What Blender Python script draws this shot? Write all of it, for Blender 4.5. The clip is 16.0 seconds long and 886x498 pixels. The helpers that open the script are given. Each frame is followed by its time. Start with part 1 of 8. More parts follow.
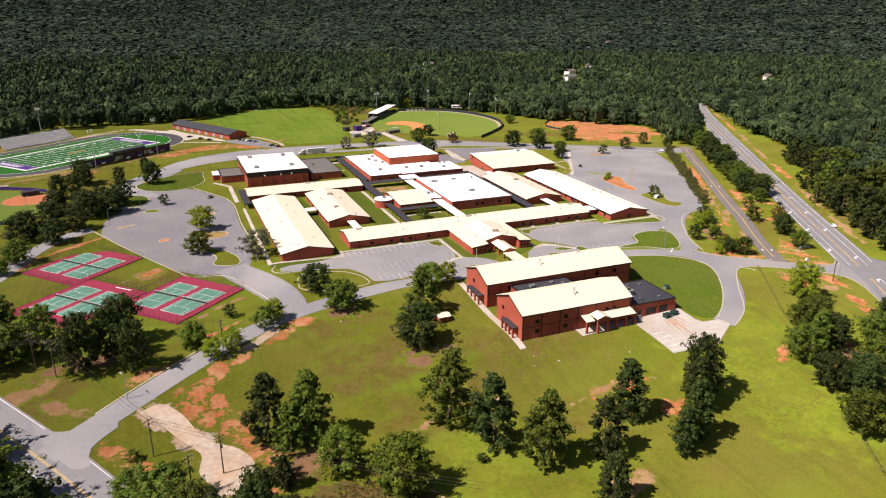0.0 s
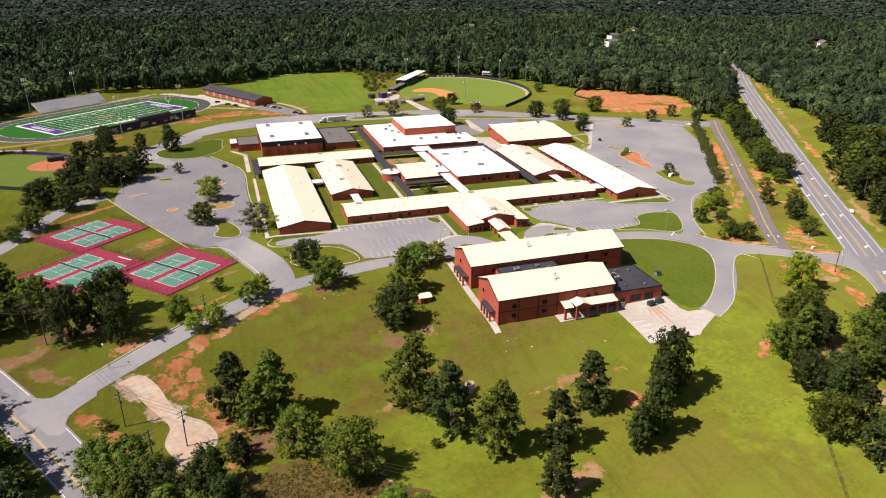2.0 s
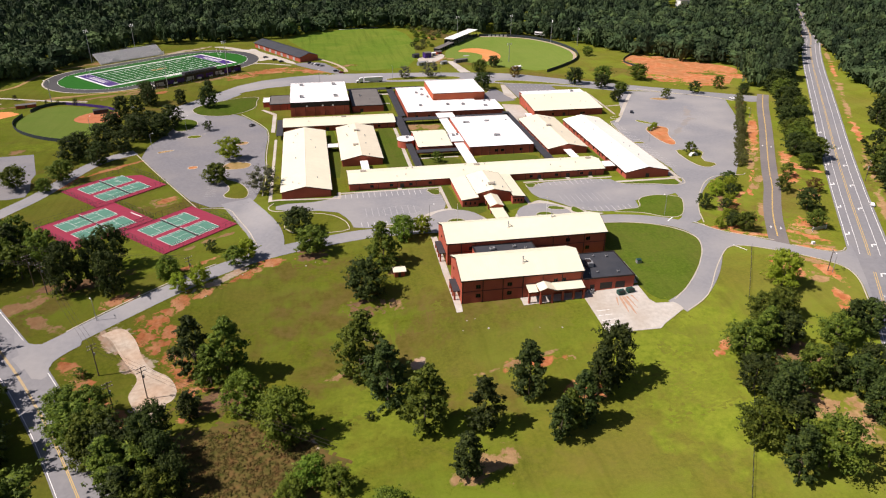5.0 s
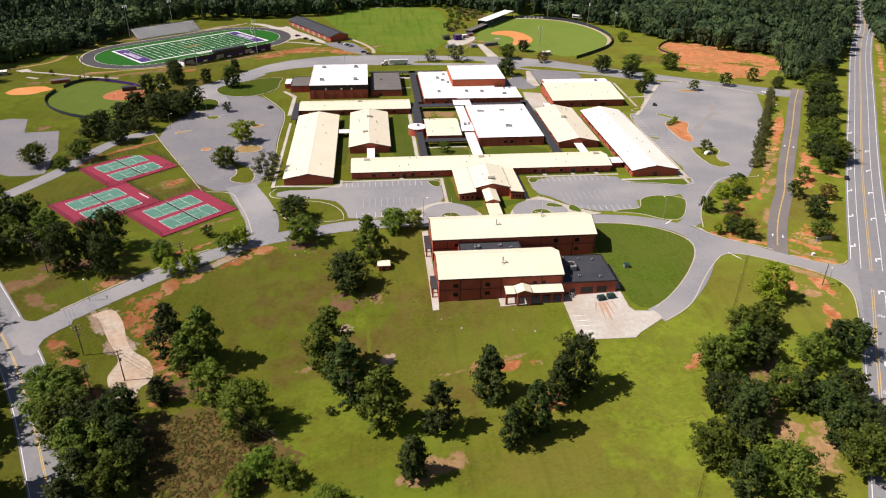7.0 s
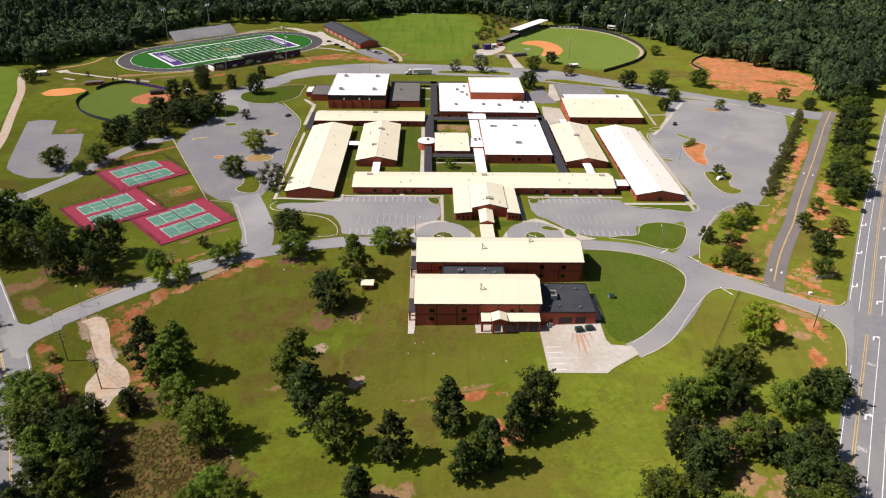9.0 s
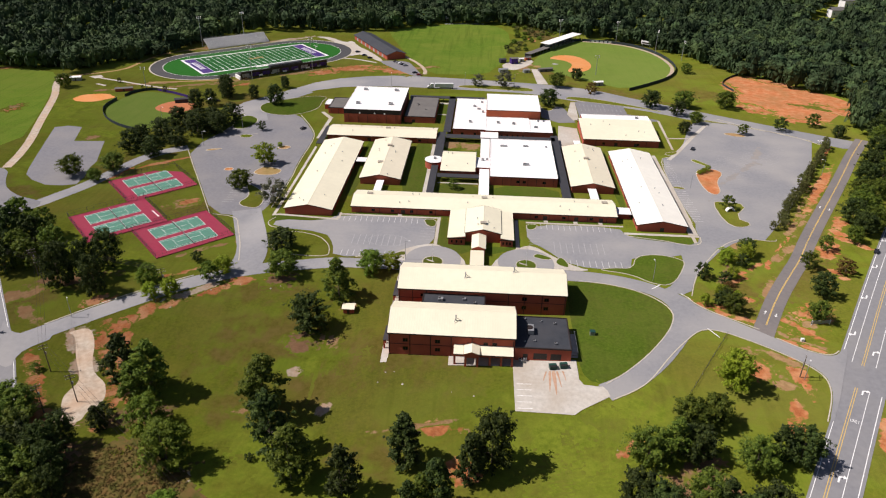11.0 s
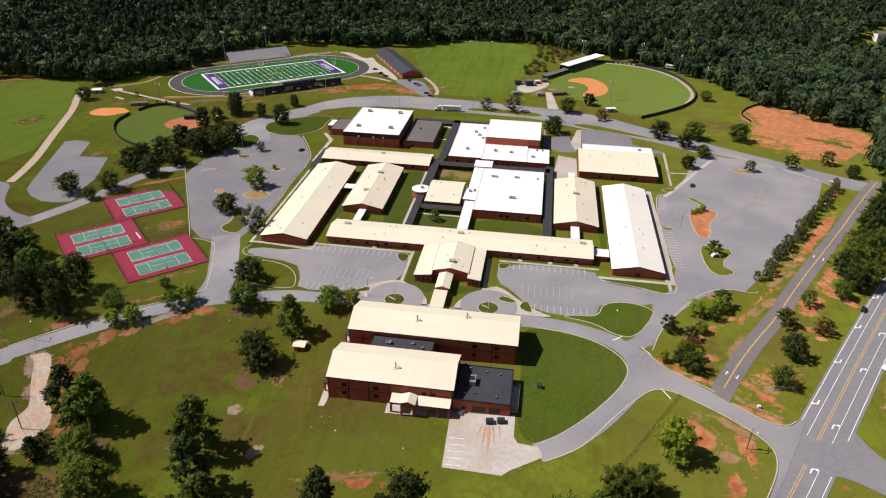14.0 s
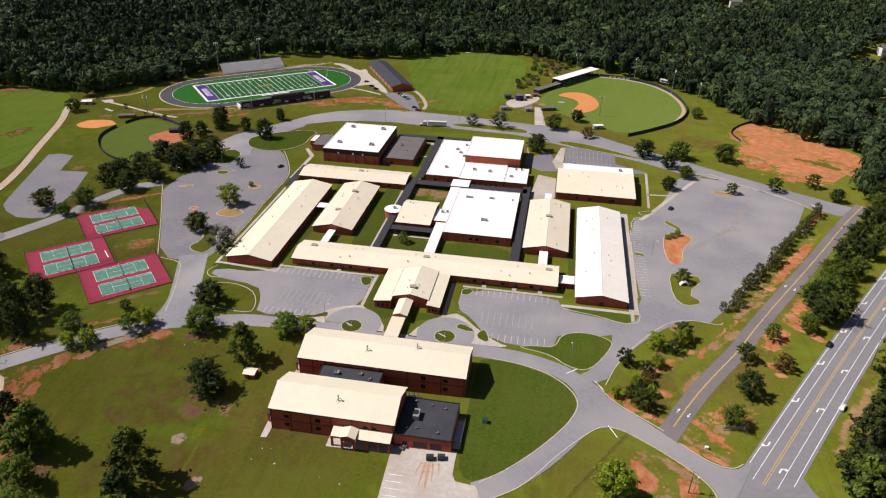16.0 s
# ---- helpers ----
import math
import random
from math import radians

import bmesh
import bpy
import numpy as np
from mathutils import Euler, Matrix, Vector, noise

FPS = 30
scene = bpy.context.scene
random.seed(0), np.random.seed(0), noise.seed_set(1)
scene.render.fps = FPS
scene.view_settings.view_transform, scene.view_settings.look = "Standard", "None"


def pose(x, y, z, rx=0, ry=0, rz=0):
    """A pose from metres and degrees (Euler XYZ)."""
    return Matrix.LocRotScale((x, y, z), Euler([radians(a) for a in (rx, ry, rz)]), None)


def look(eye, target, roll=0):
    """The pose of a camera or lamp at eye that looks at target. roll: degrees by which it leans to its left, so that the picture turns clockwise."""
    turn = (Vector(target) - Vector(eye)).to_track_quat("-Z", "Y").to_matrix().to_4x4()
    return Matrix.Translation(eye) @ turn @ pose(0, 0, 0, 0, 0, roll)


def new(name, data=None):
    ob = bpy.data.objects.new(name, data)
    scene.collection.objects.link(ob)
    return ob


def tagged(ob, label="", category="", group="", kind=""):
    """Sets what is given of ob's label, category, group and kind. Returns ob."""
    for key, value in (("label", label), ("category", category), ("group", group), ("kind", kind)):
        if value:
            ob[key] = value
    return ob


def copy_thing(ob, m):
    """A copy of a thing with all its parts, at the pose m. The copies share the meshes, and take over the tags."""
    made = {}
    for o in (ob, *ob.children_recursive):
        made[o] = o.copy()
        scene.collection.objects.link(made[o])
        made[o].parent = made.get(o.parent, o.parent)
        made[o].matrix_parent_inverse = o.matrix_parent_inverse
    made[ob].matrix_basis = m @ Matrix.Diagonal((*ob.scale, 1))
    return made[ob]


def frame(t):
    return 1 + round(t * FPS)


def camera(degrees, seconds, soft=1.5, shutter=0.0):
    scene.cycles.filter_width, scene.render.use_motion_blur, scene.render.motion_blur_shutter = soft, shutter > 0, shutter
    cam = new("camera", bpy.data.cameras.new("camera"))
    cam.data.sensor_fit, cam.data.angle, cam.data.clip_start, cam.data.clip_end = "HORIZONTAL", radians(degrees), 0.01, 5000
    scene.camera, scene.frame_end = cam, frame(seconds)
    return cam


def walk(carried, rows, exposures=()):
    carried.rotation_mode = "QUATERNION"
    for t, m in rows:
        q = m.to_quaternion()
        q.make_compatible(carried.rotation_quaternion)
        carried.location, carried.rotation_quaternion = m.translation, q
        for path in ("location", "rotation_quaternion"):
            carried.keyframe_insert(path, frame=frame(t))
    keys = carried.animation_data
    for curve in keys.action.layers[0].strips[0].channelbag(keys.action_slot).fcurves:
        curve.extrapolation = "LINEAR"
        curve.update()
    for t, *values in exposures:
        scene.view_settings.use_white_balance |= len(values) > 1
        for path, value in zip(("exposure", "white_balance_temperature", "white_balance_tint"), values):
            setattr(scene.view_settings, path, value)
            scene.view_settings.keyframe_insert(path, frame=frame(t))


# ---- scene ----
cam = camera(64.7, 16.0, 1.15)
METRES, EYE, TILT, LEAN, TURN = 216.0, 108.7, -19.6, 0.0, -22.0
ROWS = [
    (0.0, 0.0, 0.0, 0.0, 0.0, 0.0, -0.0),
    (0.5, 0.0278, 0.0023, 0.0092, 0.91, -0.94, -0.28),
    (1.0, 0.0561, 0.0032, 0.0182, 1.91, -1.83, -0.62),
    (1.5, 0.0849, 0.0034, 0.027, 3.02, -2.53, -1.0),
    (2.0, 0.1138, 0.003, 0.0358, 4.12, -3.24, -1.42),
    (2.5, 0.1432, 0.0022, 0.0444, 5.23, -3.96, -1.84),
    (3.0, 0.1728, 0.0015, 0.0531, 6.37, -4.69, -2.29),
    (3.5, 0.2025, 0.001, 0.0622, 7.47, -5.44, -2.72),
    (4.0, 0.232, 0.0009, 0.0714, 8.6, -6.17, -3.2),
    (4.5, 0.262, 0.001, 0.081, 9.69, -6.86, -3.64),
    (5.0, 0.2917, 0.0025, 0.091, 10.8, -7.54, -4.08),
    (7.5, 0.4297, 0.0342, 0.1546, 16.42, -10.36, -6.35),
    (8.0, 0.4557, 0.0444, 0.1687, 17.53, -10.51, -6.77),
    (8.5, 0.4812, 0.0554, 0.183, 18.64, -10.63, -7.2),
    (9.0, 0.5065, 0.0675, 0.1979, 19.76, -10.74, -7.62),
    (11.5, 0.6247, 0.1375, 0.2758, 25.12, -11.39, -9.59),
    (12.0, 0.647, 0.1531, 0.2918, 26.11, -11.51, -9.93),
    (12.5, 0.6696, 0.1689, 0.3081, 27.0, -11.64, -10.21),
    (13.0, 0.691, 0.1854, 0.3247, 27.68, -11.74, -10.44),
    (13.5, 0.7123, 0.2021, 0.3413, 28.26, -11.82, -10.63),
    (14.0, 0.7332, 0.2192, 0.358, 28.74, -11.87, -10.8),
    (14.5, 0.7538, 0.2365, 0.3749, 29.14, -11.92, -10.94),
    (15.0, 0.7742, 0.2543, 0.3921, 29.52, -11.96, -11.07),
    (15.5, 0.7941, 0.2719, 0.4096, 29.9, -12.0, -11.19),
    (16.0, 0.8141, 0.29, 0.427, 30.29, -12.05, -11.33),
]
walk(cam, [(t, pose(0, 0, EYE, TILT, LEAN, TURN) @ pose(METRES * x, METRES * y, METRES * z, 90 + pitch, roll, yaw)) for t, x, y, z, yaw, pitch, roll in ROWS],
     [(0.0, 0.39, 6850, 23), (5.0, 0.33, 6700, 21), (9.0, 0.2, 6600, 18), (12.5, 0.08, 6500, 19), (16.0, 0.0, 6500, 22)])

# ---- light ----
SUN_EL, SUN_AZ = 51.0, 183.0   # degrees; azimuth from +x, the side the sun stands on
world = bpy.data.worlds.new("sky")
scene.world = world
world.use_nodes = True
wn = world.node_tree.nodes
sky = wn.new("ShaderNodeTexSky")
sky.sky_type, sky.sun_disc = "NISHITA", False
sky.sun_elevation, sky.sun_rotation = radians(SUN_EL), radians(90 - SUN_AZ)
sky.air_density, sky.dust_density = 1.0, 1.0
wn["Background"].inputs["Strength"].default_value = 0.05
world.node_tree.links.new(sky.outputs[0], wn["Background"].inputs[0])
sun_data = bpy.data.lights.new("sun", "SUN")
sun_data.energy, sun_data.angle, sun_data.color = 5.0, radians(0.53), (1.0, 0.95, 0.86)
sun_ob = new("sun", sun_data)
sd = Vector((math.cos(radians(SUN_EL)) * math.cos(radians(SUN_AZ)), math.cos(radians(SUN_EL)) * math.sin(radians(SUN_AZ)), math.sin(radians(SUN_EL))))
sun_ob.matrix_world = look(sd * 300, (0, 0, 0))

# ---- materials ----


def mat(name, *colors, tone=0.0, scale=1.0, detail=4.0, rough=0.85, metal=0.0, big=None, big_scale=0.05, big_amount=0.5, bump=0.0, bump_scale=None,
        stretch=None, rand=0.0, isle=0.0, sheen=None, transl=0.0, big_low=0.4, big_high=0.65):
    """A node material: colours mixed by fine noise, a second colour by broad noise, relief from the fine noise."""
    m = bpy.data.materials.new(name)
    m.use_nodes = True
    nt = m.node_tree
    n, ln = nt.nodes, nt.links.new
    bsdf = n["Principled BSDF"]
    bsdf.inputs["Roughness"].default_value, bsdf.inputs["Metallic"].default_value = rough, metal
    bsdf.inputs["Specular IOR Level"].default_value = 0.3 if sheen is None else sheen
    tc = n.new("ShaderNodeTexCoord")
    vec = tc.outputs["Object"]
    if stretch:
        mp = n.new("ShaderNodeMapping")
        mp.inputs["Scale"].default_value = stretch
        ln(vec, mp.inputs[0])
        vec = mp.outputs[0]
    nz = n.new("ShaderNodeTexNoise")
    nz.inputs["Scale"].default_value, nz.inputs["Detail"].default_value, nz.inputs["Roughness"].default_value = scale, detail, 0.62
    ln(vec, nz.inputs["Vector"])
    ramp = n.new("ShaderNodeValToRGB")
    cols = list(colors) if len(colors) > 1 else [tuple(c * 0.88 for c in colors[0]), tuple(c * 1.1 for c in colors[0])]
    el = ramp.color_ramp.elements
    el[0].position, el[1].position = 0.33, 0.67
    el[0].color, el[1].color = (*cols[0], 1), (*cols[-1], 1)
    for k, c in enumerate(cols[1:-1], 1):
        e = el.new(0.33 + 0.34 * k / (len(cols) - 1))
        e.color = (*c, 1)
    ln(nz.outputs["Fac"], ramp.inputs[0])
    out = ramp.outputs[0]
    if big:
        bz = n.new("ShaderNodeTexNoise")
        bz.inputs["Scale"].default_value, bz.inputs["Detail"].default_value = big_scale, 5.0
        ln(tc.outputs["Object"], bz.inputs["Vector"])
        mr = n.new("ShaderNodeMapRange")
        mr.inputs[1].default_value, mr.inputs[2].default_value, mr.inputs[4].default_value = big_low, big_high, big_amount
        ln(bz.outputs["Fac"], mr.inputs[0])
        mx = n.new("ShaderNodeMix")
        mx.data_type = "RGBA"
        ln(mr.outputs[0], mx.inputs[0])
        ln(out, mx.inputs[6])
        mx.inputs[7].default_value = (*big, 1)
        out = mx.outputs[2]
    if rand or isle:
        oi = n.new("ShaderNodeObjectInfo") if rand else n.new("ShaderNodeNewGeometry")
        pick = oi.outputs["Random"] if rand else oi.outputs["Random Per Island"]
        rand = rand or isle
        hv = n.new("ShaderNodeHueSaturation")
        mv = n.new("ShaderNodeMapRange")
        mv.inputs[3].default_value, mv.inputs[4].default_value = 1 - rand, 1 + rand
        ln(pick, mv.inputs[0])
        ln(mv.outputs[0], hv.inputs["Value"])
        mh = n.new("ShaderNodeMapRange")
        mh.inputs[3].default_value, mh.inputs[4].default_value = 0.485, 0.51
        ln(pick, mh.inputs[0])
        ln(mh.outputs[0], hv.inputs["Hue"])
        ln(out, hv.inputs["Color"])
        out = hv.outputs[0]
    if tone:
        # each tree of the joined woods has a tone of its own, stored on its points
        at = n.new("ShaderNodeAttribute")
        at.attribute_name = "tone"
        hs = n.new("ShaderNodeHueSaturation")
        for sock, lo, hi in (("Value", 1 - tone, 1 + tone * 1.3), ("Hue", 0.52, 0.475), ("Saturation", 0.85, 1.1)):
            mr = n.new("ShaderNodeMapRange")
            mr.inputs[3].default_value, mr.inputs[4].default_value = lo, hi
            ln(at.outputs["Fac"], mr.inputs[0])
            ln(mr.outputs[0], hs.inputs[sock])
        ln(out, hs.inputs["Color"])
        out = hs.outputs[0]
    ln(out, bsdf.inputs["Base Color"])
    if bump:
        b = n.new("ShaderNodeBump")
        b.inputs["Strength"].default_value, b.inputs["Distance"].default_value = min(bump, 1.0), 0.3
        src = nz.outputs["Fac"]
        if bump_scale:
            fz = n.new("ShaderNodeTexNoise")
            fz.inputs["Scale"].default_value, fz.inputs["Detail"].default_value = bump_scale, 3.0
            ln(vec, fz.inputs["Vector"])
            src = fz.outputs["Fac"]
        ln(src, b.inputs["Height"])
        ln(b.outputs[0], bsdf.inputs["Normal"])
    if transl:
        tr = n.new("ShaderNodeBsdfTranslucent")
        ln(out, tr.inputs[0])
        ad = n.new("ShaderNodeMixShader")
        ad.inputs[0].default_value = transl
        ln(bsdf.outputs[0], ad.inputs[1])
        ln(tr.outputs[0], ad.inputs[2])
        ln(ad.outputs[0], n["Material Output"].inputs["Surface"])
    return m


def seam_mat(name, color, axis, pitch=0.9):
    """Standing-seam roof metal: narrow raised seams across one axis, faint weathering."""
    m = mat(name, tuple(c * 0.93 for c in color), color, scale=0.35, rough=0.5, big=tuple(c * 0.86 for c in color), big_scale=0.06, big_amount=0.45)
    nt = m.node_tree
    n, ln = nt.nodes, nt.links.new
    tc = n.new("ShaderNodeTexCoord")
    wv = n.new("ShaderNodeTexWave")
    wv.wave_type, wv.bands_direction, wv.wave_profile = "BANDS", axis, "SIN"
    wv.inputs["Scale"].default_value = 0.314 / pitch
    ln(tc.outputs["Object"], wv.inputs["Vector"])
    pw = n.new("ShaderNodeMath")
    pw.operation = "POWER"
    pw.inputs[1].default_value = 14.0
    ln(wv.outputs["Fac"], pw.inputs[0])
    b = n.new("ShaderNodeBump")
    b.inputs["Strength"].default_value, b.inputs["Distance"].default_value = 0.35, 0.05
    ln(pw.outputs[0], b.inputs["Height"])
    ln(b.outputs[0], n["Principled BSDF"].inputs["Normal"])
    return m




def turf_mat(name, dark, light, dry, brown, dry_amount=0.8, streak=0.25, broad=0.013, angle=0.0, lush=None, soil=None, soft=0.12):
    """Grass in several scales: blades, mottling, dry patches and faint mowing streaks."""
    m = bpy.data.materials.new(name)
    m.use_nodes = True
    nt = m.node_tree
    n, ln = nt.nodes, nt.links.new
    bsdf = n["Principled BSDF"]
    bsdf.inputs["Roughness"].default_value, bsdf.inputs["Specular IOR Level"].default_value = 0.95, 0.02
    bsdf.inputs["Diffuse Roughness"].default_value = 1.0
    tc = n.new("ShaderNodeTexCoord")

    def nz(scale, detail, stretch=None, dist=0.0):
        vec = tc.outputs["Object"]
        if stretch:
            mp = n.new("ShaderNodeMapping")
            mp.inputs["Scale"].default_value, mp.inputs["Rotation"].default_value = stretch, (0, 0, radians(angle))
            ln(vec, mp.inputs[0])
            vec = mp.outputs[0]
        t = n.new("ShaderNodeTexNoise")
        t.inputs["Scale"].default_value, t.inputs["Detail"].default_value, t.inputs["Roughness"].default_value, t.inputs["Distortion"].default_value = scale, detail, 0.65, dist
        ln(vec, t.inputs["Vector"])
        return t.outputs["Fac"]

    def rng(src, lo, hi, top):
        r = n.new("ShaderNodeMapRange")
        r.inputs[1].default_value, r.inputs[2].default_value, r.inputs[4].default_value = lo, hi, top
        ln(src, r.inputs[0])
        return r.outputs[0]

    def mix(f, a_, b_):
        x = n.new("ShaderNodeMix")
        x.data_type = "RGBA"
        ln(f, x.inputs[0])
        for s, v in ((6, a_), (7, b_)):
            if isinstance(v, tuple):
                x.inputs[s].default_value = (*v, 1)
            else:
                ln(v, x.inputs[s])
        return x.outputs[2]
    fine = nz(0.9, 8.0)
    col = mix(rng(fine, 0.3, 0.7, 1.0), dark, light)
    col = mix(rng(nz(0.06, 6.0, None, 0.6), 0.42, 0.7, 0.65), col, dry)
    if lush:
        col = mix(rng(nz(broad * 1.7, 5.0, (0.7, 1.3, 1.0), 0.8), 0.46, 0.62, 0.8), col, lush)
    col = mix(rng(nz(broad, 7.0, None, 0.4), 0.44, 0.62, dry_amount), col, brown)
    col = mix(rng(nz(0.11, 8.0, None, 1.2), 0.54, 0.68, dry_amount * 0.7), col, brown)
    col = mix(rng(nz(0.25, 3.0, (1.0, 0.05, 1.0)), 0.5, 0.75, streak), col, tuple(v * 0.6 for v in dark))
    if soil:
        # bare ground where the mesh says the turf is worn away, broken up by fine noise
        at = n.new("ShaderNodeAttribute")
        at.attribute_name = "wear"
        ad = n.new("ShaderNodeMath")
        ad.operation = "ADD"
        ln(at.outputs["Fac"], ad.inputs[0])
        ln(nz(0.7, 9.0, None, 0.5), ad.inputs[1])
        earth = mix(rng(nz(0.5, 9.0), 0.35, 0.65, 1.0), soil[0], soil[1])
        earth = mix(rng(nz(0.12, 5.0), 0.45, 0.65, 0.7), earth, soil[2])
        col = mix(rng(ad.outputs[0], 1.02 - soft, 1.02 + soft, 1.0), col, earth)
    ln(col, bsdf.inputs["Base Color"])
    b_ = n.new("ShaderNodeBump")
    b_.inputs["Strength"].default_value, b_.inputs["Distance"].default_value = 0.5, 0.25
    ln(nz(2.2, 4.0), b_.inputs["Height"])
    ln(b_.outputs[0], bsdf.inputs["Normal"])
    return m


TURF_GREEN = ((0.082, 0.106, 0.011), (0.158, 0.178, 0.018), (0.178, 0.172, 0.024), (0.178, 0.130, 0.042), 0.32, 0.26, 0.013, 0.0, (0.150, 0.200, 0.020))
GRASS = turf_mat("grass", *TURF_GREEN)
WORN_CLAY = turf_mat("grass_over_red_clay", *TURF_GREEN, soil=((0.30, 0.098, 0.038), (0.47, 0.19, 0.078), (0.52, 0.30, 0.16)))
WORN_TAN = turf_mat("grass_over_tan_soil", *TURF_GREEN, soil=((0.25, 0.155, 0.075), (0.36, 0.24, 0.12), (0.28, 0.15, 0.075)))
WORN_LITTER = turf_mat("grass_over_leaf_litter", *TURF_GREEN, soil=((0.15, 0.09, 0.05), (0.23, 0.14, 0.075), (0.28, 0.15, 0.085)))
WORN_BANK = turf_mat("clay_under_grass", (0.40, 0.14, 0.06), (0.48, 0.19, 0.085), (0.50, 0.24, 0.12), (0.42, 0.17, 0.08), 0.3, 0.2, soil=((0.075, 0.095, 0.012), (0.13, 0.14, 0.018), (0.15, 0.13, 0.03)))
WORN_DRY = turf_mat("sunburnt_grass", *TURF_GREEN, soil=((0.106, 0.094, 0.017), (0.152, 0.126, 0.028), (0.172, 0.128, 0.040)), soft=0.4)
WORN_LUSH = turf_mat("lush_grass", *TURF_GREEN, soil=((0.118, 0.156, 0.015), (0.185, 0.230, 0.023), (0.200, 0.230, 0.027)), soft=0.4)
WORN_GRAVEL = turf_mat("grass_over_gravel", *TURF_GREEN, soil=((0.36, 0.29, 0.21), (0.50, 0.42, 0.33), (0.42, 0.24, 0.14)))
LAWN = turf_mat("watered_lawn", (0.052, 0.088, 0.010), (0.096, 0.142, 0.016), (0.104, 0.128, 0.021), (0.120, 0.104, 0.030), 0.4, 0.2)
FIELD = turf_mat("sports_turf", (0.080, 0.150, 0.017), (0.140, 0.220, 0.026), (0.176, 0.236, 0.032), (0.186, 0.222, 0.036), 0.5, 0.5, 0.02, 20.0)
MEADOW = turf_mat("lush_field_grass", (0.110, 0.190, 0.020), (0.200, 0.300, 0.034), (0.215, 0.280, 0.038), (0.215, 0.255, 0.044), 0.5, 0.35, 0.012, 20.0)
OUTFIELD = turf_mat("outfield_grass", (0.122, 0.190, 0.032), (0.156, 0.226, 0.040), (0.170, 0.230, 0.046), (0.180, 0.222, 0.052), 0.4, 0.15)
TURF = mat("artificial_turf", (0.010, 0.085, 0.016), (0.016, 0.105, 0.021), scale=0.6, rough=0.9, sheen=0.1)
DGREEN = mat("track_infield_green", (0.014, 0.100, 0.012), (0.020, 0.122, 0.016), scale=0.5, rough=0.9, sheen=0.1)
CLAY = mat("red_clay", (0.42, 0.13, 0.05), (0.50, 0.19, 0.08), (0.55, 0.27, 0.14), scale=0.22, detail=9.0, rough=0.95, sheen=0.05,
           big=(0.30, 0.17, 0.07), big_scale=0.07, big_amount=0.6, bump=0.6, bump_scale=1.5)
BARE = mat("bare_tan_soil", (0.30, 0.18, 0.08), (0.40, 0.26, 0.13), scale=0.3, detail=8.0, rough=0.95, sheen=0.05, big=(0.2, 0.17, 0.05), big_scale=0.08, bump=0.4)
RED_INFIELD = mat("red_infield_clay", (0.36, 0.125, 0.06), (0.44, 0.165, 0.08), scale=0.3, detail=7.0, rough=0.95, sheen=0.05, big=(0.46, 0.22, 0.12), big_scale=0.07)
VENT = mat("weathered_vent_metal", (0.30, 0.27, 0.22), (0.38, 0.34, 0.28), scale=1.2, rough=0.6)
INFIELD = mat("infield_clay", (0.56, 0.22, 0.07), (0.62, 0.26, 0.09), scale=0.4, rough=0.95, sheen=0.05, big=(0.6, 0.3, 0.14), big_scale=0.08)
GRAVEL = mat("pale_gravel", (0.33, 0.275, 0.215), (0.50, 0.435, 0.355), scale=0.5, detail=9.0, rough=0.95, sheen=0.05, big=(0.46, 0.29, 0.18), big_scale=0.09, big_amount=0.5)
OLD_ASPHALT = mat("old_grey_asphalt", (0.165, 0.165, 0.18), (0.205, 0.205, 0.22), scale=0.6, detail=9.0, rough=0.92, sheen=0.2,
                  big=(0.24, 0.23, 0.225), big_scale=0.04, big_amount=0.6, bump=0.15, bump_scale=8.0)
ASPHALT = mat("weathered_asphalt", (0.210, 0.213, 0.228), (0.250, 0.252, 0.264), scale=0.6, detail=9.0, rough=0.92, sheen=0.2,
              big=(0.325, 0.315, 0.305), big_scale=0.03, big_amount=0.75, bump=0.15, bump_scale=8.0)
HIGHWAY = mat("highway_asphalt", (0.190, 0.192, 0.206), (0.232, 0.233, 0.246), scale=0.5, detail=9.0, rough=0.92, sheen=0.2,
              big=(0.25, 0.245, 0.24), big_scale=0.05, big_amount=0.5)
SIDEROAD = mat("old_road_asphalt", (0.15, 0.14, 0.14), (0.19, 0.175, 0.17), scale=0.6, detail=9.0, rough=0.92, sheen=0.2, big=(0.23, 0.2, 0.18), big_scale=0.05)
TRACK = mat("running_track_black", (0.045, 0.046, 0.050), (0.066, 0.066, 0.070), scale=0.5, rough=0.9, big=(0.085, 0.082, 0.08), big_scale=0.03, big_amount=0.4)
CONCRETE = mat("concrete", (0.42, 0.395, 0.35), (0.53, 0.50, 0.45), scale=0.7, detail=8.0, rough=0.9, sheen=0.2, big=(0.36, 0.3, 0.23), big_scale=0.06, big_amount=0.6, bump=0.1)
KERB = mat("kerb_concrete", (0.42, 0.38, 0.30), (0.52, 0.47, 0.39), scale=0.8, rough=0.9, sheen=0.2)
BRICK = mat("red_brick", (0.37, 0.085, 0.050), (0.47, 0.118, 0.070), scale=3.0, detail=9.0, rough=0.9, sheen=0.2, stretch=(1, 1, 3.0),
            big=(0.32, 0.072, 0.045), big_scale=0.12, big_amount=0.6, bump=0.2, bump_scale=14.0)
BRICKLIGHT = mat("orange_brick", (0.42, 0.10, 0.045), (0.48, 0.125, 0.06), scale=3.0, detail=9.0, rough=0.9, sheen=0.2, stretch=(1, 1, 3.0),
                 big=(0.36, 0.085, 0.045), big_scale=0.12, bump=0.2, bump_scale=14.0)
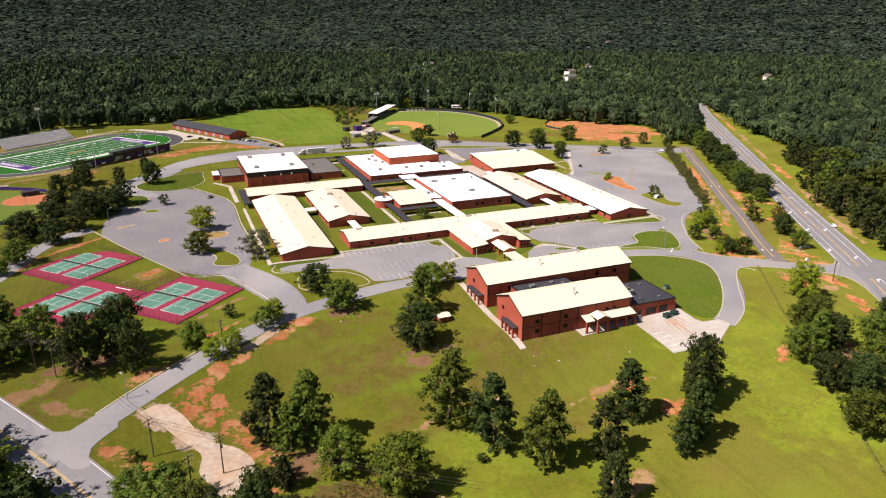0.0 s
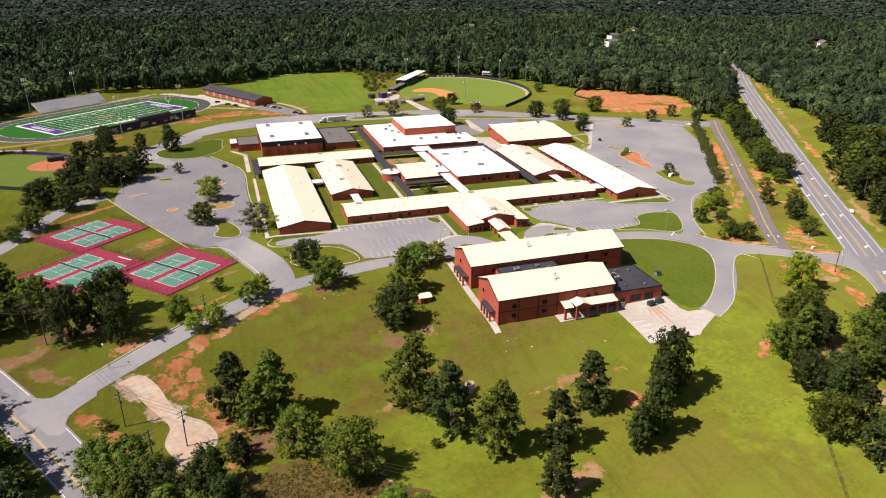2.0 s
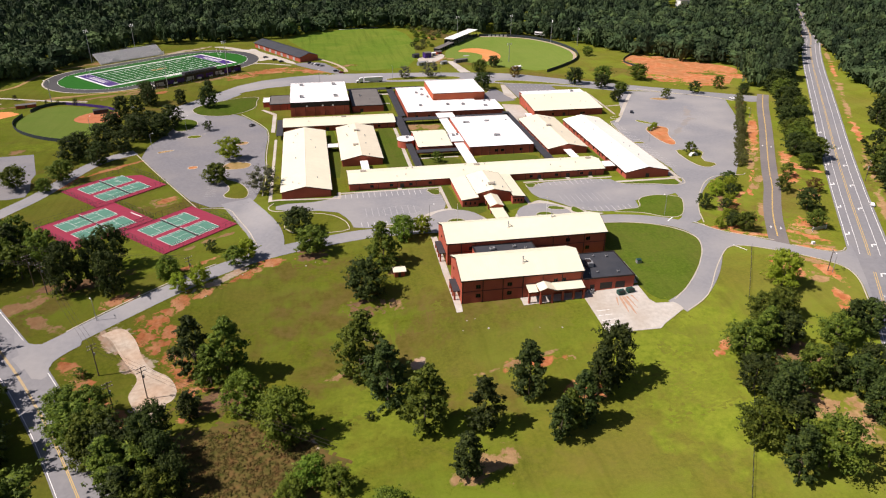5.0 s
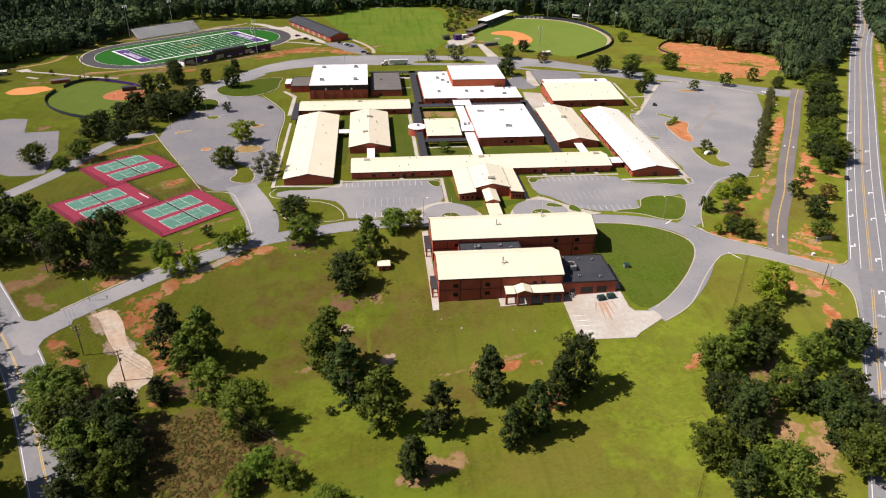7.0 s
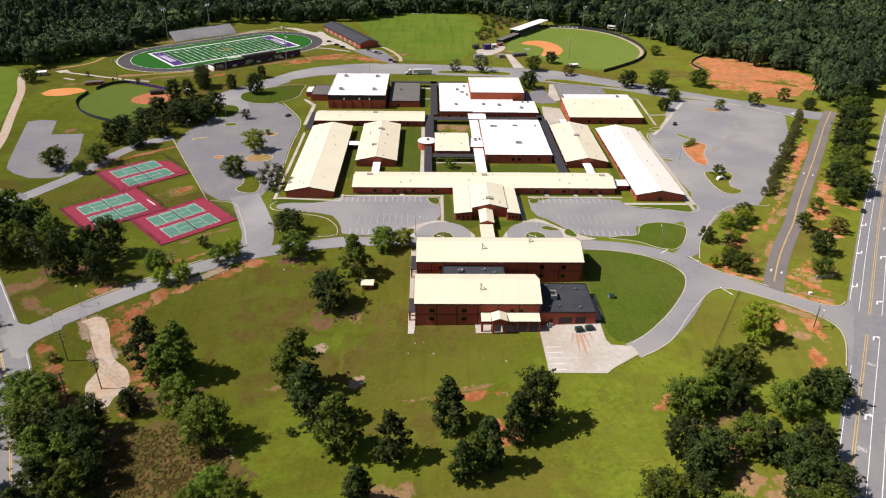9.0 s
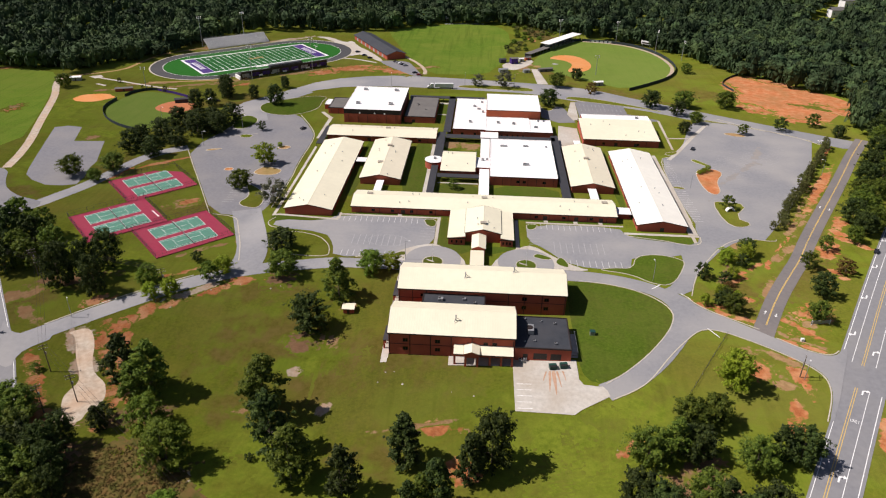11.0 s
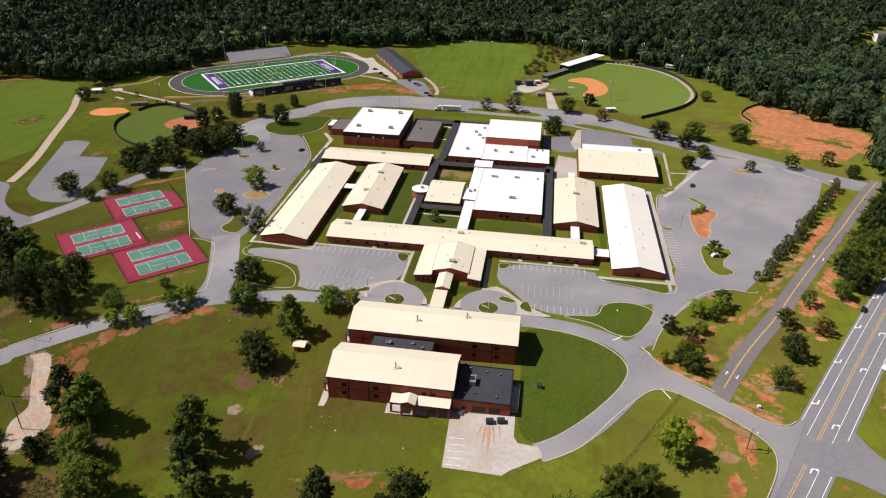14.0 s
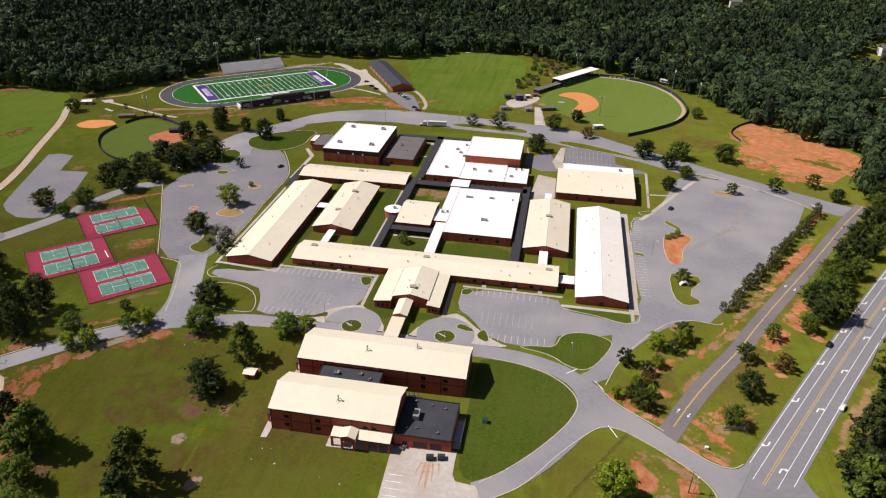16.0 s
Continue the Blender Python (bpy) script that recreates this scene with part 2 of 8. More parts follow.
DARKBAND = mat("dark_brick_band", (0.07, 0.03, 0.028), (0.10, 0.038, 0.034), scale=3.0, rough=0.9)
CREAM_X = seam_mat("cream_metal_roof_x", (0.80, 0.755, 0.575), "X")
CREAM_Y = seam_mat("cream_metal_roof_y", (0.80, 0.755, 0.575), "Y")
PALE_Y = seam_mat("pale_metal_roof_y", (0.86, 0.84, 0.75), "Y")
TAN_X = seam_mat("tan_metal_roof_x", (0.77, 0.71, 0.54), "X")
TAN_Y = seam_mat("tan_metal_roof_y", (0.76, 0.70, 0.535), "Y")
WHITE_ROOF = mat("white_membrane_roof", (0.84, 0.83, 0.83), (0.88, 0.87, 0.86), scale=0.3, detail=8.0, rough=0.6, big=(0.80, 0.74, 0.66), big_scale=0.05, big_amount=0.35)
GREY_ROOF = mat("grey_gravel_roof", (0.115, 0.11, 0.105), (0.15, 0.14, 0.13), scale=0.6, detail=9.0, rough=0.95, big=(0.17, 0.16, 0.15), big_scale=0.1)
BLACK_ROOF = mat("black_membrane_roof", (0.032, 0.036, 0.044), (0.045, 0.05, 0.06), scale=0.4, detail=8.0, rough=0.7, big=(0.06, 0.06, 0.065), big_scale=0.12)
FASCIA = mat("dark_bronze_trim", (0.028, 0.02, 0.018), scale=1.0, rough=0.5)
CANOPY = mat("dark_canopy_metal", (0.035, 0.035, 0.04), (0.05, 0.05, 0.056), scale=0.4, rough=0.6)
STEEL = mat("galvanised_steel", (0.32, 0.33, 0.34), scale=0.8, rough=0.5, metal=0.4)
ALUMINIUM = mat("pale_aluminium", (0.60, 0.59, 0.575), (0.70, 0.69, 0.675), scale=1.0, rough=0.55)
GLASS = mat("dark_window_glass", (0.008, 0.009, 0.011), scale=0.5, rough=0.15, sheen=0.25)
FRAME = mat("bronze_window_frame", (0.035, 0.028, 0.024), scale=1.0, rough=0.4)
DOOR = mat("dark_painted_door", (0.05, 0.04, 0.035), scale=1.0, rough=0.5)
WHITE = mat("white_paint", (0.78, 0.78, 0.77), scale=0.6, rough=0.6)
FADED = mat("faded_white_paint", (0.27, 0.27, 0.275), (0.38, 0.38, 0.375), scale=1.5, rough=0.8)
STALL = mat("worn_white_paint", (0.40, 0.40, 0.40), (0.62, 0.62, 0.61), scale=1.2, rough=0.8)
YELLOW = mat("yellow_road_paint", (0.55, 0.37, 0.10), (0.66, 0.45, 0.14), scale=1.0, rough=0.8)
PURPLE = mat("purple_paint", (0.040, 0.014, 0.135), (0.055, 0.022, 0.165), scale=0.8, rough=0.7)
COURT_RED = mat("maroon_court_paint", (0.25, 0.025, 0.055), (0.29, 0.034, 0.066), scale=0.5, detail=7.0, rough=0.85, sheen=0.2, big=(0.24, 0.04, 0.06), big_scale=0.08)
COURT_GREEN = mat("green_court_paint", (0.075, 0.20, 0.15), (0.09, 0.23, 0.17), scale=0.5, detail=7.0, rough=0.85, sheen=0.2)
FENCE_MESH = mat("chain_link_fence", (0.05, 0.05, 0.052), scale=2.0, rough=0.6, metal=0.3)
PADDING = mat("dark_fence_padding", (0.025, 0.035, 0.04), scale=0.5, rough=0.7)
WOOD_POLE = mat("weathered_pole_wood", (0.11, 0.085, 0.065), scale=2.0, rough=0.9)
BARK = mat("tree_bark", (0.09, 0.07, 0.055), (0.15, 0.12, 0.095), scale=2.0, rough=0.95)
LEAF = mat("broad_leaves", (0.042, 0.072, 0.011), (0.092, 0.134, 0.017), (0.180, 0.225, 0.030), scale=0.5, detail=3.0, rough=0.6, sheen=0.15, rand=0.28, transl=0.3)
LEAF_FRESH = mat("fresh_leaves", (0.060, 0.110, 0.011), (0.128, 0.200, 0.022), (0.200, 0.275, 0.034), scale=0.5, detail=3.0, rough=0.6, sheen=0.15, rand=0.2, transl=0.3)
LEAF_DARK = mat("dark_leaves", (0.018, 0.033, 0.009), (0.042, 0.064, 0.014), (0.080, 0.108, 0.022), scale=0.5, detail=3.0, rough=0.6, sheen=0.15, rand=0.25, transl=0.25)
LEAF_LIME = mat("lime_leaves", (0.150, 0.215, 0.013), (0.265, 0.330, 0.026), scale=0.6, rough=0.6, sheen=0.15, rand=0.2, transl=0.25)
LEAF_GREY = mat("grey_sparse_leaves", (0.09, 0.10, 0.06), (0.13, 0.13, 0.085), scale=0.6, rough=0.7, sheen=0.1, rand=0.15, transl=0.15)
LEAF_RUST = mat("rusty_leaves", (0.12, 0.075, 0.02), (0.16, 0.11, 0.03), scale=0.6, rough=0.7, sheen=0.1, rand=0.15, transl=0.2)
LEAF_OLIVE = mat("olive_leaves", (0.080, 0.092, 0.026), (0.140, 0.142, 0.046), scale=0.6, rough=0.65, sheen=0.1, rand=0.22, transl=0.2)
WOODS = mat("woodland_canopy", (0.020, 0.040, 0.019), (0.034, 0.060, 0.025), (0.052, 0.078, 0.032), scale=0.07, detail=6.0, rough=0.75, sheen=0.1,
            big=(0.052, 0.084, 0.030), big_scale=0.012, big_amount=0.5, isle=0.2, tone=0.5)
# aerial haze is put into this colour: bluer and paler than the near woods
WOODS_MID = mat("haze_tinted_distant_canopy", (0.024, 0.041, 0.027), (0.040, 0.060, 0.037), (0.056, 0.074, 0.044), scale=0.03, detail=6.0, rough=0.8, sheen=0.05,
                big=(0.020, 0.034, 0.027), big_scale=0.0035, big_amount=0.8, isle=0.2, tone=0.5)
# haze and cloud shadow on the hills, put into the colour: bluer and darker
WOODS_FAR = mat("haze_tinted_far_canopy", (0.010, 0.019, 0.015), (0.024, 0.036, 0.026), scale=0.035, detail=12.0, rough=0.85, sheen=0.05,
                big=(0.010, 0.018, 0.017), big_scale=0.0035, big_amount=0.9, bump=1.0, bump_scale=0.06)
BRUSH = mat("brown_green_brush", (0.066, 0.070, 0.016), (0.112, 0.086, 0.027), (0.150, 0.088, 0.034), scale=0.4, detail=6.0, rough=0.9, sheen=0.05)
SILT = mat("tan_silt_on_asphalt", (0.235, 0.23, 0.225), (0.30, 0.27, 0.245), scale=0.4, detail=8.0, rough=0.95)
DRY = mat("dry_grass", (0.15, 0.12, 0.03), scale=0.4, rough=0.95)
LUSH = mat("fresh_grass", (0.12, 0.17, 0.02), scale=0.4, rough=0.95)
SHADE_SOIL = mat("leaf_litter", (0.16, 0.10, 0.055), (0.24, 0.14, 0.075), scale=0.4, detail=8.0, rough=0.95, sheen=0.05)
RUST = mat("rust_stained_concrete", (0.40, 0.21, 0.12), (0.47, 0.32, 0.23), scale=0.8, detail=8.0, rough=0.9)
TEAL = mat("green_painted_steel", (0.012, 0.055, 0.045), scale=1.0, rough=0.5)
RUBBER = mat("black_rubber", (0.018, 0.018, 0.018), scale=1.0, rough=0.8)

# ---- helpers for building ----


def smooth01(a):
    a = min(1.0, max(0.0, a))
    return a * a * (3 - 2 * a)


def mixf(a, b, k):
    return a + (b - a) * min(1.0, max(0.0, k))


def land(x, y):
    """Height of the ground: level campus, a lower shelf to the west and front, lawn falling away to the south, hills far off."""
    k, j = (x - 82) / 20, (x - 102) / 40
    y0 = mixf(mixf(243, 200, k), mixf(195, 213, (x - 180) / 40), j)
    w = mixf(mixf(76, 40, k), mixf(70, 80, (x - 180) / 40), j)
    depth = mixf(mixf(7.4, 6, k), mixf(5.2, mixf(6, 3, (x - 180) / 60), (x - 150) / 50), j)
    edge, e = smooth01((x + 110) / 50), (x - 60) / 25
    west = smooth01((42 - x) / 18) * edge * smooth01((400 - y) / 70)
    front = smooth01((mixf(285, mixf(246, 254, (x - 120) / 50), e) - y) / mixf(50, 34, e)) * mixf(1, 0, (x - 150) / 75) * edge
    z = -depth * smooth01((y0 - y) / w) - 2.5 * (1 - (1 - west) * (1 - front))
    r = math.hypot(x - 60, y - 300)
    if r > 900:
        z += 14 * smooth01((r - 900) / 1500) * noise.noise((x / 700, y / 700, 0.3)) + 150 * smooth01((r - 2200) / 2800)
    return z


def link(name, bm, material, parent=None, shade_smooth=False):
    me = bpy.data.meshes.new(name)
    bm.to_mesh(me)
    bm.free()
    me.materials.append(material)
    if shade_smooth:
        for p in me.polygons:
            p.use_smooth = True
    ob = new(name, me)
    ob.parent = parent
    return ob


def part(name, bm, material, parent, label=""):
    ob = link(name, bm, material, parent)
    return tagged(ob, label) if label else ob


def thing(name, at, label, category, group="", turn=0.0, kind=""):
    ob = new(name)
    ob.empty_display_size = 0.5
    ob.matrix_basis = pose(at[0], at[1], at[2], 0, 0, turn)
    return tagged(ob, label, category, group, kind)


def box(bm, x0, x1, y0, y1, z0, z1):
    v = [bm.verts.new(p) for p in ((x0, y0, z0), (x1, y0, z0), (x1, y1, z0), (x0, y1, z0), (x0, y0, z1), (x1, y0, z1), (x1, y1, z1), (x0, y1, z1))]
    for f in ((3, 2, 1, 0), (4, 5, 6, 7), (0, 1, 5, 4), (1, 2, 6, 5), (2, 3, 7, 6), (3, 0, 4, 7)):
        bm.faces.new([v[i] for i in f])


def boxes(*rows):
    bm = bmesh.new()
    for r in rows:
        box(bm, *r)
    return bm


def bevelled(width, *rows):
    bm = boxes(*rows)
    bmesh.ops.bevel(bm, geom=bm.edges[:], offset=width, segments=1, affect="EDGES")
    return bm


def tube(bm, a, b, r0, r1=None, sides=8):
    a, b = Vector(a), Vector(b)
    r1 = r0 if r1 is None else r1
    q = (b - a).to_track_quat("Z", "Y")
    ring0 = [bm.verts.new(a + q @ Vector((r0 * math.cos(k * math.tau / sides), r0 * math.sin(k * math.tau / sides), 0))) for k in range(sides)]
    ring1 = [bm.verts.new(b + q @ Vector((r1 * math.cos(k * math.tau / sides), r1 * math.sin(k * math.tau / sides), 0))) for k in range(sides)]
    for k in range(sides):
        bm.faces.new((ring0[k], ring0[(k + 1) % sides], ring1[(k + 1) % sides], ring1[k]))
    bm.faces.new(ring1)
    bm.faces.new(ring0[::-1])


def tubes(*rows, sides=8):
    bm = bmesh.new()
    for r in rows:
        tube(bm, *r, sides=sides)
    return bm


def rounded(points, times=2, closed=True):
    """Corner-cutting of an outline or a line."""
    p = [Vector(q) for q in points]
    for _ in range(times):
        out = []
        m = len(p)
        for i in range(m if closed else m - 1):
            a, b = p[i], p[(i + 1) % m]
            out += [a * 0.75 + b * 0.25, a * 0.25 + b * 0.75]
        p = out if closed else [p[0]] + out + [p[-1]]
    return p


def inset(p, d):
    """The outline p moved inwards by d (for anticlockwise outlines)."""
    area = sum(p[i].x * p[(i + 1) % len(p)].y - p[(i + 1) % len(p)].x * p[i].y for i in range(len(p)))
    s = 1 if area > 0 else -1
    out = []
    for i in range(len(p)):
        t = (p[(i + 1) % len(p)] - p[i - 1])
        t = t.normalized() if t.length > 1e-6 else Vector((1, 0))
        out.append(p[i] + Vector((-t.y, t.x)) * d * s)
    return out


def fill(bm, outline, lift, cell=4.0):
    """A surface over the outline that follows the ground."""
    vs = [bm.verts.new((p[0], p[1], 0)) for p in outline]
    es = [bm.edges.new((vs[i], vs[(i + 1) % len(vs)])) for i in range(len(vs))]
    bmesh.ops.triangle_fill(bm, use_beauty=True, edges=es, normal=(0, 0, 1))
    flat = all(abs(land(p[0], p[1])) < 1e-4 for p in outline)
    for _ in range(0 if flat else 7):
        long = [e for e in bm.edges if e.calc_length() > cell]
        if not long:
            break
        bmesh.ops.subdivide_edges(bm, edges=long, cuts=1)
        bmesh.ops.triangulate(bm, faces=[f for f in bm.faces if len(f.verts) > 3])
    for v in bm.verts:
        v.co.z = land(v.co.x, v.co.y) + lift
    for f in bm.faces:
        if f.normal.z < 0:
            f.normal_flip()
    return bm


def area(name, outline, lift, material, label="", cat="", smooth=2, kind="structure"):
    p = rounded(outline, smooth)
    return tagged(link(name, fill(bmesh.new(), p, lift), material), label, cat, kind=kind)


def strip_bm(bm, line, width, lift, step=3.0, offset=0.0, dash=None):
    """A band of that width along a line, following the ground."""
    pts = [Vector(p) for p in line]
    fine = []
    for a, b in zip(pts, pts[1:]):
        k = max(1, int((b - a).length / step))
        fine += [a.lerp(b, i / k) for i in range(k)]
    fine.append(pts[-1])
    rows, cuts = [], max(2, int(width / 2.2))
    for i, p in enumerate(fine):
        t = (fine[min(i + 1, len(fine) - 1)] - fine[max(i - 1, 0)]).normalized()
        nrm = Vector((-t.y, t.x))
        rows.append([p + nrm * (offset + width * (s / cuts - 0.5)) for s in range(cuts + 1)])
    prev = None
    run = 0.0
    for i, r in enumerate(rows):
        vs = [bm.verts.new((q.x, q.y, land(q.x, q.y) + lift)) for q in r]
        if prev and not (dash and (run % sum(dash)) > dash[0]):
            for k in range(cuts):
                bm.faces.new((prev[k + 1], prev[k], vs[k], vs[k + 1]))
        if i + 1 < len(fine):
            run += (fine[i + 1] - fine[i]).length
        prev = vs
    return bm


def strip(name, line, width, lift, material, label="", cat="road", smooth=2, kind="structure", **kw):
    return tagged(link(name, strip_bm(bmesh.new(), rounded(line, smooth, False), width, lift, **kw), material), label, cat, kind=kind)


def kerb_ring(bm, p, width, z0, z1):
    q = inset(p, width)
    m = len(p)
    rings = [[bm.verts.new((a.x, a.y, land(a.x, a.y) + z)) for a in r] for r, z in ((p, z0), (p, z1), (q, z1), (q, z0))]
    for a, b in zip(rings, rings[1:]):
        for i in range(m):
            bm.faces.new((a[i], a[(i + 1) % m], b[(i + 1) % m], b[i]))


def island(outline, material=None, smooth=2, label="kerbed grass island in the car park"):
    """A raised, kerbed bed: a concrete kerb round a grass or soil top."""
    p = rounded(outline, smooth)
    ob = thing("island", (0, 0, 0), label, "island", kind="structure")
    bm = bmesh.new()
    kerb_ring(bm, p, 0.35, 0.0, 0.17)
    part("kerb", bm, KERB, ob, "pale concrete kerb")
    part("bed", fill(bmesh.new(), inset(p, 0.3), 0.15), material or GRASS, ob)
    return ob


# ---- ground and roads ----


def ground_sheet():
    xs = [-5000, -4000, -3000, -2200, -1600, -1100, -800, -600, -450, -340, -260, -200] + [-160 + 2.5 * i for i in range(201)] + [380, 430, 500, 600, 750, 950, 1200, 1600, 2200, 3000, 4000, 5000]
    ys = [-600, -400, -250, -150, -80, -20] + [20 + 2.5 * i for i in range(163)] + [450, 550, 700, 850, 1000, 1200, 1500, 1900, 2400, 3000, 3700, 4400, 5200]
    bm = bmesh.new()
    grid = [[bm.verts.new((x, y, land(x, y))) for x in xs] for y in ys]
    for j in range(len(ys) - 1):
        for i in range(len(xs) - 1):
            bm.faces.new((grid[j][i], grid[j][i + 1], grid[j + 1][i + 1], grid[j + 1][i]))
    return tagged(link("ground", bm, GRASS, shade_smooth=True), "sunburnt yellow-green grass with tan bare patches", "ground", kind="structure")


ground_sheet()
A1, A2, A3 = 0.06, 0.07, 0.085
area("parking_lot_west", [(-36.8, 374.1), (-25.7, 352.8), (-15, 333), (4.3, 296.4), (24.7, 294.4), (31.2, 303.6), (33.5, 337.8), (31.6, 360.5), (33, 402), (25, 421), (13, 443), (0, 446), (-14, 452), (-26, 438), (-23, 420)], A1, OLD_ASPHALT,
     "weathered grey asphalt car park", "parking lot", 1)
area("service_road_north", [(-27, 432), (-8, 479), (18, 509), (60, 520), (113, 516), (175, 512), (192, 500), (246, 482), (277, 463), (302, 446), (345, 427), (366, 413), (378, 428),
                            (357, 439), (305, 471), (277, 489), (251, 505), (220, 528), (181, 539), (96, 549), (54, 549), (12, 531), (-12, 495), (-40, 456)], A2, ASPHALT,
     "wide grey asphalt service road behind the school", "road", 1)
area("parking_lot_north", [(203, 494), (219, 495.4), (236.7, 488.4), (237, 470), (256, 459), (256, 456), (203, 454)], A3, OLD_ASPHALT, "small grey asphalt car park with stall lines", "parking lot", 0)
area("loading_yard", [(177, 483), (193, 481), (197.4, 463), (199, 448), (188, 446), (177, 456)], A3, OLD_ASPHALT, "grey asphalt loading yard behind the theatre", "parking lot", 0)
area("pavement", [(195, 465), (200, 493), (203, 493.6), (202, 454), (198, 452)], 0.10, CONCRETE, "pale concrete walk beside the small car park", "pavement", 0)
area("parking_lot_east", [(241, 302), (247, 297), (258, 290), (275, 287), (349, 421), (334, 438), (313, 450), (296, 465), (276, 457), (268, 430), (255, 393), (241, 386)], A1, ASPHALT,
     "large grey asphalt car park with worn stall lines", "parking lot", 1)
area("parking_lot_front_west", [(69, 296), (113, 296), (117, 292), (117, 270), (107, 261), (96, 257), (73.9, 254.6), (72, 266), (66, 277), (39.9, 280.3), (40, 288.2), (62, 288)], A2, ASPHALT, "grey asphalt front car park", "parking lot", 1)
area("parking_lot_front_east", [(160, 294), (204, 295), (207, 285), (224, 282), (236, 280), (229, 268), (206, 268), (203, 253), (177, 256), (168, 270), (160, 277)], A2, ASPHALT, "grey asphalt front car park", "parking lot", 1)
area("parking_lot_far_west", [(-134.9, 402.2), (-127.9, 405.7), (-118, 404.2), (-110, 379.6), (-92, 381.7), (-82.2, 352.1), (-82, 344), (-78.6, 331), (-78, 322), (-84, 318.6), (-92.4, 317.3), (-102.2, 321.9), (-108.9, 328.1), (-112.7, 337.1), (-119.2, 355.7)], A1, OLD_ASPHALT, "old grey asphalt lot beside a playing field", "parking lot", 0)
strip("lot_link_road", [(20.6, 301.5), (30.1, 277.8), (37.3, 258.9), (36.9, 242.3)], 14, A3, ASPHALT, "grey asphalt link road")
strip("front_drive", [(-40, 189), (-26.6, 199.4), (-10.4, 212), (9.4, 226.6), (21.4, 234.6), (37, 243), (61.5, 250.4), (85, 250), (104, 250), (140, 248), (176.1, 248.2), (195.1, 246.2), (212.1, 239.3), (219.1, 227.3), (216.2, 213.5), (205.2, 196.5), (196.1, 186.3), (189, 180.4), (182, 176.4)],
      8, A2 + 0.037, ASPHALT, "grey asphalt school drive")
area("entrance_junction", [(211, 242.5), (221, 236.5), (226, 227), (237.5, 219), (247, 210.6), (256, 203.4), (262, 200.6), (266.5, 200.6), (269.5, 203), (274.5, 207.5), (254, 168.4), (251.4, 167), (256.2, 176.5), (258.6, 183), (258.9, 189.5), (255.4, 194.6),
                           (248.4, 200.6), (240, 206.6), (229.5, 212.4), (223.5, 212.6), (219, 209.6), (211, 200), (205.4, 203.7), (213.3, 216.6), (214.7, 228.5)], 0.135, ASPHALT, "grey asphalt entrance junction", "road", 1)
area("lot_link_road_east", [(213.1, 239.3), (224, 236), (229.6, 251), (241, 268), (252, 281), (262, 288), (270, 289), (262, 302), (246, 306), (241, 300), (240.6, 284), (233, 279), (226, 281), (229, 267), (224, 256), (219, 244)], 0.115, ASPHALT,
     "grey asphalt link road to the east car park", "road", 1)
strip("side_road", [(243.5, 209), (246.8, 215.5), (258.3, 236.9), (271, 256.7), (280, 270), (293, 293.5), (335, 361), (361, 405), (380, 434)], 7.8, A3, SIDEROAD, "brown-grey old asphalt side road with a yellow line")
strip("lot_link_road_west", [(-12, 428), (-19, 446), (-12, 474), (4, 500)], 15, A3 + 0.02, ASPHALT, "grey asphalt link to the service road")
strip("highway", [(-102, -420), (79, -124), (169, 24), (234.5, 131), (264.7, 180.5)], 13.2, A2, HIGHWAY, "grey two-lane asphalt highway", offset=-2.2)
strip("highway", [(264.7, 180.5), (274.8, 197), (309, 253), (345, 310), (402, 397), (505, 556), (580, 658), (720, 890), (900, 1180)], 16.6, A2, HIGHWAY, "grey asphalt highway with turn lanes", offset=-0.5)
area("side_street_mouth", [(287, 203), (281, 195), (276, 187), (272.6, 180.6), (278.6, 180.6), (290, 174), (300, 168), (306, 177), (296, 186), (290, 194)], 0.082, HIGHWAY, "grey asphalt mouth of a side street", "road", 1)
strip("left_road", [(-150, 330), (-97, 264), (-60.3, 214), (-39, 185.4), (-28.7, 169), (-18.9, 152.4), (-6, 128), (26, 66.7), (60, 0), (96, -76), (110, -104)], 13, A2, HIGHWAY, "grey asphalt country road with tree shadows", offset=1.6)
area("left_road_mouth", [(-47, 207), (-40.4, 199.6), (-36, 197.9), (-32, 198.6), (-27, 202), (-20.6, 196.8), (-26.6, 191.8), (-29.6, 187.6), (-28.6, 180), (-35, 182)], 0.125, ASPHALT, "grey asphalt mouth of the school drive", "road", 1)
strip("park_road", [(-112, 266), (-96, 280), (-84.6, 294.8), (-79.5, 306.5), (-72.8, 321), (-67.2, 340), (-61, 357), (-52.6, 369.6), (-38.6, 377.7)], 7.6, A3, ASPHALT, "grey asphalt road by the tennis courts")
area("lot_approach", [(-152, 345), (-133.6, 336.4), (-122.2, 333.7), (-115, 319.2), (-108.1, 309.3), (-96.7, 301.6), (-89.6, 300.4), (-82, 298), (-84, 287), (-100, 270), (-110, 268), (-140, 306)], 0.1, OLD_ASPHALT, "worn asphalt approach to the playing fields", "road", 1)
strip("gravel_path", [(-193.8, 515.3), (-184.7, 491.8), (-172.2, 469.3), (-162.3, 444.3), (-149.6, 410.5), (-136.3, 378), (-128.8, 353.9), (-125, 336)], 5.0, A1, GRAVEL, "pale gravel track", "path")


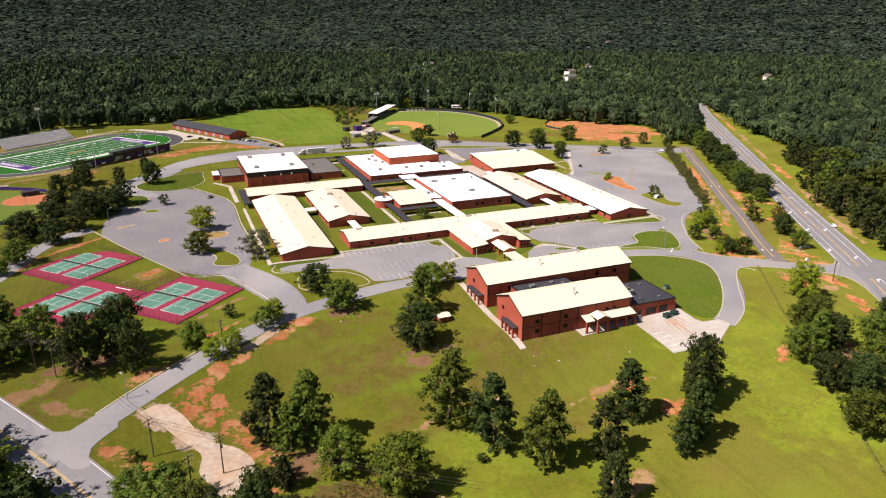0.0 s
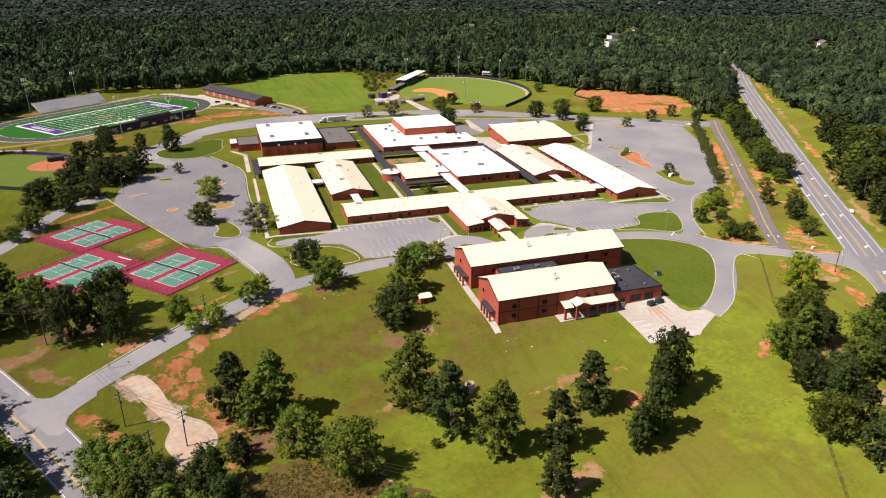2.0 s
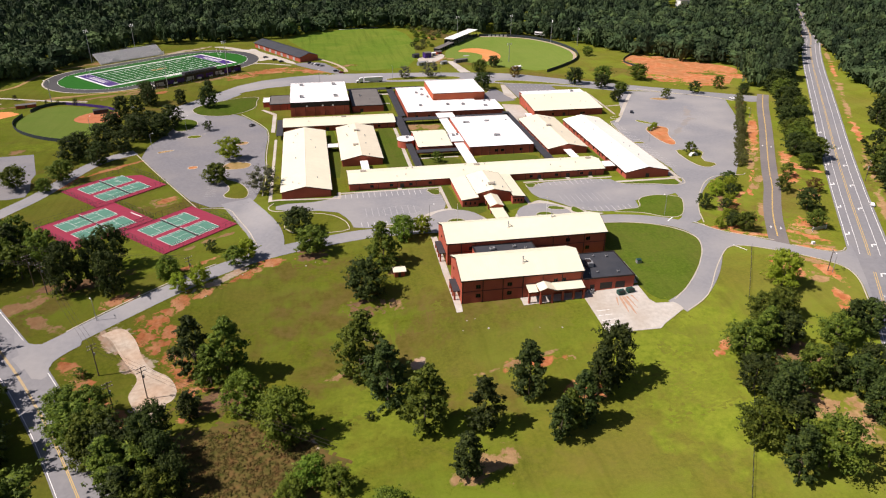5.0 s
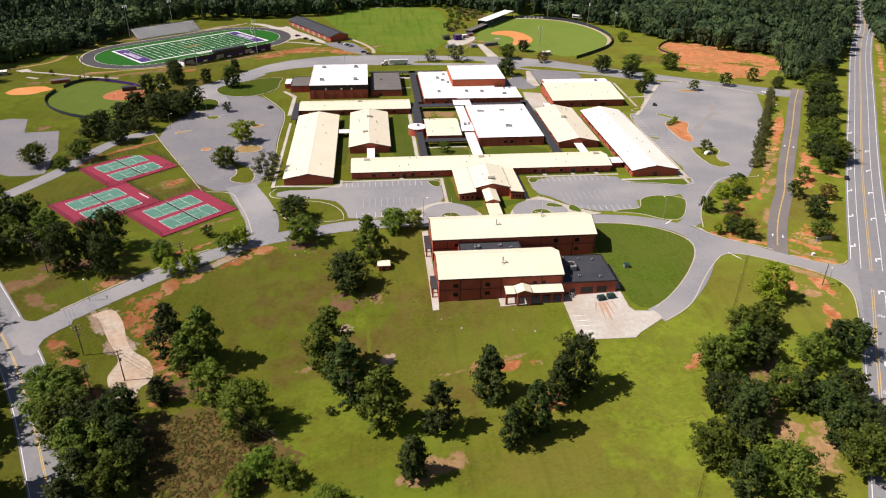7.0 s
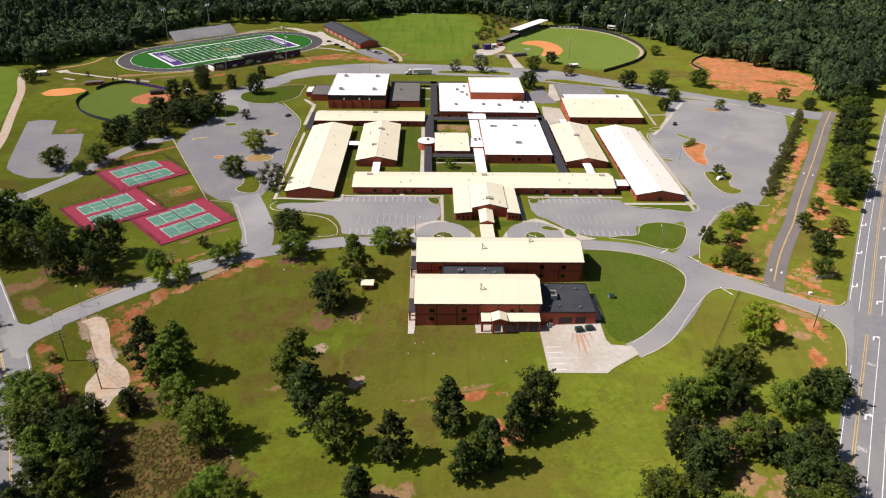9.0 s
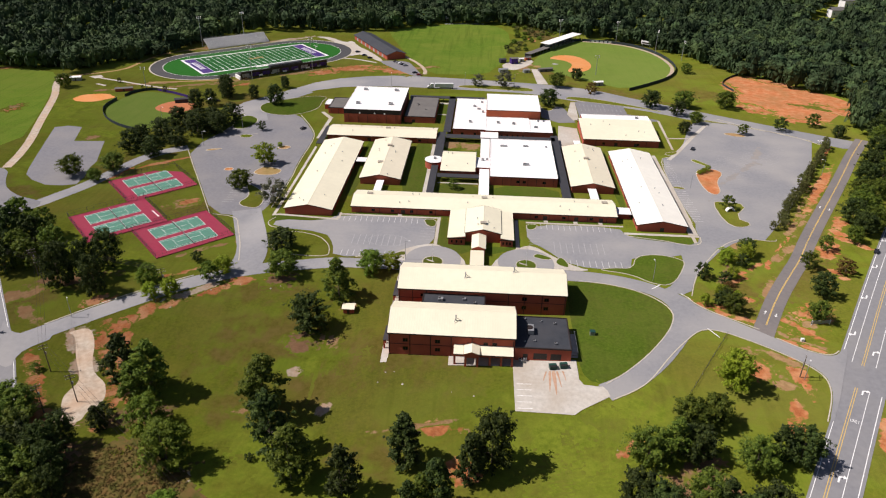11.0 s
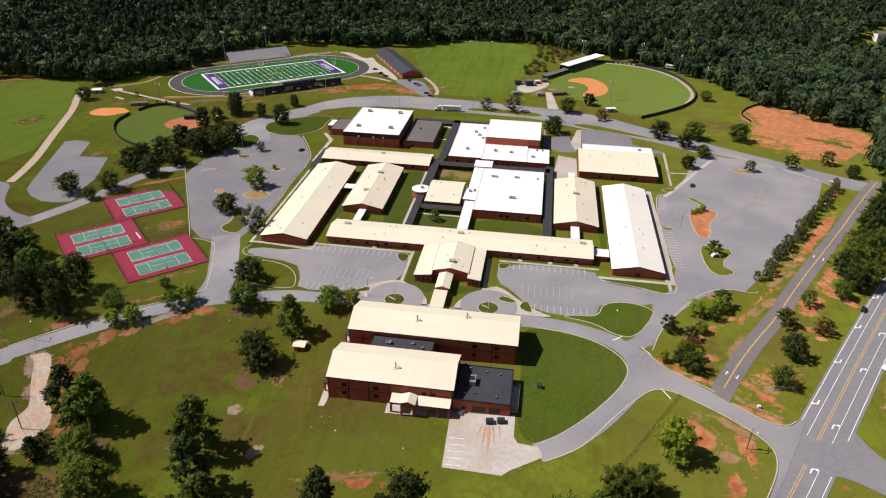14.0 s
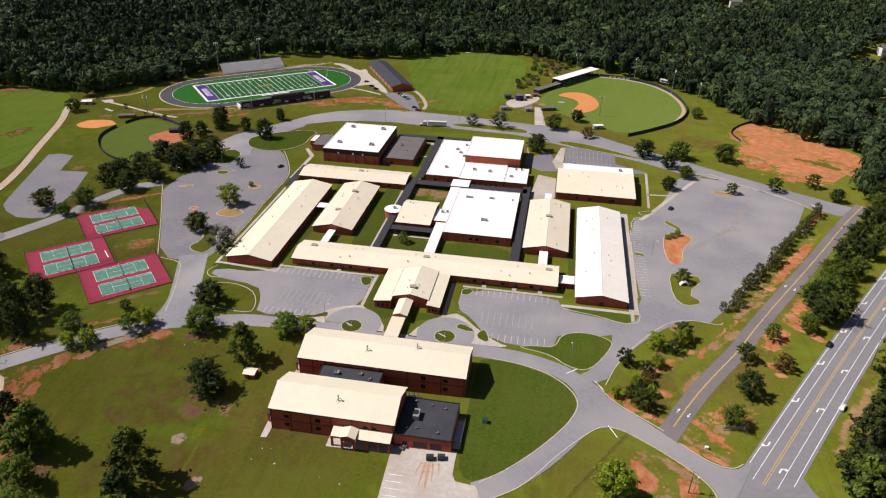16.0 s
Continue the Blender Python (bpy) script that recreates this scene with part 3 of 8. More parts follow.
def blob(cx, cy, rx, ry, turn=0.0, seed=0, n=26, rough=0.3):
    """An irregular closed outline round a centre."""
    ca, sa = math.cos(radians(turn)), math.sin(radians(turn))
    out = []
    for k in range(n):
        a = k * math.tau / n
        f = 1 + rough * (noise.noise((math.cos(a) * 1.7 + seed * 3.1, math.sin(a) * 1.7, seed * 1.7)) * 1.6 + 0.5 * noise.noise((math.cos(a) * 5 + seed, math.sin(a) * 5, seed)))
        x, y = rx * f * math.cos(a), ry * f * math.sin(a)
        out.append(Vector((cx + x * ca - y * sa, cy + x * sa + y * ca)))
    return out


PATCH = [0]


def patch(cx, cy, rx, ry, turn=0.0, material=None, lift=0.035, rough=0.35, name="bare_soil", label="bare red clay showing through the grass", cat="soil", solid=0.0, cell=None):
    """Bare ground with ragged, broken edges."""
    PATCH[0] += 1
    k = PATCH[0]
    ca, sa = math.cos(radians(turn)), math.sin(radians(turn))
    cell = cell or (0.7 if rx * ry < 60 else 0.9 if rx * ry < 250 else 1.3)
    material = material or CLAY
    worn = {CLAY.name: WORN_CLAY, BARE.name: WORN_TAN, SHADE_SOIL.name: WORN_LITTER, GRAVEL.name: WORN_GRAVEL, DRY.name: WORN_DRY, LUSH.name: WORN_LUSH}.get(material.name, material if material == WORN_BANK else None)
    nx, ny = int(rx * 1.6 / cell) + 1, int(ry * 1.6 / cell) + 1
    verts, faces, index, wear = [], [], {}, []

    def amount(u, v):
        d = math.hypot(u / rx, v / ry)
        return 0.95 - d + solid + (0.55 + rough) * noise.noise((u * 0.16 + k * 7.3, v * 0.16, k)) + 0.45 * noise.noise((u * 0.55, v * 0.55 + k, k)) + 0.25 * noise.noise((u * 1.3, v * 1.3, k))

    def vert(i, j):
        if (i, j) not in index:
            jx = i + 0.45 * noise.noise((i * 0.9, j * 0.9, k))
            jy = j + 0.45 * noise.noise((i * 0.9, j * 0.9, k + 50))
            u, v = jx * cell, jy * cell
            x, y = cx + u * ca - v * sa, cy + u * sa + v * ca
            index[i, j] = len(verts)
            verts.append((x, y, land(x, y) + lift + 0.00012 * k))
            wear.append(min(1.0, max(0.0, amount(u, v) * 0.9 + 0.38)))
        return index[i, j]
    for i in range(-nx, nx):
        for j in range(-ny, ny):
            if amount((i + 0.5) * cell, (j + 0.5) * cell) > (-0.25 if worn else 0.12):
                faces.append((vert(i, j), vert(i + 1, j), vert(i + 1, j + 1), vert(i, j + 1)))
    me = bpy.data.meshes.new(name)
    me.from_pydata(verts, [], faces)
    me.materials.append(worn or material)
    if worn:
        me.attributes.new("wear", "FLOAT", "POINT").data.foreach_set("value", wear)
    return tagged(new(name, me), label, cat, kind="structure")


def ring_patch(cx, cy, r0, r1, lift, material, name, label, cat, n=40):
    bm = bmesh.new()
    a = [bm.verts.new((cx + r1 * math.cos(k * math.tau / n), cy + r1 * math.sin(k * math.tau / n), land(cx, cy) + lift)) for k in range(n)]
    b = [bm.verts.new((cx + r0 * math.cos(k * math.tau / n), cy + r0 * math.sin(k * math.tau / n), land(cx, cy) + lift)) for k in range(n)]
    for k in range(n):
        bm.faces.new((a[k], a[(k + 1) % n], b[(k + 1) % n], b[k]))
    return tagged(link(name, bm, material), label, cat, kind="structure")


def round_outline(cx, cy, r, n=20, squash=1.0):
    return [(cx + r * math.cos(k * math.tau / n), cy + r * squash * math.sin(k * math.tau / n)) for k in range(n)]


def kerb_line(*line, width=0.4, smooth=2):
    bm = bmesh.new()
    strip_bm(bm, rounded(line, smooth, False), width, 0.16, 3.0)
    geom = bmesh.ops.extrude_face_region(bm, geom=bm.faces[:])["geom"]
    for v in [g for g in geom if isinstance(g, bmesh.types.BMVert)]:
        v.co.z += 0.16
    bmesh.ops.recalc_face_normals(bm, faces=bm.faces[:])
    for v in bm.verts:
        v.co.z -= 0.14
    return tagged(link("kerb", bm, KERB), "pale concrete kerb beside asphalt", "kerb", kind="structure")


def slab(name, corners, label, material=None, lift=0.10, smooth=0, cat="pavement"):
    return area(name, corners, lift, material or CONCRETE, label, cat, smooth)


# sunburnt and fresh stretches of the lawns
for cx, cy, rx, ry, tn in ((112, 195.7, 26, 12, 0), (59.5, 202.6, 26, 14, 30), (53.2, 230.1, 22, 7, 8), (83.9, 177.6, 18, 9, 40), (-42.1, 217.4, 22, 9, 40), (108, 146.9, 12, 8, 0), (57.6, 169.7, 12, 8, 60),
                           (246, 236, 14, 22, -30), (262, 226, 9, 20, -30), (290, 276, 9, 40, -30), (-7.9, 301.5, 14, 12, 20), (-30, 470, 40, 14, 20), (60, 572, 60, 9, 5), (190, 580, 30, 20, 0), (240, 520, 40, 10, -30),
                           (-100.3, 300.5, 12, 20, 30), (-62.3, 350.1, 14, 30, -50), (310, 520, 30, 16, -30), (330, 250, 10, 40, -30)):
    patch(cx, cy, rx, ry, tn, DRY, 0.022, 0.5, "dry_grass", "sunburnt brownish grass", "grass", cell=1.3)
for cx, cy, rx, ry, tn in ((166.2, 152.5, 22, 20, 20), (172.6, 125.2, 22, 22, 0), (190, 172, 14, 12, 40), (69.7, 149.5, 14, 16, 10), (-16, 244.5, 16, 14, 30), (-52.7, 259.8, 20, 12, 20), (-143, 452, 24, 40, -20), (-98, 394, 18, 10, 0), (-62, 352, 18, 12, 60), (-112, 352, 8, 30, -20), (59.6, 131.3, 12, 12, 0)):
    patch(cx, cy, rx, ry, tn, LUSH, 0.016, 0.5, "fresh_grass", "fresh light green grass", "grass", cell=1.3)
# bare soil and rough ground
area("gravel_drive", [(-17.6, 199.6), (-13.8, 198.6), (-10.8, 193.6), (-7.7, 187), (-3.1, 180.6), (-0.4, 175.4), (-1.6, 171.2), (-2.1, 167.2), (0.7, 161.4), (3.3, 155.8), (10, 155.8), (9.6, 162), (12, 163.6), (12.5, 168.8), (8.9, 175.8),
                      (5.1, 178.3), (1.5, 181.6), (-1.6, 187.6), (-3.4, 192.9), (-6, 198.1), (-10.4, 203.4)], 0.075, GRAVEL, "pale gravel drive curving to a yard", "path", 2)
patch(5, 158, 6, 5, 0, GRAVEL, 0.05, name="gravel_spill", label="gravel spilt beside the yard", cat="gravel")
patch(-11, 197, 7, 5, -60, GRAVEL, 0.05, name="gravel_spill", label="gravel spilt beside the drive", cat="gravel")
patch(-3, 184, 8, 4.4, -62, GRAVEL, 0.05, name="gravel_spill", label="gravel spilt beside the drive", cat="gravel")
patch(4, 170, 8, 6, -70, GRAVEL, 0.05, name="gravel_spill", label="gravel spilt beside the yard", cat="gravel")


def clay_run(line, half, **kw):
    """Bare clay along a washed-out line: ragged patches end to end."""
    for (xa, ya), (xb, yb) in zip(line, line[1:]):
        patch((xa + xb) / 2, (ya + yb) / 2, math.hypot(xb - xa, yb - ya) / 2 + half * 0.9, half, math.degrees(math.atan2(yb - ya, xb - xa)), lift=0.04, **kw)


clay_run([(40, 236), (32, 231), (24.4, 225.9), (16.8, 221.6), (9.8, 216.2), (3.4, 208.4), (-0.8, 203), (-5, 198.6)], 2.7, solid=0.22)
clay_run([(0, 202), (-2, 197.4), (3.4, 190), (8, 184), (11, 178), (10.4, 172)], 3.6, solid=0.3)
clay_run([(8, 186), (11, 179), (13.6, 172), (18, 166), (26, 162)], 3.2, solid=0.15)
clay_run([(-23.6, 186), (-18.1, 177.3), (-11.9, 167.7), (-5.5, 158.3), (-1.6, 150)], 3.0, solid=0.15)
patch(-13.7, 219.5, 6, 3, 25)
patch(81.8, 202.6, 6, 3, -20, BARE)
clay_run([(4, 252), (10, 258), (16.6, 262.2), (23, 266.4)], 1.3, solid=0.15, material=BARE)
clay_run([(5, 236), (11.6, 238.8), (17.4, 244.4)], 1.5)
clay_run([(30, 265), (27.4, 276), (25.4, 284.6)], 1.1)
patch(-15.6, 218.2, 5.5, 2.6, 40, solid=0.15)
patch(72.5, 203.6, 5.5, 3.0, -10, BARE, solid=0.15)
patch(2.6, 196.6, 8.5, 4.2, -58, solid=0.45)
patch(9.6, 183, 6.5, 3.0, -62, solid=0.4)
patch(268.4, 163.6, 2.6, 10, -32, solid=0.2)
patch(240.8, 164, 2.6, 5, 0, solid=0.15)
patch(250, 188.4, 3.6, 1.6, -30, BARE, solid=0.2)
clay_run([(121, 158.2), (129.2, 158.5), (139, 157.8)], 1.3, material=BARE)
patch(16.6, 155, 3.4, 2.4, -40, solid=0.2)
patch(26, 165.6, 8, 3.2, -8, SHADE_SOIL, name="leaf_litter", label="brown leaf litter under trees", solid=0.15)
patch(62.8, 167.4, 4.6, 2.0, 30, BARE)
patch(52.4, 136.8, 4.0, 1.2, -48, GRAVEL, name="stony_gully", label="pale stones in a shallow gully", cat="gravel", solid=0.2)
clay_run([(225.5, 231.6), (231.6, 225.6), (236.4, 220.6), (242.6, 219.4)], 1.9, solid=0.15)
clay_run([(243.4, 248.6), (248.9, 254.2), (254.4, 259.1), (260.3, 264.6)], 1.5)
clay_run([(258.6, 224.4), (260.8, 217), (266.4, 219.4)], 2.6, material=BARE)
clay_run([(263, 262.6), (271.9, 275.1), (279.3, 285.6), (288.6, 302.1), (297.9, 317.2), (307.9, 333.4)], 1.5, solid=0.1)
clay_run([(268, 268.5), (276, 276), (283, 284.4)], 2.4, material=BARE)
clay_run([(314.4, 311.8), (307.9, 300.3), (307.4, 293.6), (313.6, 286.6)], 3.0, solid=0.2)
clay_run([(250, 208.6), (257, 205.6), (263.4, 202.4)], 1.2, solid=0.1)
patch(291.4, 276, 3.4, 1.8, 10, solid=0.1)
patch(292.4, 261, 2.4, 3.0, 40, solid=0.1)
patch(276, 231.6, 3.4, 2.2, 20, solid=0.1)
patch(255, 282, 2.2, 4.4, 0, BARE, solid=0.15)
patch(-182.6, 437, 4.5, 9, -20)
patch(87.9, 168.5, 5, 2.2, 50, GRAVEL, name="stony_gully", label="pale stones in a shallow gully", cat="gravel")
patch(74.8, 185.9, 3, 2, 20, GRAVEL, name="stony_gully", label="pale stones in a shallow gully", cat="gravel")
patch(78.8, 192.1, 2.5, 8, -20, LUSH, name="fresh_grass", label="fresh light green grass", cat="grass")
patch(238, 191, 4, 9, 25)
patch(250, 188, 3, 10, 0)
patch(243, 171, 3, 6, -20)
patch(255, 210, 12, 2.5, -40, BARE)
patch(231, 226, 3, 9, -60)
patch(244, 252, 4, 10, -25, SHADE_SOIL, name="leaf_litter", label="brown leaf litter under trees")
patch(271, 224, 5, 9, -30)
patch(298, 282, 5, 12, -30)
patch(55.2, 239.3, 8, 6, 10, SHADE_SOIL, name="leaf_litter", label="brown leaf litter under trees")
patch(263, 222, 5, 12, -25)
patch(70.6, 203.6, 5, 3, 20, SHADE_SOIL, name="leaf_litter", label="brown leaf litter under trees")
patch(87.9, 220.7, 5, 3, 30, BARE)
patch(238, 193, 5, 8, 20, BARE)
patch(35.4, 131.3, 22, 17, 150, BRUSH, 0.05, 0.1, "rough_ground", "brown-green rough brush ground", "brush", solid=0.2)
patch(15.2, 141.4, 8, 10, 0, SHADE_SOIL, 0.03, 0.25, "leaf_litter", "shaded leaf litter under trees", "soil")
patch(26.3, 160.6, 12, 6, 10, SHADE_SOIL, 0.04, 0.25, "leaf_litter", "brown leaf litter under trees", "soil")
patch(-32.2, 231.1, 16, 5, 15, SHADE_SOIL, 0.03, 0.3, "leaf_litter", "brown leaf litter under trees", "soil")
patch(-50.3, 218.5, 12, 4, 40, BARE, rough=0.6)
patch(-37.8, 208.9, 9, 3, -40, BARE)
patch(124.1, 159.4, 9, 3.5, 5)
patch(136.2, 143.9, 6, 7, 0)
patch(120.1, 160.4, 14, 1.2, 10, BARE)
patch(73.7, 198.4, 6, 4, 0, SHADE_SOIL, name="leaf_litter", label="brown leaf litter under trees")
patch(99, 118.8, 9, 6, 0, BARE)
patch(188.2, 154.3, 7, 2.2, 35)
patch(201.5, 122.7, 5, 9, 10, BARE)
patch(5.1, 121.3, 5, 16, 20, SHADE_SOIL, name="leaf_litter", label="shaded leaf litter under trees")
patch(205.4, 140.5, 12, 9, 50, SHADE_SOIL, name="leaf_litter", label="brown leaf litter under trees")
patch(206.4, 112.5, 12, 6, 50, BARE)
patch(236, 192, 3.5, 9, 25)
patch(247, 198, 8, 2, -38, BARE)
patch(244, 184, 5, 2.5, 0, BARE)
patch(262, 214, 8, 3, -45)
patch(267, 226, 4, 5, 0)
patch(246, 219, 9, 2.5, -25)
patch(248, 235, 4, 2.5, 20)
patch(247, 250, 6, 2.2, 40)
patch(257, 242, 2.2, 14, -30, BARE)
patch(240, 271, 3, 2, 40, BARE)
patch(293, 256, 3, 2, 0)
patch(314, 345, 3, 22, -30)
patch(326, 357, 5, 7, -30)
patch(300, 320, 3.0, 28, -30, BARE, solid=0.1)
patch(321, 353, 3.0, 32, -31, CLAY, solid=0.1)
patch(346, 408, 2.5, 16, -32)
patch(287, 300, 2.0, 12, -33, BARE)
patch(-14, 305.6, 9, 5, 30, BARE)
patch(-10.9, 308.6, 5, 3.5, 10)
patch(10.4, 266.9, 13, 2.2, 44, BARE)
patch(28.9, 266.3, 1.6, 12, 30, BARE)
patch(38.9, 236.3, 14, 3.0, 12)
patch(23.7, 228, 12, 2.2, 36, GRAVEL, 0.05, name="gravel_bed", label="pale stones along the drive", cat="gravel")
patch(55.2, 237.3, 7, 3.5, 5, SHADE_SOIL, name="leaf_litter", label="brown leaf litter under trees")
patch(-46.9, 354.6, 1.6, 30, -55)
patch(-68.7, 327.5, 2.0, 18, -30)
patch(121, 398, 8, 5, 0, BARE, solid=0.2)
patch(130, 395, 5.5, 6, 0, BARE, solid=0.15)
patch(182, 481, 6, 4, 0)
patch(253, 482, 8, 3, -30)
patch(218, 518, 7, 2.5, -25, BARE)
patch(66, 572, 26, 4, 14, BARE, solid=0.2)
patch(-8, 552, 20, 5, 30, BARE, solid=0.1)
patch(14, 560, 16, 6, 30, BARE)
patch(-60, 516, 26, 6, 35, BARE)
patch(-50, 508, 12, 3, 35)
patch(-116, 504, 20, 3, 20, BARE)
patch(-112, 622, 12, 7, 40, BARE)
patch(-55, 662, 30, 4, 40, GRAVEL, name="gravel_apron", label="pale gravel apron beside the track", cat="gravel")
area("apron", [(4, 658), (9, 668), (18, 646), (34, 624), (50, 594), (45, 592), (28, 617), (15.5, 606), (13, 626), (4, 646), (-18, 673), (-28, 677), (-26, 681), (-14, 679)], 0.07, CONCRETE, "pale concrete apron beside the field house", "pavement", 1)
area("field_house_yard", [(45, 591), (51, 596), (70, 596), (77, 579), (86.5, 552), (82, 547), (66, 565)], 0.08, OLD_ASPHALT, "grey asphalt yard beside the field house", "parking lot", 1)
for cx_, cy_, rx_, ry_, tn_ in ((10, 556, 16, 7, 40), (36, 568, 24, 8, 12), (60, 562, 18, 6, -25)):
    patch(cx_, cy_, rx_, ry_, tn_, CLAY, 0.05, 0.4, solid=0.2)
patch(170, 588, 8, 16, -20, BARE)
patch(190, 720, 14, 34, 20, BRUSH, 0.05, 0.25, "rough_ground", "weedy rough ground beside the practice field", "brush")
patch(182, 690, 4, 12, 20)
area("clay_bank", [(325, 554), (336, 574), (348, 584), (367, 567), (391, 544), (410, 519), (402, 503), (390, 488), (381, 478), (370, 463), (355, 467), (344, 471), (333, 486), (322, 505), (326, 524), (330, 538)], 0.05, CLAY,
     "graded red clay bank below the woods", "soil", 2)
for cx, cy, rx, ry, tn in ((331, 492, 8, 16, 30), (352, 468, 16, 5, -10), (392, 492, 8, 18, 40), (368, 566, 26, 5, -42), (328, 545, 5, 16, 0)):
    patch(cx, cy, rx, ry, tn, CLAY, 0.03, 0.3)
patch(375, 499, 15, 6, -40, WORN_BANK, 0.06, 0.3, "grass_patch", "rough grass on the clay bank", "grass")
for k in range(9):
    f = k / 8
    patch(mixf(316, 585, f), mixf(238, 652, f), 26, 2.2, 58, CLAY if k % 3 == 2 else BARE, rough=0.6)
patch(560, 650, 10, 34, -32, BARE)

# lawns near the buildings
for q in ([(35.7, 294), (69, 290), (65, 282), (55, 279.2), (43, 283), (36.8, 289.1)], [(66, 318), (72.3, 318), (72.3, 397), (66, 397)], [(94.6, 318), (108.8, 318), (108.8, 397), (94.6, 397)],
          [(114, 318), (136, 318), (136, 340), (114, 340)], [(114.8, 376), (136, 376), (136, 401), (114.8, 401)], [(142.2, 318), (179, 318), (179, 338.4), (142.2, 338.4)],
          [(208, 312), (212, 312), (212, 396), (208, 396)], [(106, 436), (112, 436), (112, 480), (106, 480)], [(119.5, 263), (134, 262), (134, 273), (131, 273), (123, 270), (123, 297), (118.6, 297), (118.6, 270)],
          [(141.2, 262), (150, 266), (158, 272), (154, 296), (153.4, 270), (141.2, 270)], [(208, 289), (238, 288), (238, 280), (226, 282), (212, 284)], [(177.2, 243.6), (191.2, 242.5), (206.2, 236.6), (214.3, 226.6), (212.3, 213.7), (202.3, 197.6), (192.1, 186.3), (183, 180), (176.1, 182.2), (174.4, 193), (174.3, 241)],
          [(73, 297), (123, 297), (123, 298.9), (73, 298.9)], [(154, 297), (206, 297), (206, 299), (154, 299)]):
    area("lawn", q, 0.03, LAWN, "mown green lawn beside the school", "lawn", 1)

# pavements
slab("pavement", [(70, 295.7), (117.5, 295.7), (117.5, 297.2), (70, 297.2)], "pale concrete walk in front of a wing")
slab("pavement", [(160, 294.9), (206.5, 294.9), (206.5, 296.4), (160, 296.4)], "pale concrete walk in front of a wing")
slab("pavement", [(246.4, 386.4), (248.6, 385.6), (255.2, 396), (271.4, 425), (288.4, 454), (286.6, 455), (269.4, 426.4), (253.4, 397.4)], "pale concrete walk beside the car park")
slab("pavement", [(252.8, 403), (254.2, 403), (256.6, 457), (255, 457.6)], "narrow concrete walk beside a wing")
slab("pavement", [(254.2, 422), (267.4, 423.4), (268.2, 425), (254.2, 423.8)], "narrow concrete walk across the lawn")
for x in (98.5, 169.7, 184, 196):
    slab("doorstep", [(x - 1, 296.6), (x + 1, 296.6), (x + 1, 299), (x - 1, 299)], "pale concrete door step", lift=0.12)
slab("pavement", [(117.2, 270), (118.7, 270), (118.7, 297.4), (117.2, 297.4)], "pale concrete walk")
slab("pavement", [(154.5, 268), (156.2, 268), (156.2, 297.4), (154.5, 297.4)], "pale concrete walk")
slab("pavement", [(206, 287.6), (241, 287.6), (241, 289.6), (206, 289.6)], "pale concrete walk")
slab("pavement", [(236.2, 289.7), (240.6, 289.7), (240.6, 392), (236.2, 392)], "wide pale concrete walk beside a wing")
slab("pavement", [(236.8, 272), (238.4, 273), (238.4, 287.6), (236.8, 287.6)], "pale concrete walk")
slab("pavement", [(36.2, 292.9), (69.5, 289.8), (69.5, 291.4), (36.2, 294.5)], "pale concrete walk")
slab("pavement", [(36.2, 294.6), (37.9, 294), (38, 386), (36.5, 386)], "pale concrete walk")
slab("pavement", [(68.2, 291.5), (70, 291.5), (70, 298), (68.2, 298)], "pale concrete walk")
slab("pavement", [(104.4, 187.7), (106.6, 187.8), (106.9, 190.8), (106.9, 242.2), (104.4, 242.2)], "pale concrete walk")
slab("pavement", [(34, 400), (36.4, 400), (36.4, 440), (28, 452), (26, 451), (34, 438)], "pale concrete walk")
slab("pavement", [(187, 440), (198.6, 436), (198.6, 398), (184.5, 398), (184.5, 412)], "worn pale concrete yard", smooth=0)
slab("pavement", [(106, 454), (112, 454), (112, 455.5), (106, 455.5)], "pale concrete walk")
slab("pavement", [(106, 478), (117, 478), (117, 481.5), (106, 481.5)], "pale concrete walk")
slab("pavement", [(107, 397), (109, 397), (109, 318), (107, 318)], "pale concrete walk")
slab("pavement", [(114, 338.6), (136, 338.6), (136, 340), (114, 340)], "pale concrete walk", lift=0.12)
slab("apron", [(106, 266), (117, 271), (121, 268), (131, 260), (133.6, 246), (141, 246), (147, 262), (157, 271), (162, 273), (172, 262), (181, 254.5), (186, 253), (181, 251.5), (98, 253.5), (98, 257)], "pale concrete forecourt round the drop-off circles", lift=0.115, smooth=1)
slab("forecourt", [(151.4, 188), (151.8, 166.9), (171, 166.1), (173.6, 168.4), (178.9, 171.7), (183.6, 174.8), (182.9, 177.4), (181.6, 179.2), (180.6, 179), (175.2, 179.7), (173.9, 182.3), (173.8, 192.1), (128.6, 192.6), (128.6, 187)], "pale stained concrete yard with parking lines", lift=0.16)
for x0_, y0_, x1_, y1_, w_ in ((164.2, 185.8, 163.6, 176, 0.9), (165.4, 186, 165.8, 174.6, 1.3), (166.6, 185.8, 167.6, 178.4, 0.7), (163, 185.6, 161.6, 181, 0.5), (168.6, 186, 169.4, 181.6, 0.6)):
    area("rust_stain", [(x0_ - w_ * 0.6, y0_), (x0_ + w_ * 0.5, y0_ + 0.3), ((x0_ + x1_) / 2 + w_ * 0.45, (y0_ + y1_) / 2), (x1_ + 0.12, y1_), (x1_ - 0.1, y1_ - 0.4), ((x0_ + x1_) / 2 - w_ * 0.4, (y0_ + y1_) / 2 + 0.6)], 0.185, RUST, "rust streak washed across concrete", "stain", 1)
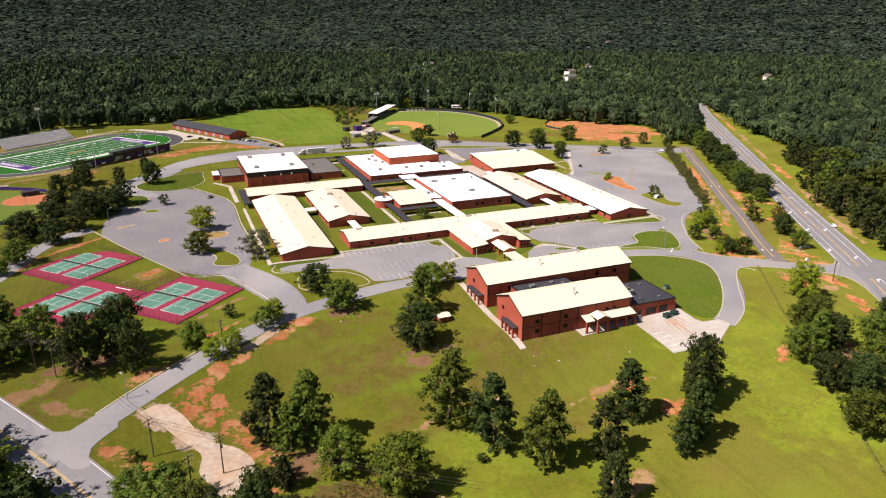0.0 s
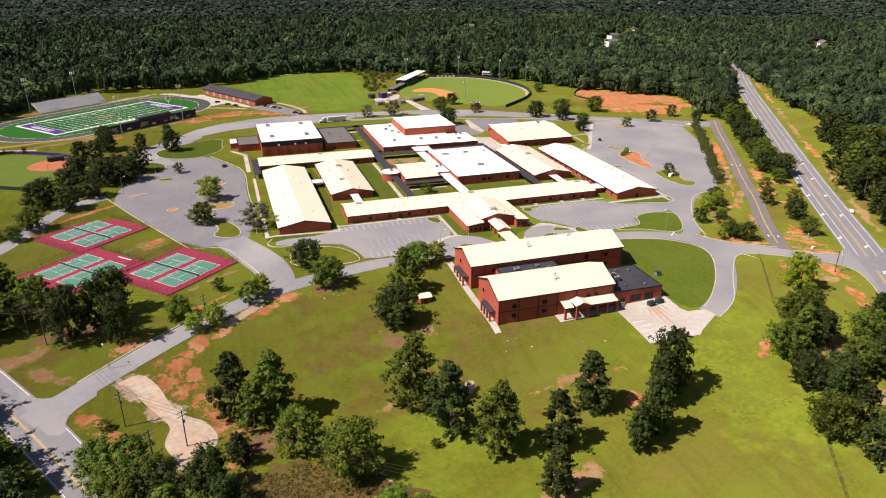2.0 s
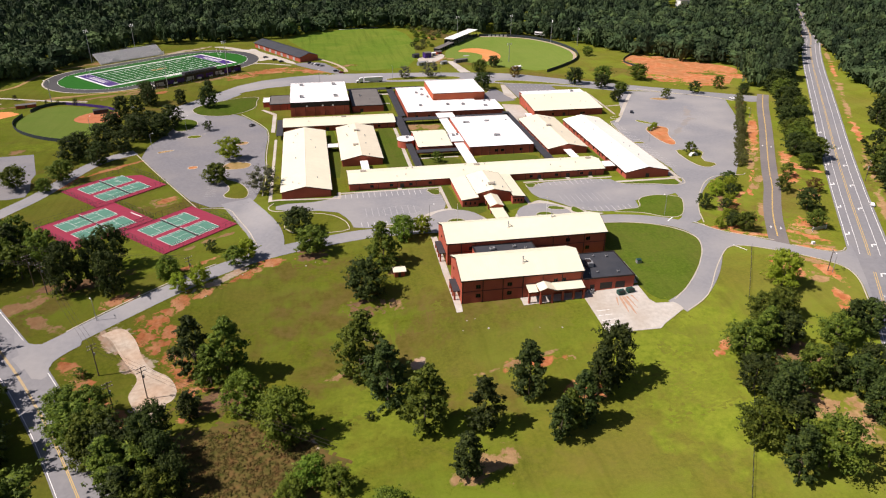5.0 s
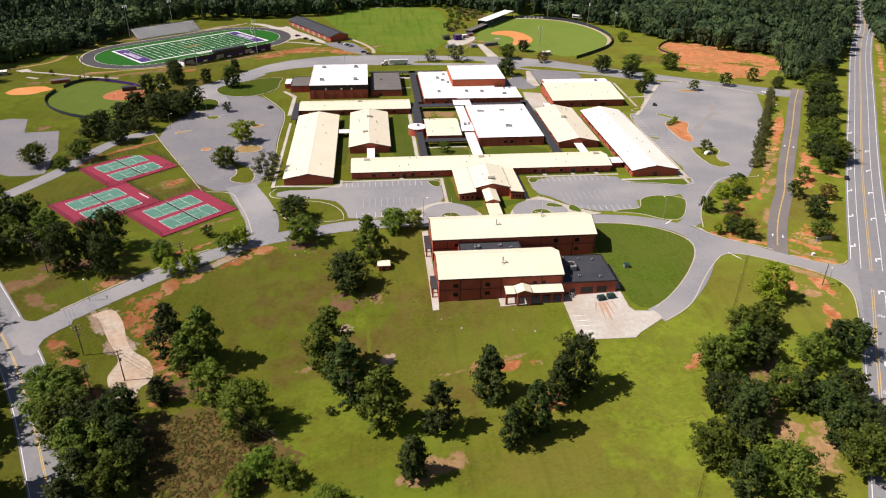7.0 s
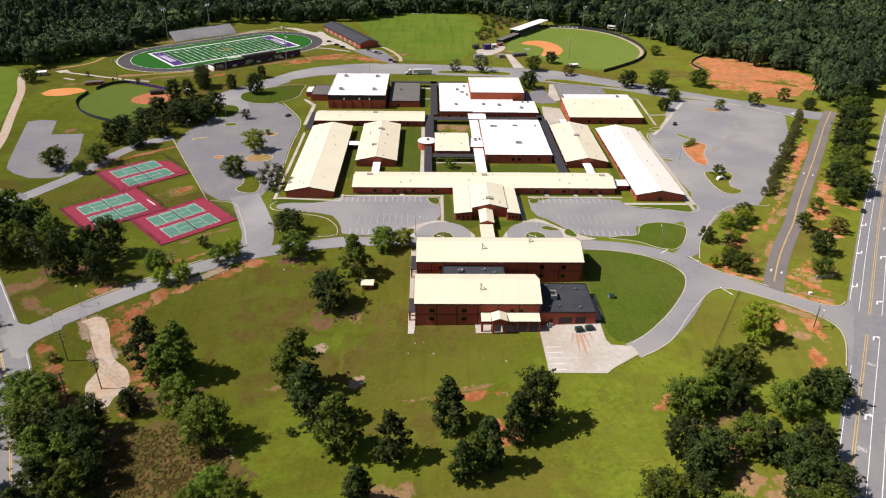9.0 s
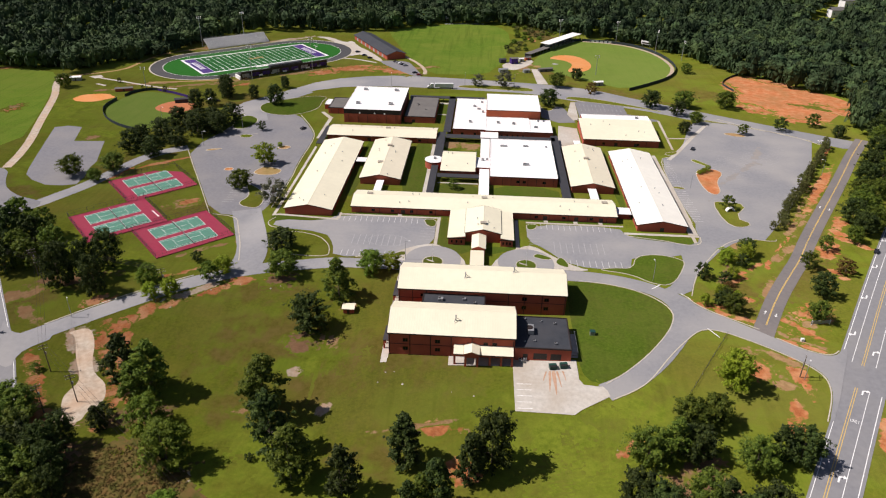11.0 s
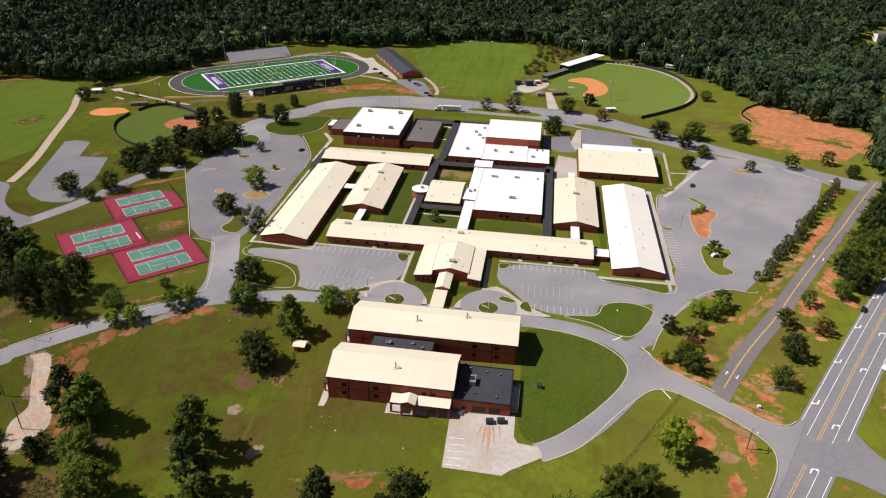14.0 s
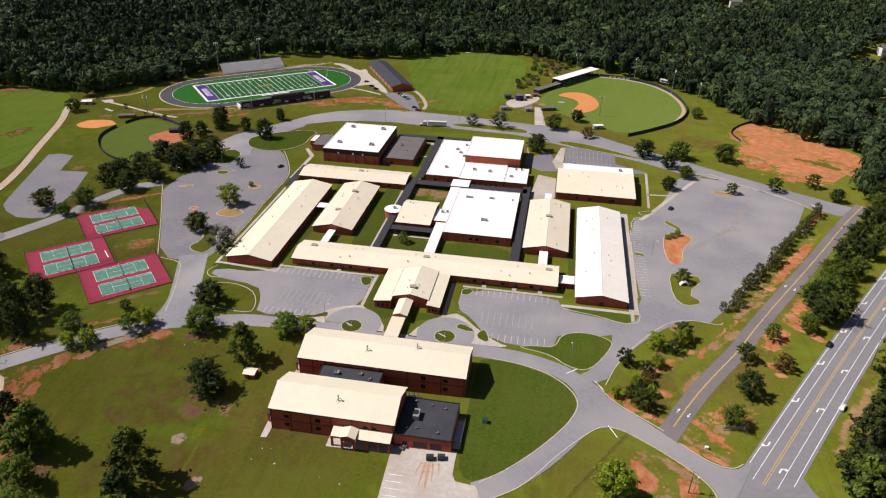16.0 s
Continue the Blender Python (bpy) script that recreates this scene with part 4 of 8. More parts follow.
for cx, cy in ((118, 256), (158.5, 256.5)):
    ring_patch(cx, cy, 0.1, 12.3, 0.135, ASPHALT, "drop_off_circle", "round asphalt drop-off circle", "road")
    island(round_outline(cx, cy - 1.8, 4.6), LAWN, 0, "round kerbed grass island with a flagpole path")
    strip("path", [(cx - 3, cy - 0.2), (cx + 0.5, cy - 2.2)], 0.7, 0.2, CONCRETE, "short concrete path on a grass island", "path", 0)
strip("front_drive_crossing", [(92, 250), (104, 249.4), (140, 248), (176.1, 248.2), (188.1, 247.2)], 7.2, 0.145, ASPHALT, "grey asphalt drive passing the circles")

# kerbed islands in the car parks
island([(-14, 397), (-8, 396), (-5, 400), (-9, 402.5), (-14, 401)])
island([(8.6, 345.5), (22.8, 344.6), (26, 351.8), (21, 354.6), (13, 356.4)], BARE)
island([(12.5, 307.6), (24.7, 302.5), (26.8, 311.3), (22.6, 323.9), (14.5, 332), (10.4, 332), (17.6, 317.8)])
island([(-7.6, 348.7), (-2.5, 348.7), (-2.4, 352.8), (-7.4, 352.8)], CLAY, 1)
island([(13.7, 381.2), (20.7, 380.3), (22.8, 384.9), (16.9, 386.7)], BARE, 2, "kerbed island of bare clay")

island([(-26.7, 373.2), (-18.5, 376.8), (-17.5, 378.6), (-26.6, 376.8)], BARE)
island([(259, 372), (269, 375), (275, 369), (267, 356), (266, 342), (262, 337), (258, 341), (257, 356)], CLAY, 2, "kerbed island of bare clay and shrubs")
island([(257, 328), (262, 330), (275, 327), (264, 311), (271, 304), (262, 299), (257, 306)], GRASS, 1)
island([(260, 387), (263, 389), (270, 379), (268, 377), (262, 383)])
island([(291, 436), (300, 439), (308, 433), (302, 430)], BARE)
island([(241, 344), (247, 343), (247, 346), (241, 347)], GRASS, 1)
island([(250, 392), (256, 398), (254, 400), (246, 396)], GRASS, 1)
island([(188, 253.6), (203, 251), (210.1, 244.2), (219, 243), (228, 261), (228, 266), (218, 270), (207, 267), (204.5, 256), (196, 256)], LAWN, 2, "large kerbed lawn island with a lamp post")
island([(161, 262), (168, 259.5), (171, 261.5), (164, 266)], LAWN, 1)
island([(171, 257), (176, 253.6), (177.5, 256), (175, 263), (172.5, 262)], LAWN, 1)
island([(113, 287), (117, 287), (117, 294.8), (110, 294.8)], LAWN, 1)
island([(160, 288), (164, 288.5), (166, 294), (160, 294)], LAWN, 1)
island([(84, 254.5), (106, 257.5), (105, 263.5), (98, 257.8), (84, 256.5)], LAWN, 1)
island([(43.5, 259.5), (59.6, 256.5), (71.4, 255.3), (71.8, 259.4), (70, 265.8), (64, 273.4), (53.4, 277), (44.9, 275.5)], GRASS, 1, "kerbed lawn beside the drive")
island([(116, 521), (140, 520), (171, 516), (176, 520), (171, 527), (140, 530), (118, 528)], GRASS, 2, "long kerbed grass island with trees")
island([(176, 494), (190, 484), (184, 470), (178, 474)], GRASS, 1)
island([(196, 500), (250, 484), (262, 477), (262, 480), (222, 503), (200, 508)], GRASS, 1)
island([(-18, 454), (-19, 464), (-10, 473), (3, 483), (14, 487), (24, 486), (21.6, 474), (23, 458), (11.6, 443.6), (0, 440.6), (-12, 445)], LAWN, 2, "broad kerbed lawn with a shade tree")
island([(-24, 412), (-27, 431), (-21.6, 439.4), (-14, 435), (-11, 428), (-11.6, 419), (-16, 411.4)], LAWN, 2, "kerbed lawn with a lamp post")
area("lot_mouth", [(-24, 440), (-12, 444), (-19, 454), (-20, 466), (-9, 475), (4, 486), (-6, 492), (-30, 470), (-36, 452)], 0.118, ASPHALT, "grey asphalt mouth of the west car park", "road", 1)
island([(279, 459), (293, 464), (345, 430), (347, 424), (336, 437), (313, 449), (297, 460)], GRASS, 1, "long kerbed grass verge")
kerb_line((33, 302.8), (34.1, 337.4), (32.4, 360.2), (33.6, 402), (25.8, 421.5), (14, 443))
kerb_line((-37.3, 374.1), (-26.2, 352.8), (-15.5, 333), (3.7, 295.9))
kerb_line((38.9, 290.4), (35.7, 285.5), (39.9, 279.4), (46, 280))
kerb_line((5.3, 295.4), (18.6, 293.4), (22.6, 282.2), (28.9, 266.3), (33, 251.1))
kerb_line((180.2, 244.2), (193.2, 242.5), (206.2, 237.2), (214.9, 226.5), (212.9, 215.3), (202.3, 199.2), (191.5, 187.3), (183, 180.6))
kerb_line((184.6, 173.6), (192.4, 178), (198.6, 183.4), (208, 197), (219.6, 210.6), (224, 213), (230, 212.2), (240, 206.2), (248.4, 200.2), (255.2, 194.2), (258.6, 189), (258.2, 183), (256, 177), (251, 167.5))
kerb_line((221.4, 236.5), (226.3, 227.4), (237.6, 219.4), (244.5, 214.6))
kerb_line((249, 209.6), (256, 203.8), (262, 201), (266.2, 201), (269.2, 203.6))
kerb_line((224.6, 236), (229.6, 251), (241, 270), (252, 284), (262, 289), (275, 286.6), (276.5, 289))
kerb_line((207, 287), (208.5, 285.6), (224, 283), (233, 279), (240, 281), (241, 288))
kerb_line((240.8, 302), (240.8, 386), (250, 391))
kerb_line((-28.4, 203.4), (-12.6, 216.3), (7, 230.6), (18, 238))
kerb_line((349.4, 421.4), (336, 438), (313, 451), (297, 466))

# painted lines


def stalls(name, x0, x1, y0, y1, pitch, along="x", material=None, lift=0.11, width=0.22):
    bm = bmesh.new()
    n = int(((x1 - x0) if along == "x" else (y1 - y0)) / pitch)
    for k in range(n + 1):
        p, q = ((x0 + k * pitch, y0), (x0 + k * pitch, y1)) if along == "x" else ((x0, y0 + k * pitch), (x1, y0 + k * pitch))
        strip_bm(bm, [p, q], width, lift, 2.0)
    return tagged(link(name, bm, material or FADED), "worn white parking stall lines", "parking lines", kind="structure")


stalls("stall_lines", 72, 108, 289.6, 295, 2.75, lift=0.085, material=STALL)
stalls("stall_lines", 77, 103, 256.6, 261.5, 2.75, lift=0.085, material=STALL)
stalls("stall_lines", 80, 104, 267, 276.5, 2.75, lift=0.085, width=0.3)
stalls("stall_lines", 110, 116.8, 274, 286, 2.75, "y", lift=0.085)
stalls("stall_lines", 167, 201, 289.2, 294.6, 2.75, lift=0.085, material=STALL)
stalls("stall_lines", 178, 202, 255.6, 261, 2.75, lift=0.085, material=STALL)
stalls("stall_lines", 172, 196, 267, 277, 2.75, lift=0.085, width=0.3)
stalls("stall_lines", 160.4, 166, 274, 287, 2.75, "y", lift=0.085)
stalls("stall_lines", 241.4, 247, 305, 342, 2.75, "y", lift=0.07, material=STALL)
stalls("stall_lines", 241.6, 247.2, 348, 385, 2.75, "y", lift=0.07, material=STALL)
stalls("stall_lines", 152.6, 157.6, 168.2, 179.4, 2.75, "y", lift=0.19, width=0.2, material=WHITE)
stalls("stall_lines", 206, 236, 464, 470, 2.75, lift=0.11)
stalls("stall_lines", 206, 234, 483, 489, 2.75, lift=0.11)
stalls("stall_lines", 206, 235, 474, 480, 2.75, lift=0.11)
stalls("stall_lines", 5.4, 10.4, 309.9, 331.9, 2.75, "y", lift=0.07)
stalls("stall_lines", 25.9, 30.9, 309.0, 341.0, 2.75, "y", lift=0.07)
for k, (cx, cy, L) in enumerate(((272, 392, 60), (290, 400, 66), (308, 410, 52))):
    bm = bmesh.new()
    for j in range(18):
        f = (j - 8.5) * 2.75
        ux, uy = math.cos(radians(61)), math.sin(radians(61))
        strip_bm(bm, [Vector((cx + ux * f - uy * 5, cy - 18 + uy * f + ux * 5)), Vector((cx + ux * f + uy * 5, cy - 18 + uy * f - ux * 5))], 0.16, 0.062)
    tagged(link("stall_lines", bm, FADED), "very worn white parking stall lines", "parking lines", kind="structure")
for cx, cy, rx, ry, tn in ((277, 362, 14, 2.2, 52), (292, 381, 12, 2.6, 50), (303, 400, 12, 2.4, 74), (262, 340, 9, 1.2, 60), (-14, 400, 8, 2.0, 20)):
    patch(cx, cy, rx, ry, tn, SILT, 0.05 if cx > 100 else 0.06, 0.5, "silt_stain", "tan silt washed across the asphalt", "stain", cell=0.45)


def oval_ring(name, cx, cy, r, squash, width, lift, material, label):
    bm = bmesh.new()
    strip_bm(bm, [Vector((cx + r * math.cos(k * math.tau / 28), cy + r * squash * math.sin(k * math.tau / 28))) for k in range(29)], width, lift)
    return tagged(link(name, bm, material), label, "marking", kind="structure")


oval_ring("worn_ring", 96, 271.6, 9, 0.6, 0.22, 0.088, FADED, "faded white ring on asphalt")
CL = [(234.5, 131), (274.8, 197), (309, 253), (345, 310), (402, 397), (505, 556), (580, 658)]
CS = rounded([(-102, -420), (79, -124), (169, 24), *CL, (720, 890)], 2, False)
for nm, off, w, m, dash in (("centre_line", 0.35, 0.22, YELLOW, None), ("centre_line", -0.35, 0.22, YELLOW, None), ("lane_line", 3.5, 0.2, WHITE, None), ("lane_line", -4.0, 0.2, WHITE, None),
                            ("edge_line", 6.9, 0.25, WHITE, None), ("edge_line", -7.7, 0.25, WHITE, None)):
    # the lines stop at the entrance junction
    g0, g1 = {0.35: (184.3, 195.3), -0.35: (184.3, 195.3), 3.5: (170.3, 195.5), -4.0: (184.7, 196.1), 6.9: (-1000, 198.2), -7.7: (185.4, 200.3)}[off]
    dense = [a.lerp(b, i / 12) for a, b in zip(CS, CS[1:]) for i in range(12)]
    pieces = [q for q in ([p for p in dense if p.y < g0], [p for p in dense if p.y > g1]) if len(q) > 1]
    for cut in pieces:
        tagged(link(nm, strip_bm(bmesh.new(), cut, w, 0.085, 4.0, off), m), "painted highway line", "road line", kind="structure")
for off in (0.15, -0.15):
    tagged(link("centre_line", strip_bm(bmesh.new(), rounded([(248, 217.7), (258.3, 236.9), (271, 256.7), (280, 270), (293, 293.5), (335, 361), (361, 405), (380, 434)], 2, False), 0.2, 0.10, 4.0, off), YELLOW), "painted yellow line", "road line", kind="structure")
for off, m in ((7.4, WHITE), (-4.3, WHITE), (0.2, YELLOW), (-0.2, YELLOW)):
    tagged(link("road_line", strip_bm(bmesh.new(), rounded([(-97, 264), (-60.3, 214), (-39, 185.4), (-28.7, 169), (-18.9, 152.4), (-6, 128), (26, 66.7)], 2, False), 0.18, 0.085, 4.0, off), m), "painted road line", "road line", kind="structure")


def arrow(x, y, turn, s=1.0, bend=True, lift=0.12):
    """A painted turn arrow on the road."""
    bm = bmesh.new()
    pts = [(-0.25, -1.6), (0.25, -1.6), (0.25, 0.4), (0.9, 0.9), (0.9, 0.3), (1.9, 1.2), (0.9, 2.0), (0.9, 1.45), (-0.25, 0.8)] if bend else [(-0.22, -1.6), (0.22, -1.6), (0.22, 0.5), (0.75, 0.5), (0, 1.9), (-0.75, 0.5), (-0.22, 0.5)]
    bm.faces.new([bm.verts.new((px * s, py * s, 0)) for px, py in pts])
    bmesh.ops.triangulate(bm, faces=bm.faces[:])
    ob = link("road_arrow", bm, WHITE)
    ob.matrix_basis = pose(x, y, land(x, y) + lift, 0, 0, turn)
    return tagged(ob, "white painted turn arrow on the highway", "road marking", "road arrows", "structure")


def along_highway(f, off):
    pts = [Vector(q) for q in CL]
    lens = [(q - p).length for p, q in zip(pts, pts[1:])]
    for p, q, L in zip(pts, pts[1:], lens):
        if f <= L:
            t = (q - p) / L
            c = p + t * f
            return c.x - t.y * off, c.y + t.x * off, math.degrees(math.atan2(t.y, t.x)) - 90
        f -= L
    return pts[-1].x, pts[-1].y, 0


for f in (95, 126, 156.5, 187, 218, 249):
    x, y, a = along_highway(f, 5.2)
    arrow(x, y, a + 180, 1.15)
for f in (17, 61, 86, 126, 157, 188, 219):
    x, y, a = along_highway(f, -2.1)
    arrow(x, y, a, 1.1)
arrow(250.6, 226.5, -30, 0.8, False)
arrow(254.2, 224.8, 150, 0.8, False)
arrow(311.5, 327.5, -30, 0.8, False)
arrow(315.2, 325.2, 150, 0.8, False)
for a_, b_ in (((220.5, 237.5), (223.5, 233.5)), ((228, 208), (225, 213.5)), ((213.6, 243.7), (209.6, 240.3))):
    strip("stop_bar", [a_, b_], 0.4, 0.15, WHITE, "white painted stop bar", "road marking", 0)
for f in (1.3, 44.8):
    x, y, a = along_highway(f, -2.1)
    cu = bpy.data.curves.new("lettering", "FONT")
    cu.body, cu.size, cu.align_x, cu.align_y = "ONLY", 2.4, "CENTER", "CENTER"
    tx = new("lettering", cu)
    dg = bpy.context.evaluated_depsgraph_get()
    me = bpy.data.meshes.new_from_object(tx.evaluated_get(dg))
    bpy.data.objects.remove(tx)
    me.materials.append(WHITE)
    tx = new("road_word", me)
    tx.matrix_basis = pose(x, y, land(x, y) + 0.13, 0, 0, a) @ Matrix.Diagonal((0.42, 1.0, 1.0, 1.0))
    tagged(tx, "white painted word on the highway lane", "road marking", kind="structure")

# ---- school buildings ----


def wall(bm, a, b, z0, z1, holes=(), reveal=0.25):
    """An outer wall face from a to b, seen from its right-hand side, with holes (from, to, low, high) that go in by the reveal."""
    a, b = Vector((*a, 0)), Vector((*b, 0))
    u = (b - a).normalized()
    n_in = Vector((-u.y, u.x, 0))
    length = (b - a).length
    us = sorted({0.0, length, *[v for hq in holes for v in hq[:2]]})
    zs = sorted({z0, z1, *[v for hq in holes for v in hq[2:]]})

    def quad(p):
        bm.faces.new([bm.verts.new(q) for q in p])

    def at(s, z, d=0.0):
        q = a + u * s + n_in * d
        return (q.x, q.y, z)
    for s0, s1 in zip(us, us[1:]):
        for w0, w1 in zip(zs, zs[1:]):
            sm, wm = (s0 + s1) / 2, (w0 + w1) / 2
            if any(q[0] < sm < q[1] and q[2] < wm < q[3] for q in holes):
                continue
            quad((at(s0, w0), at(s1, w0), at(s1, w1), at(s0, w1)))
    for s0, s1, w0, w1 in holes:
        quad((at(s0, w0), at(s0, w0, reveal), at(s0, w1, reveal), at(s0, w1)))
        quad((at(s1, w0, reveal), at(s1, w0), at(s1, w1), at(s1, w1, reveal)))
        quad((at(s0, w1), at(s0, w1, reveal), at(s1, w1, reveal), at(s1, w1)))
        quad((at(s0, w0, reveal), at(s0, w0), at(s1, w0), at(s1, w0, reveal)))


def frame_at(a, b, s, z, d):
    a, b = Vector((*a, 0)), Vector((*b, 0))
    u = (b - a).normalized()
    n_in = Vector((-u.y, u.x, 0))
    o = a + u * s + n_in * d
    m = Matrix.Identity(4)
    m.col[0], m.col[1], m.col[2], m.col[3] = (*u, 0), (*n_in, 0), (0, 0, 1, 0), (o.x, o.y, z, 1)
    return m


def window_part(parent, a, b, hole):
    s0, s1, w0, w1 = hole
    m = frame_at(a, b, s0, w0, 0.16)
    W, H = s1 - s0, w1 - w0
    t = 0.09
    bm = boxes((0, W, 0, 0.1, 0, t), (0, W, 0, 0.1, H - t, H), (0, t, 0, 0.1, t, H - t), (W - t, W, 0, 0.1, t, H - t), (W / 2 - 0.04, W / 2 + 0.04, 0.01, 0.09, t, H - t))
    bm.transform(m)
    w = part("window", bm, FRAME, parent)
    for k in range(2):
        bm = boxes((t + k * (W / 2), W / 2 - 0.04 + k * (W / 2 - t + 0.04), 0.04, 0.06, t, H - t))
        bm.transform(m)
        part("pane", bm, GLASS, w)
    return w


def door_part(parent, a, b, hole):
    s0, s1, w0, w1 = hole
    m = frame_at(a, b, s0, w0, 0.14)
    W, H = s1 - s0, w1 - w0
    bm = boxes((0, W, 0, 0.12, H - 0.1, H), (0, 0.1, 0, 0.12, 0, H - 0.1), (W - 0.1, W, 0, 0.12, 0, H - 0.1))
    bm.transform(m)
    d = part("door", bm, FRAME, parent)
    for k in range(2):
        bm = boxes((0.1 + k * (W / 2 - 0.1) + 0.01, W / 2 + k * (W / 2 - 0.1) - 0.01, 0.03, 0.09, 0.02, H - 0.1))
        bm.transform(m)
        part("leaf", bm, DOOR, d)
    return d


def prism(bm, prof, x0, x1, along):
    """A solid whose section prof (offset, z) runs from x0 to x1 along the axis x or y."""
    pt = (lambda s, q: (s, q[0], q[1])) if along == "x" else (lambda s, q: (q[0], s, q[1]))
    r0, r1 = [bm.verts.new(pt(x0, q)) for q in prof], [bm.verts.new(pt(x1, q)) for q in prof]
    m = len(prof)
    for i in range(m):
        bm.faces.new((r0[i], r0[(i + 1) % m], r1[(i + 1) % m], r1[i]))
    bm.faces.new(r0[::-1])
    bm.faces.new(r1)
    bmesh.ops.recalc_face_normals(bm, faces=bm.faces[:])


def regular(length, n_w, width, low, high, start=None, end=None):
    start = 2.0 if start is None else start
    end = length - 2.0 if end is None else end
    out = []
    for k in range(n_w):
        c = start + (end - start) * (k + 0.5) / n_w
        out.append((c - width / 2, c + width / 2, low, high))
    return out


def openings_walls(ob, x0, x1, y0, y1, base, top, specs, material):
    """The four walls (south, east, north, west) with their windows and doors."""
    corners = {"s": ((x0, y0), (x1, y0)), "e": ((x1, y0), (x1, y1)), "n": ((x1, y1), (x0, y1)), "w": ((x0, y1), (x0, y0))}
    for side, (a, b) in corners.items():
        wins, doors = specs.get(side, ((), ()))
        bm = bmesh.new()
        wall(bm, a, b, base, top, [*wins, *doors])
        part("wall", bm, material, ob)
        for q in wins:
            window_part(ob, a, b, q)
        for q in doors:
            door_part(ob, a, b, q)
    core = part("inner_core", boxes((x0 + 0.3, x1 - 0.3, y0 + 0.3, y1 - 0.3, base, top - 0.6)), DOOR, ob)
    return core


def gable(name, x0, x1, y0, y1, base, eave, rise, along, roof, label, specs=None, over=0.6, ridge_at=0.5, group="", brick=None, spouts=0, vents=()):
    """A brick block under a low gabled metal roof with dark bronze eaves."""
    brick = brick or BRICK
    ob = thing(name, (0, 0, 0), label, "building", group)
    openings_walls(ob, x0, x1, y0, y1, base, eave, specs or {}, brick)
    lo, hi, s0, s1 = (y0, y1, x0, x1) if along == "x" else (x0, x1, y0, y1)
    r = lo + (hi - lo) * ridge_at
    for s in (s0, s1 - 0.25):
        bm = bmesh.new()
        prism(bm, [(lo, eave), (hi, eave), (r, eave + rise)], s, s + 0.25, along)
        part("gable_wall", bm, brick, ob)
    t = 0.16
    sl0, sl1 = rise / (r - lo), rise / (hi - r)
    bm = bmesh.new()
    up = 0.12
    prism(bm, [(lo - over, eave - over * sl0 + up), (r, eave + rise + up), (hi + over, eave - over * sl1 + up), (hi + over, eave - over * sl1 + up + t), (r, eave + rise + up + t), (lo - over, eave - over * sl0 + up + t)],
          s0 - 0.45, s1 + 0.45, along)
    part("roof", bm, roof, ob)
    bm = bmesh.new()
    for edge, sl, sg in ((lo - over, sl0, -1), (hi + over, sl1, 1)):
        zz = eave - over * sl
        prism(bm, [(edge, zz - 0.12), (edge + 0.14 * sg, zz - 0.12), (edge + 0.14 * sg, zz + up + t - 0.03), (edge, zz + up + t - 0.03)], s0 - 0.47, s1 + 0.47, along)
    part("gutter", bm, FASCIA, ob, "dark bronze gutter")
    for s, e in ((s0 - 0.5, s0 - 0.36), (s1 + 0.36, s1 + 0.5)):
        bm = bmesh.new()
        prism(bm, [(lo - over, eave - over * sl0 - 0.05), (r, eave + rise - 0.08), (hi + over, eave - over * sl1 - 0.05), (hi + over, eave - over * sl1 + up + t + 0.01), (r, eave + rise + up + t + 0.01), (lo - over, eave - over * sl0 + up + t + 0.01)], s, e, along)
        part("verge_trim", bm, FASCIA, ob, "dark bronze verge trim")
    bm = bmesh.new()
    prism(bm, [(r - 0.3, eave + rise + up + t - 0.3 * sl0 + 0.0), (r, eave + rise + up + t + 0.06), (r + 0.3, eave + rise + up + t - 0.3 * sl1), (r, eave + rise + up)], s0 - 0.4, s1 + 0.4, along)
    part("ridge_cap", bm, roof, ob)
    for k in range(spouts):
        s = s0 + (s1 - s0) * (k + 0.5) / spouts
        for side in (lo, hi):
            sg = -1 if side == lo else 1
            c = side + sg * 0.08
            bm = boxes((s - 0.09, s + 0.09, c - 0.07, c + 0.07, base, eave - 0.1)) if along == "x" else boxes((c - 0.07, c + 0.07, s - 0.09, s + 0.09, base, eave - 0.1))
            part("downpipe", bm, FASCIA, ob)
    dots = random.Random(int(x0 * 7 + y0))
    for k in range(3 + int((s1 - s0) / 14) if base > -1 else 0):
        s, c = dots.uniform(s0 + 2, s1 - 2), mixf(lo, hi, dots.choice((0.25, 0.3, 0.7, 0.75)) + dots.uniform(-0.08, 0.08))
        z = eave + (rise * (c - lo) / (r - lo) if c < r else rise * (hi - c) / (hi - r)) + up + t
        X, Y = (s, c) if along == "x" else (c, s)
        part("vent_pipe", tubes(((X, Y, z - 0.2), (X, Y, z + 0.55), 0.16), ((X, Y, z + 0.5), (X, Y, z + 0.65), 0.26), sides=7), STEEL, ob)
    for s, q in vents:
        c = lo + (hi - lo) * q
        z = eave + (rise * (c - lo) / (r - lo) if c < r else rise * (hi - c) / (hi - r)) + up + t
        X, Y = (s, c) if along == "x" else (c, s)
        part("roof_vent", boxes((X - 1.3, X + 1.3, Y - 1.0, Y + 1.0, z - 0.3, z + 0.45), (X - 1.45, X + 1.45, Y - 1.15, Y + 1.15, z + 0.45, z + 0.55)), VENT, ob, "boxy weathered roof ventilator")
    return ob


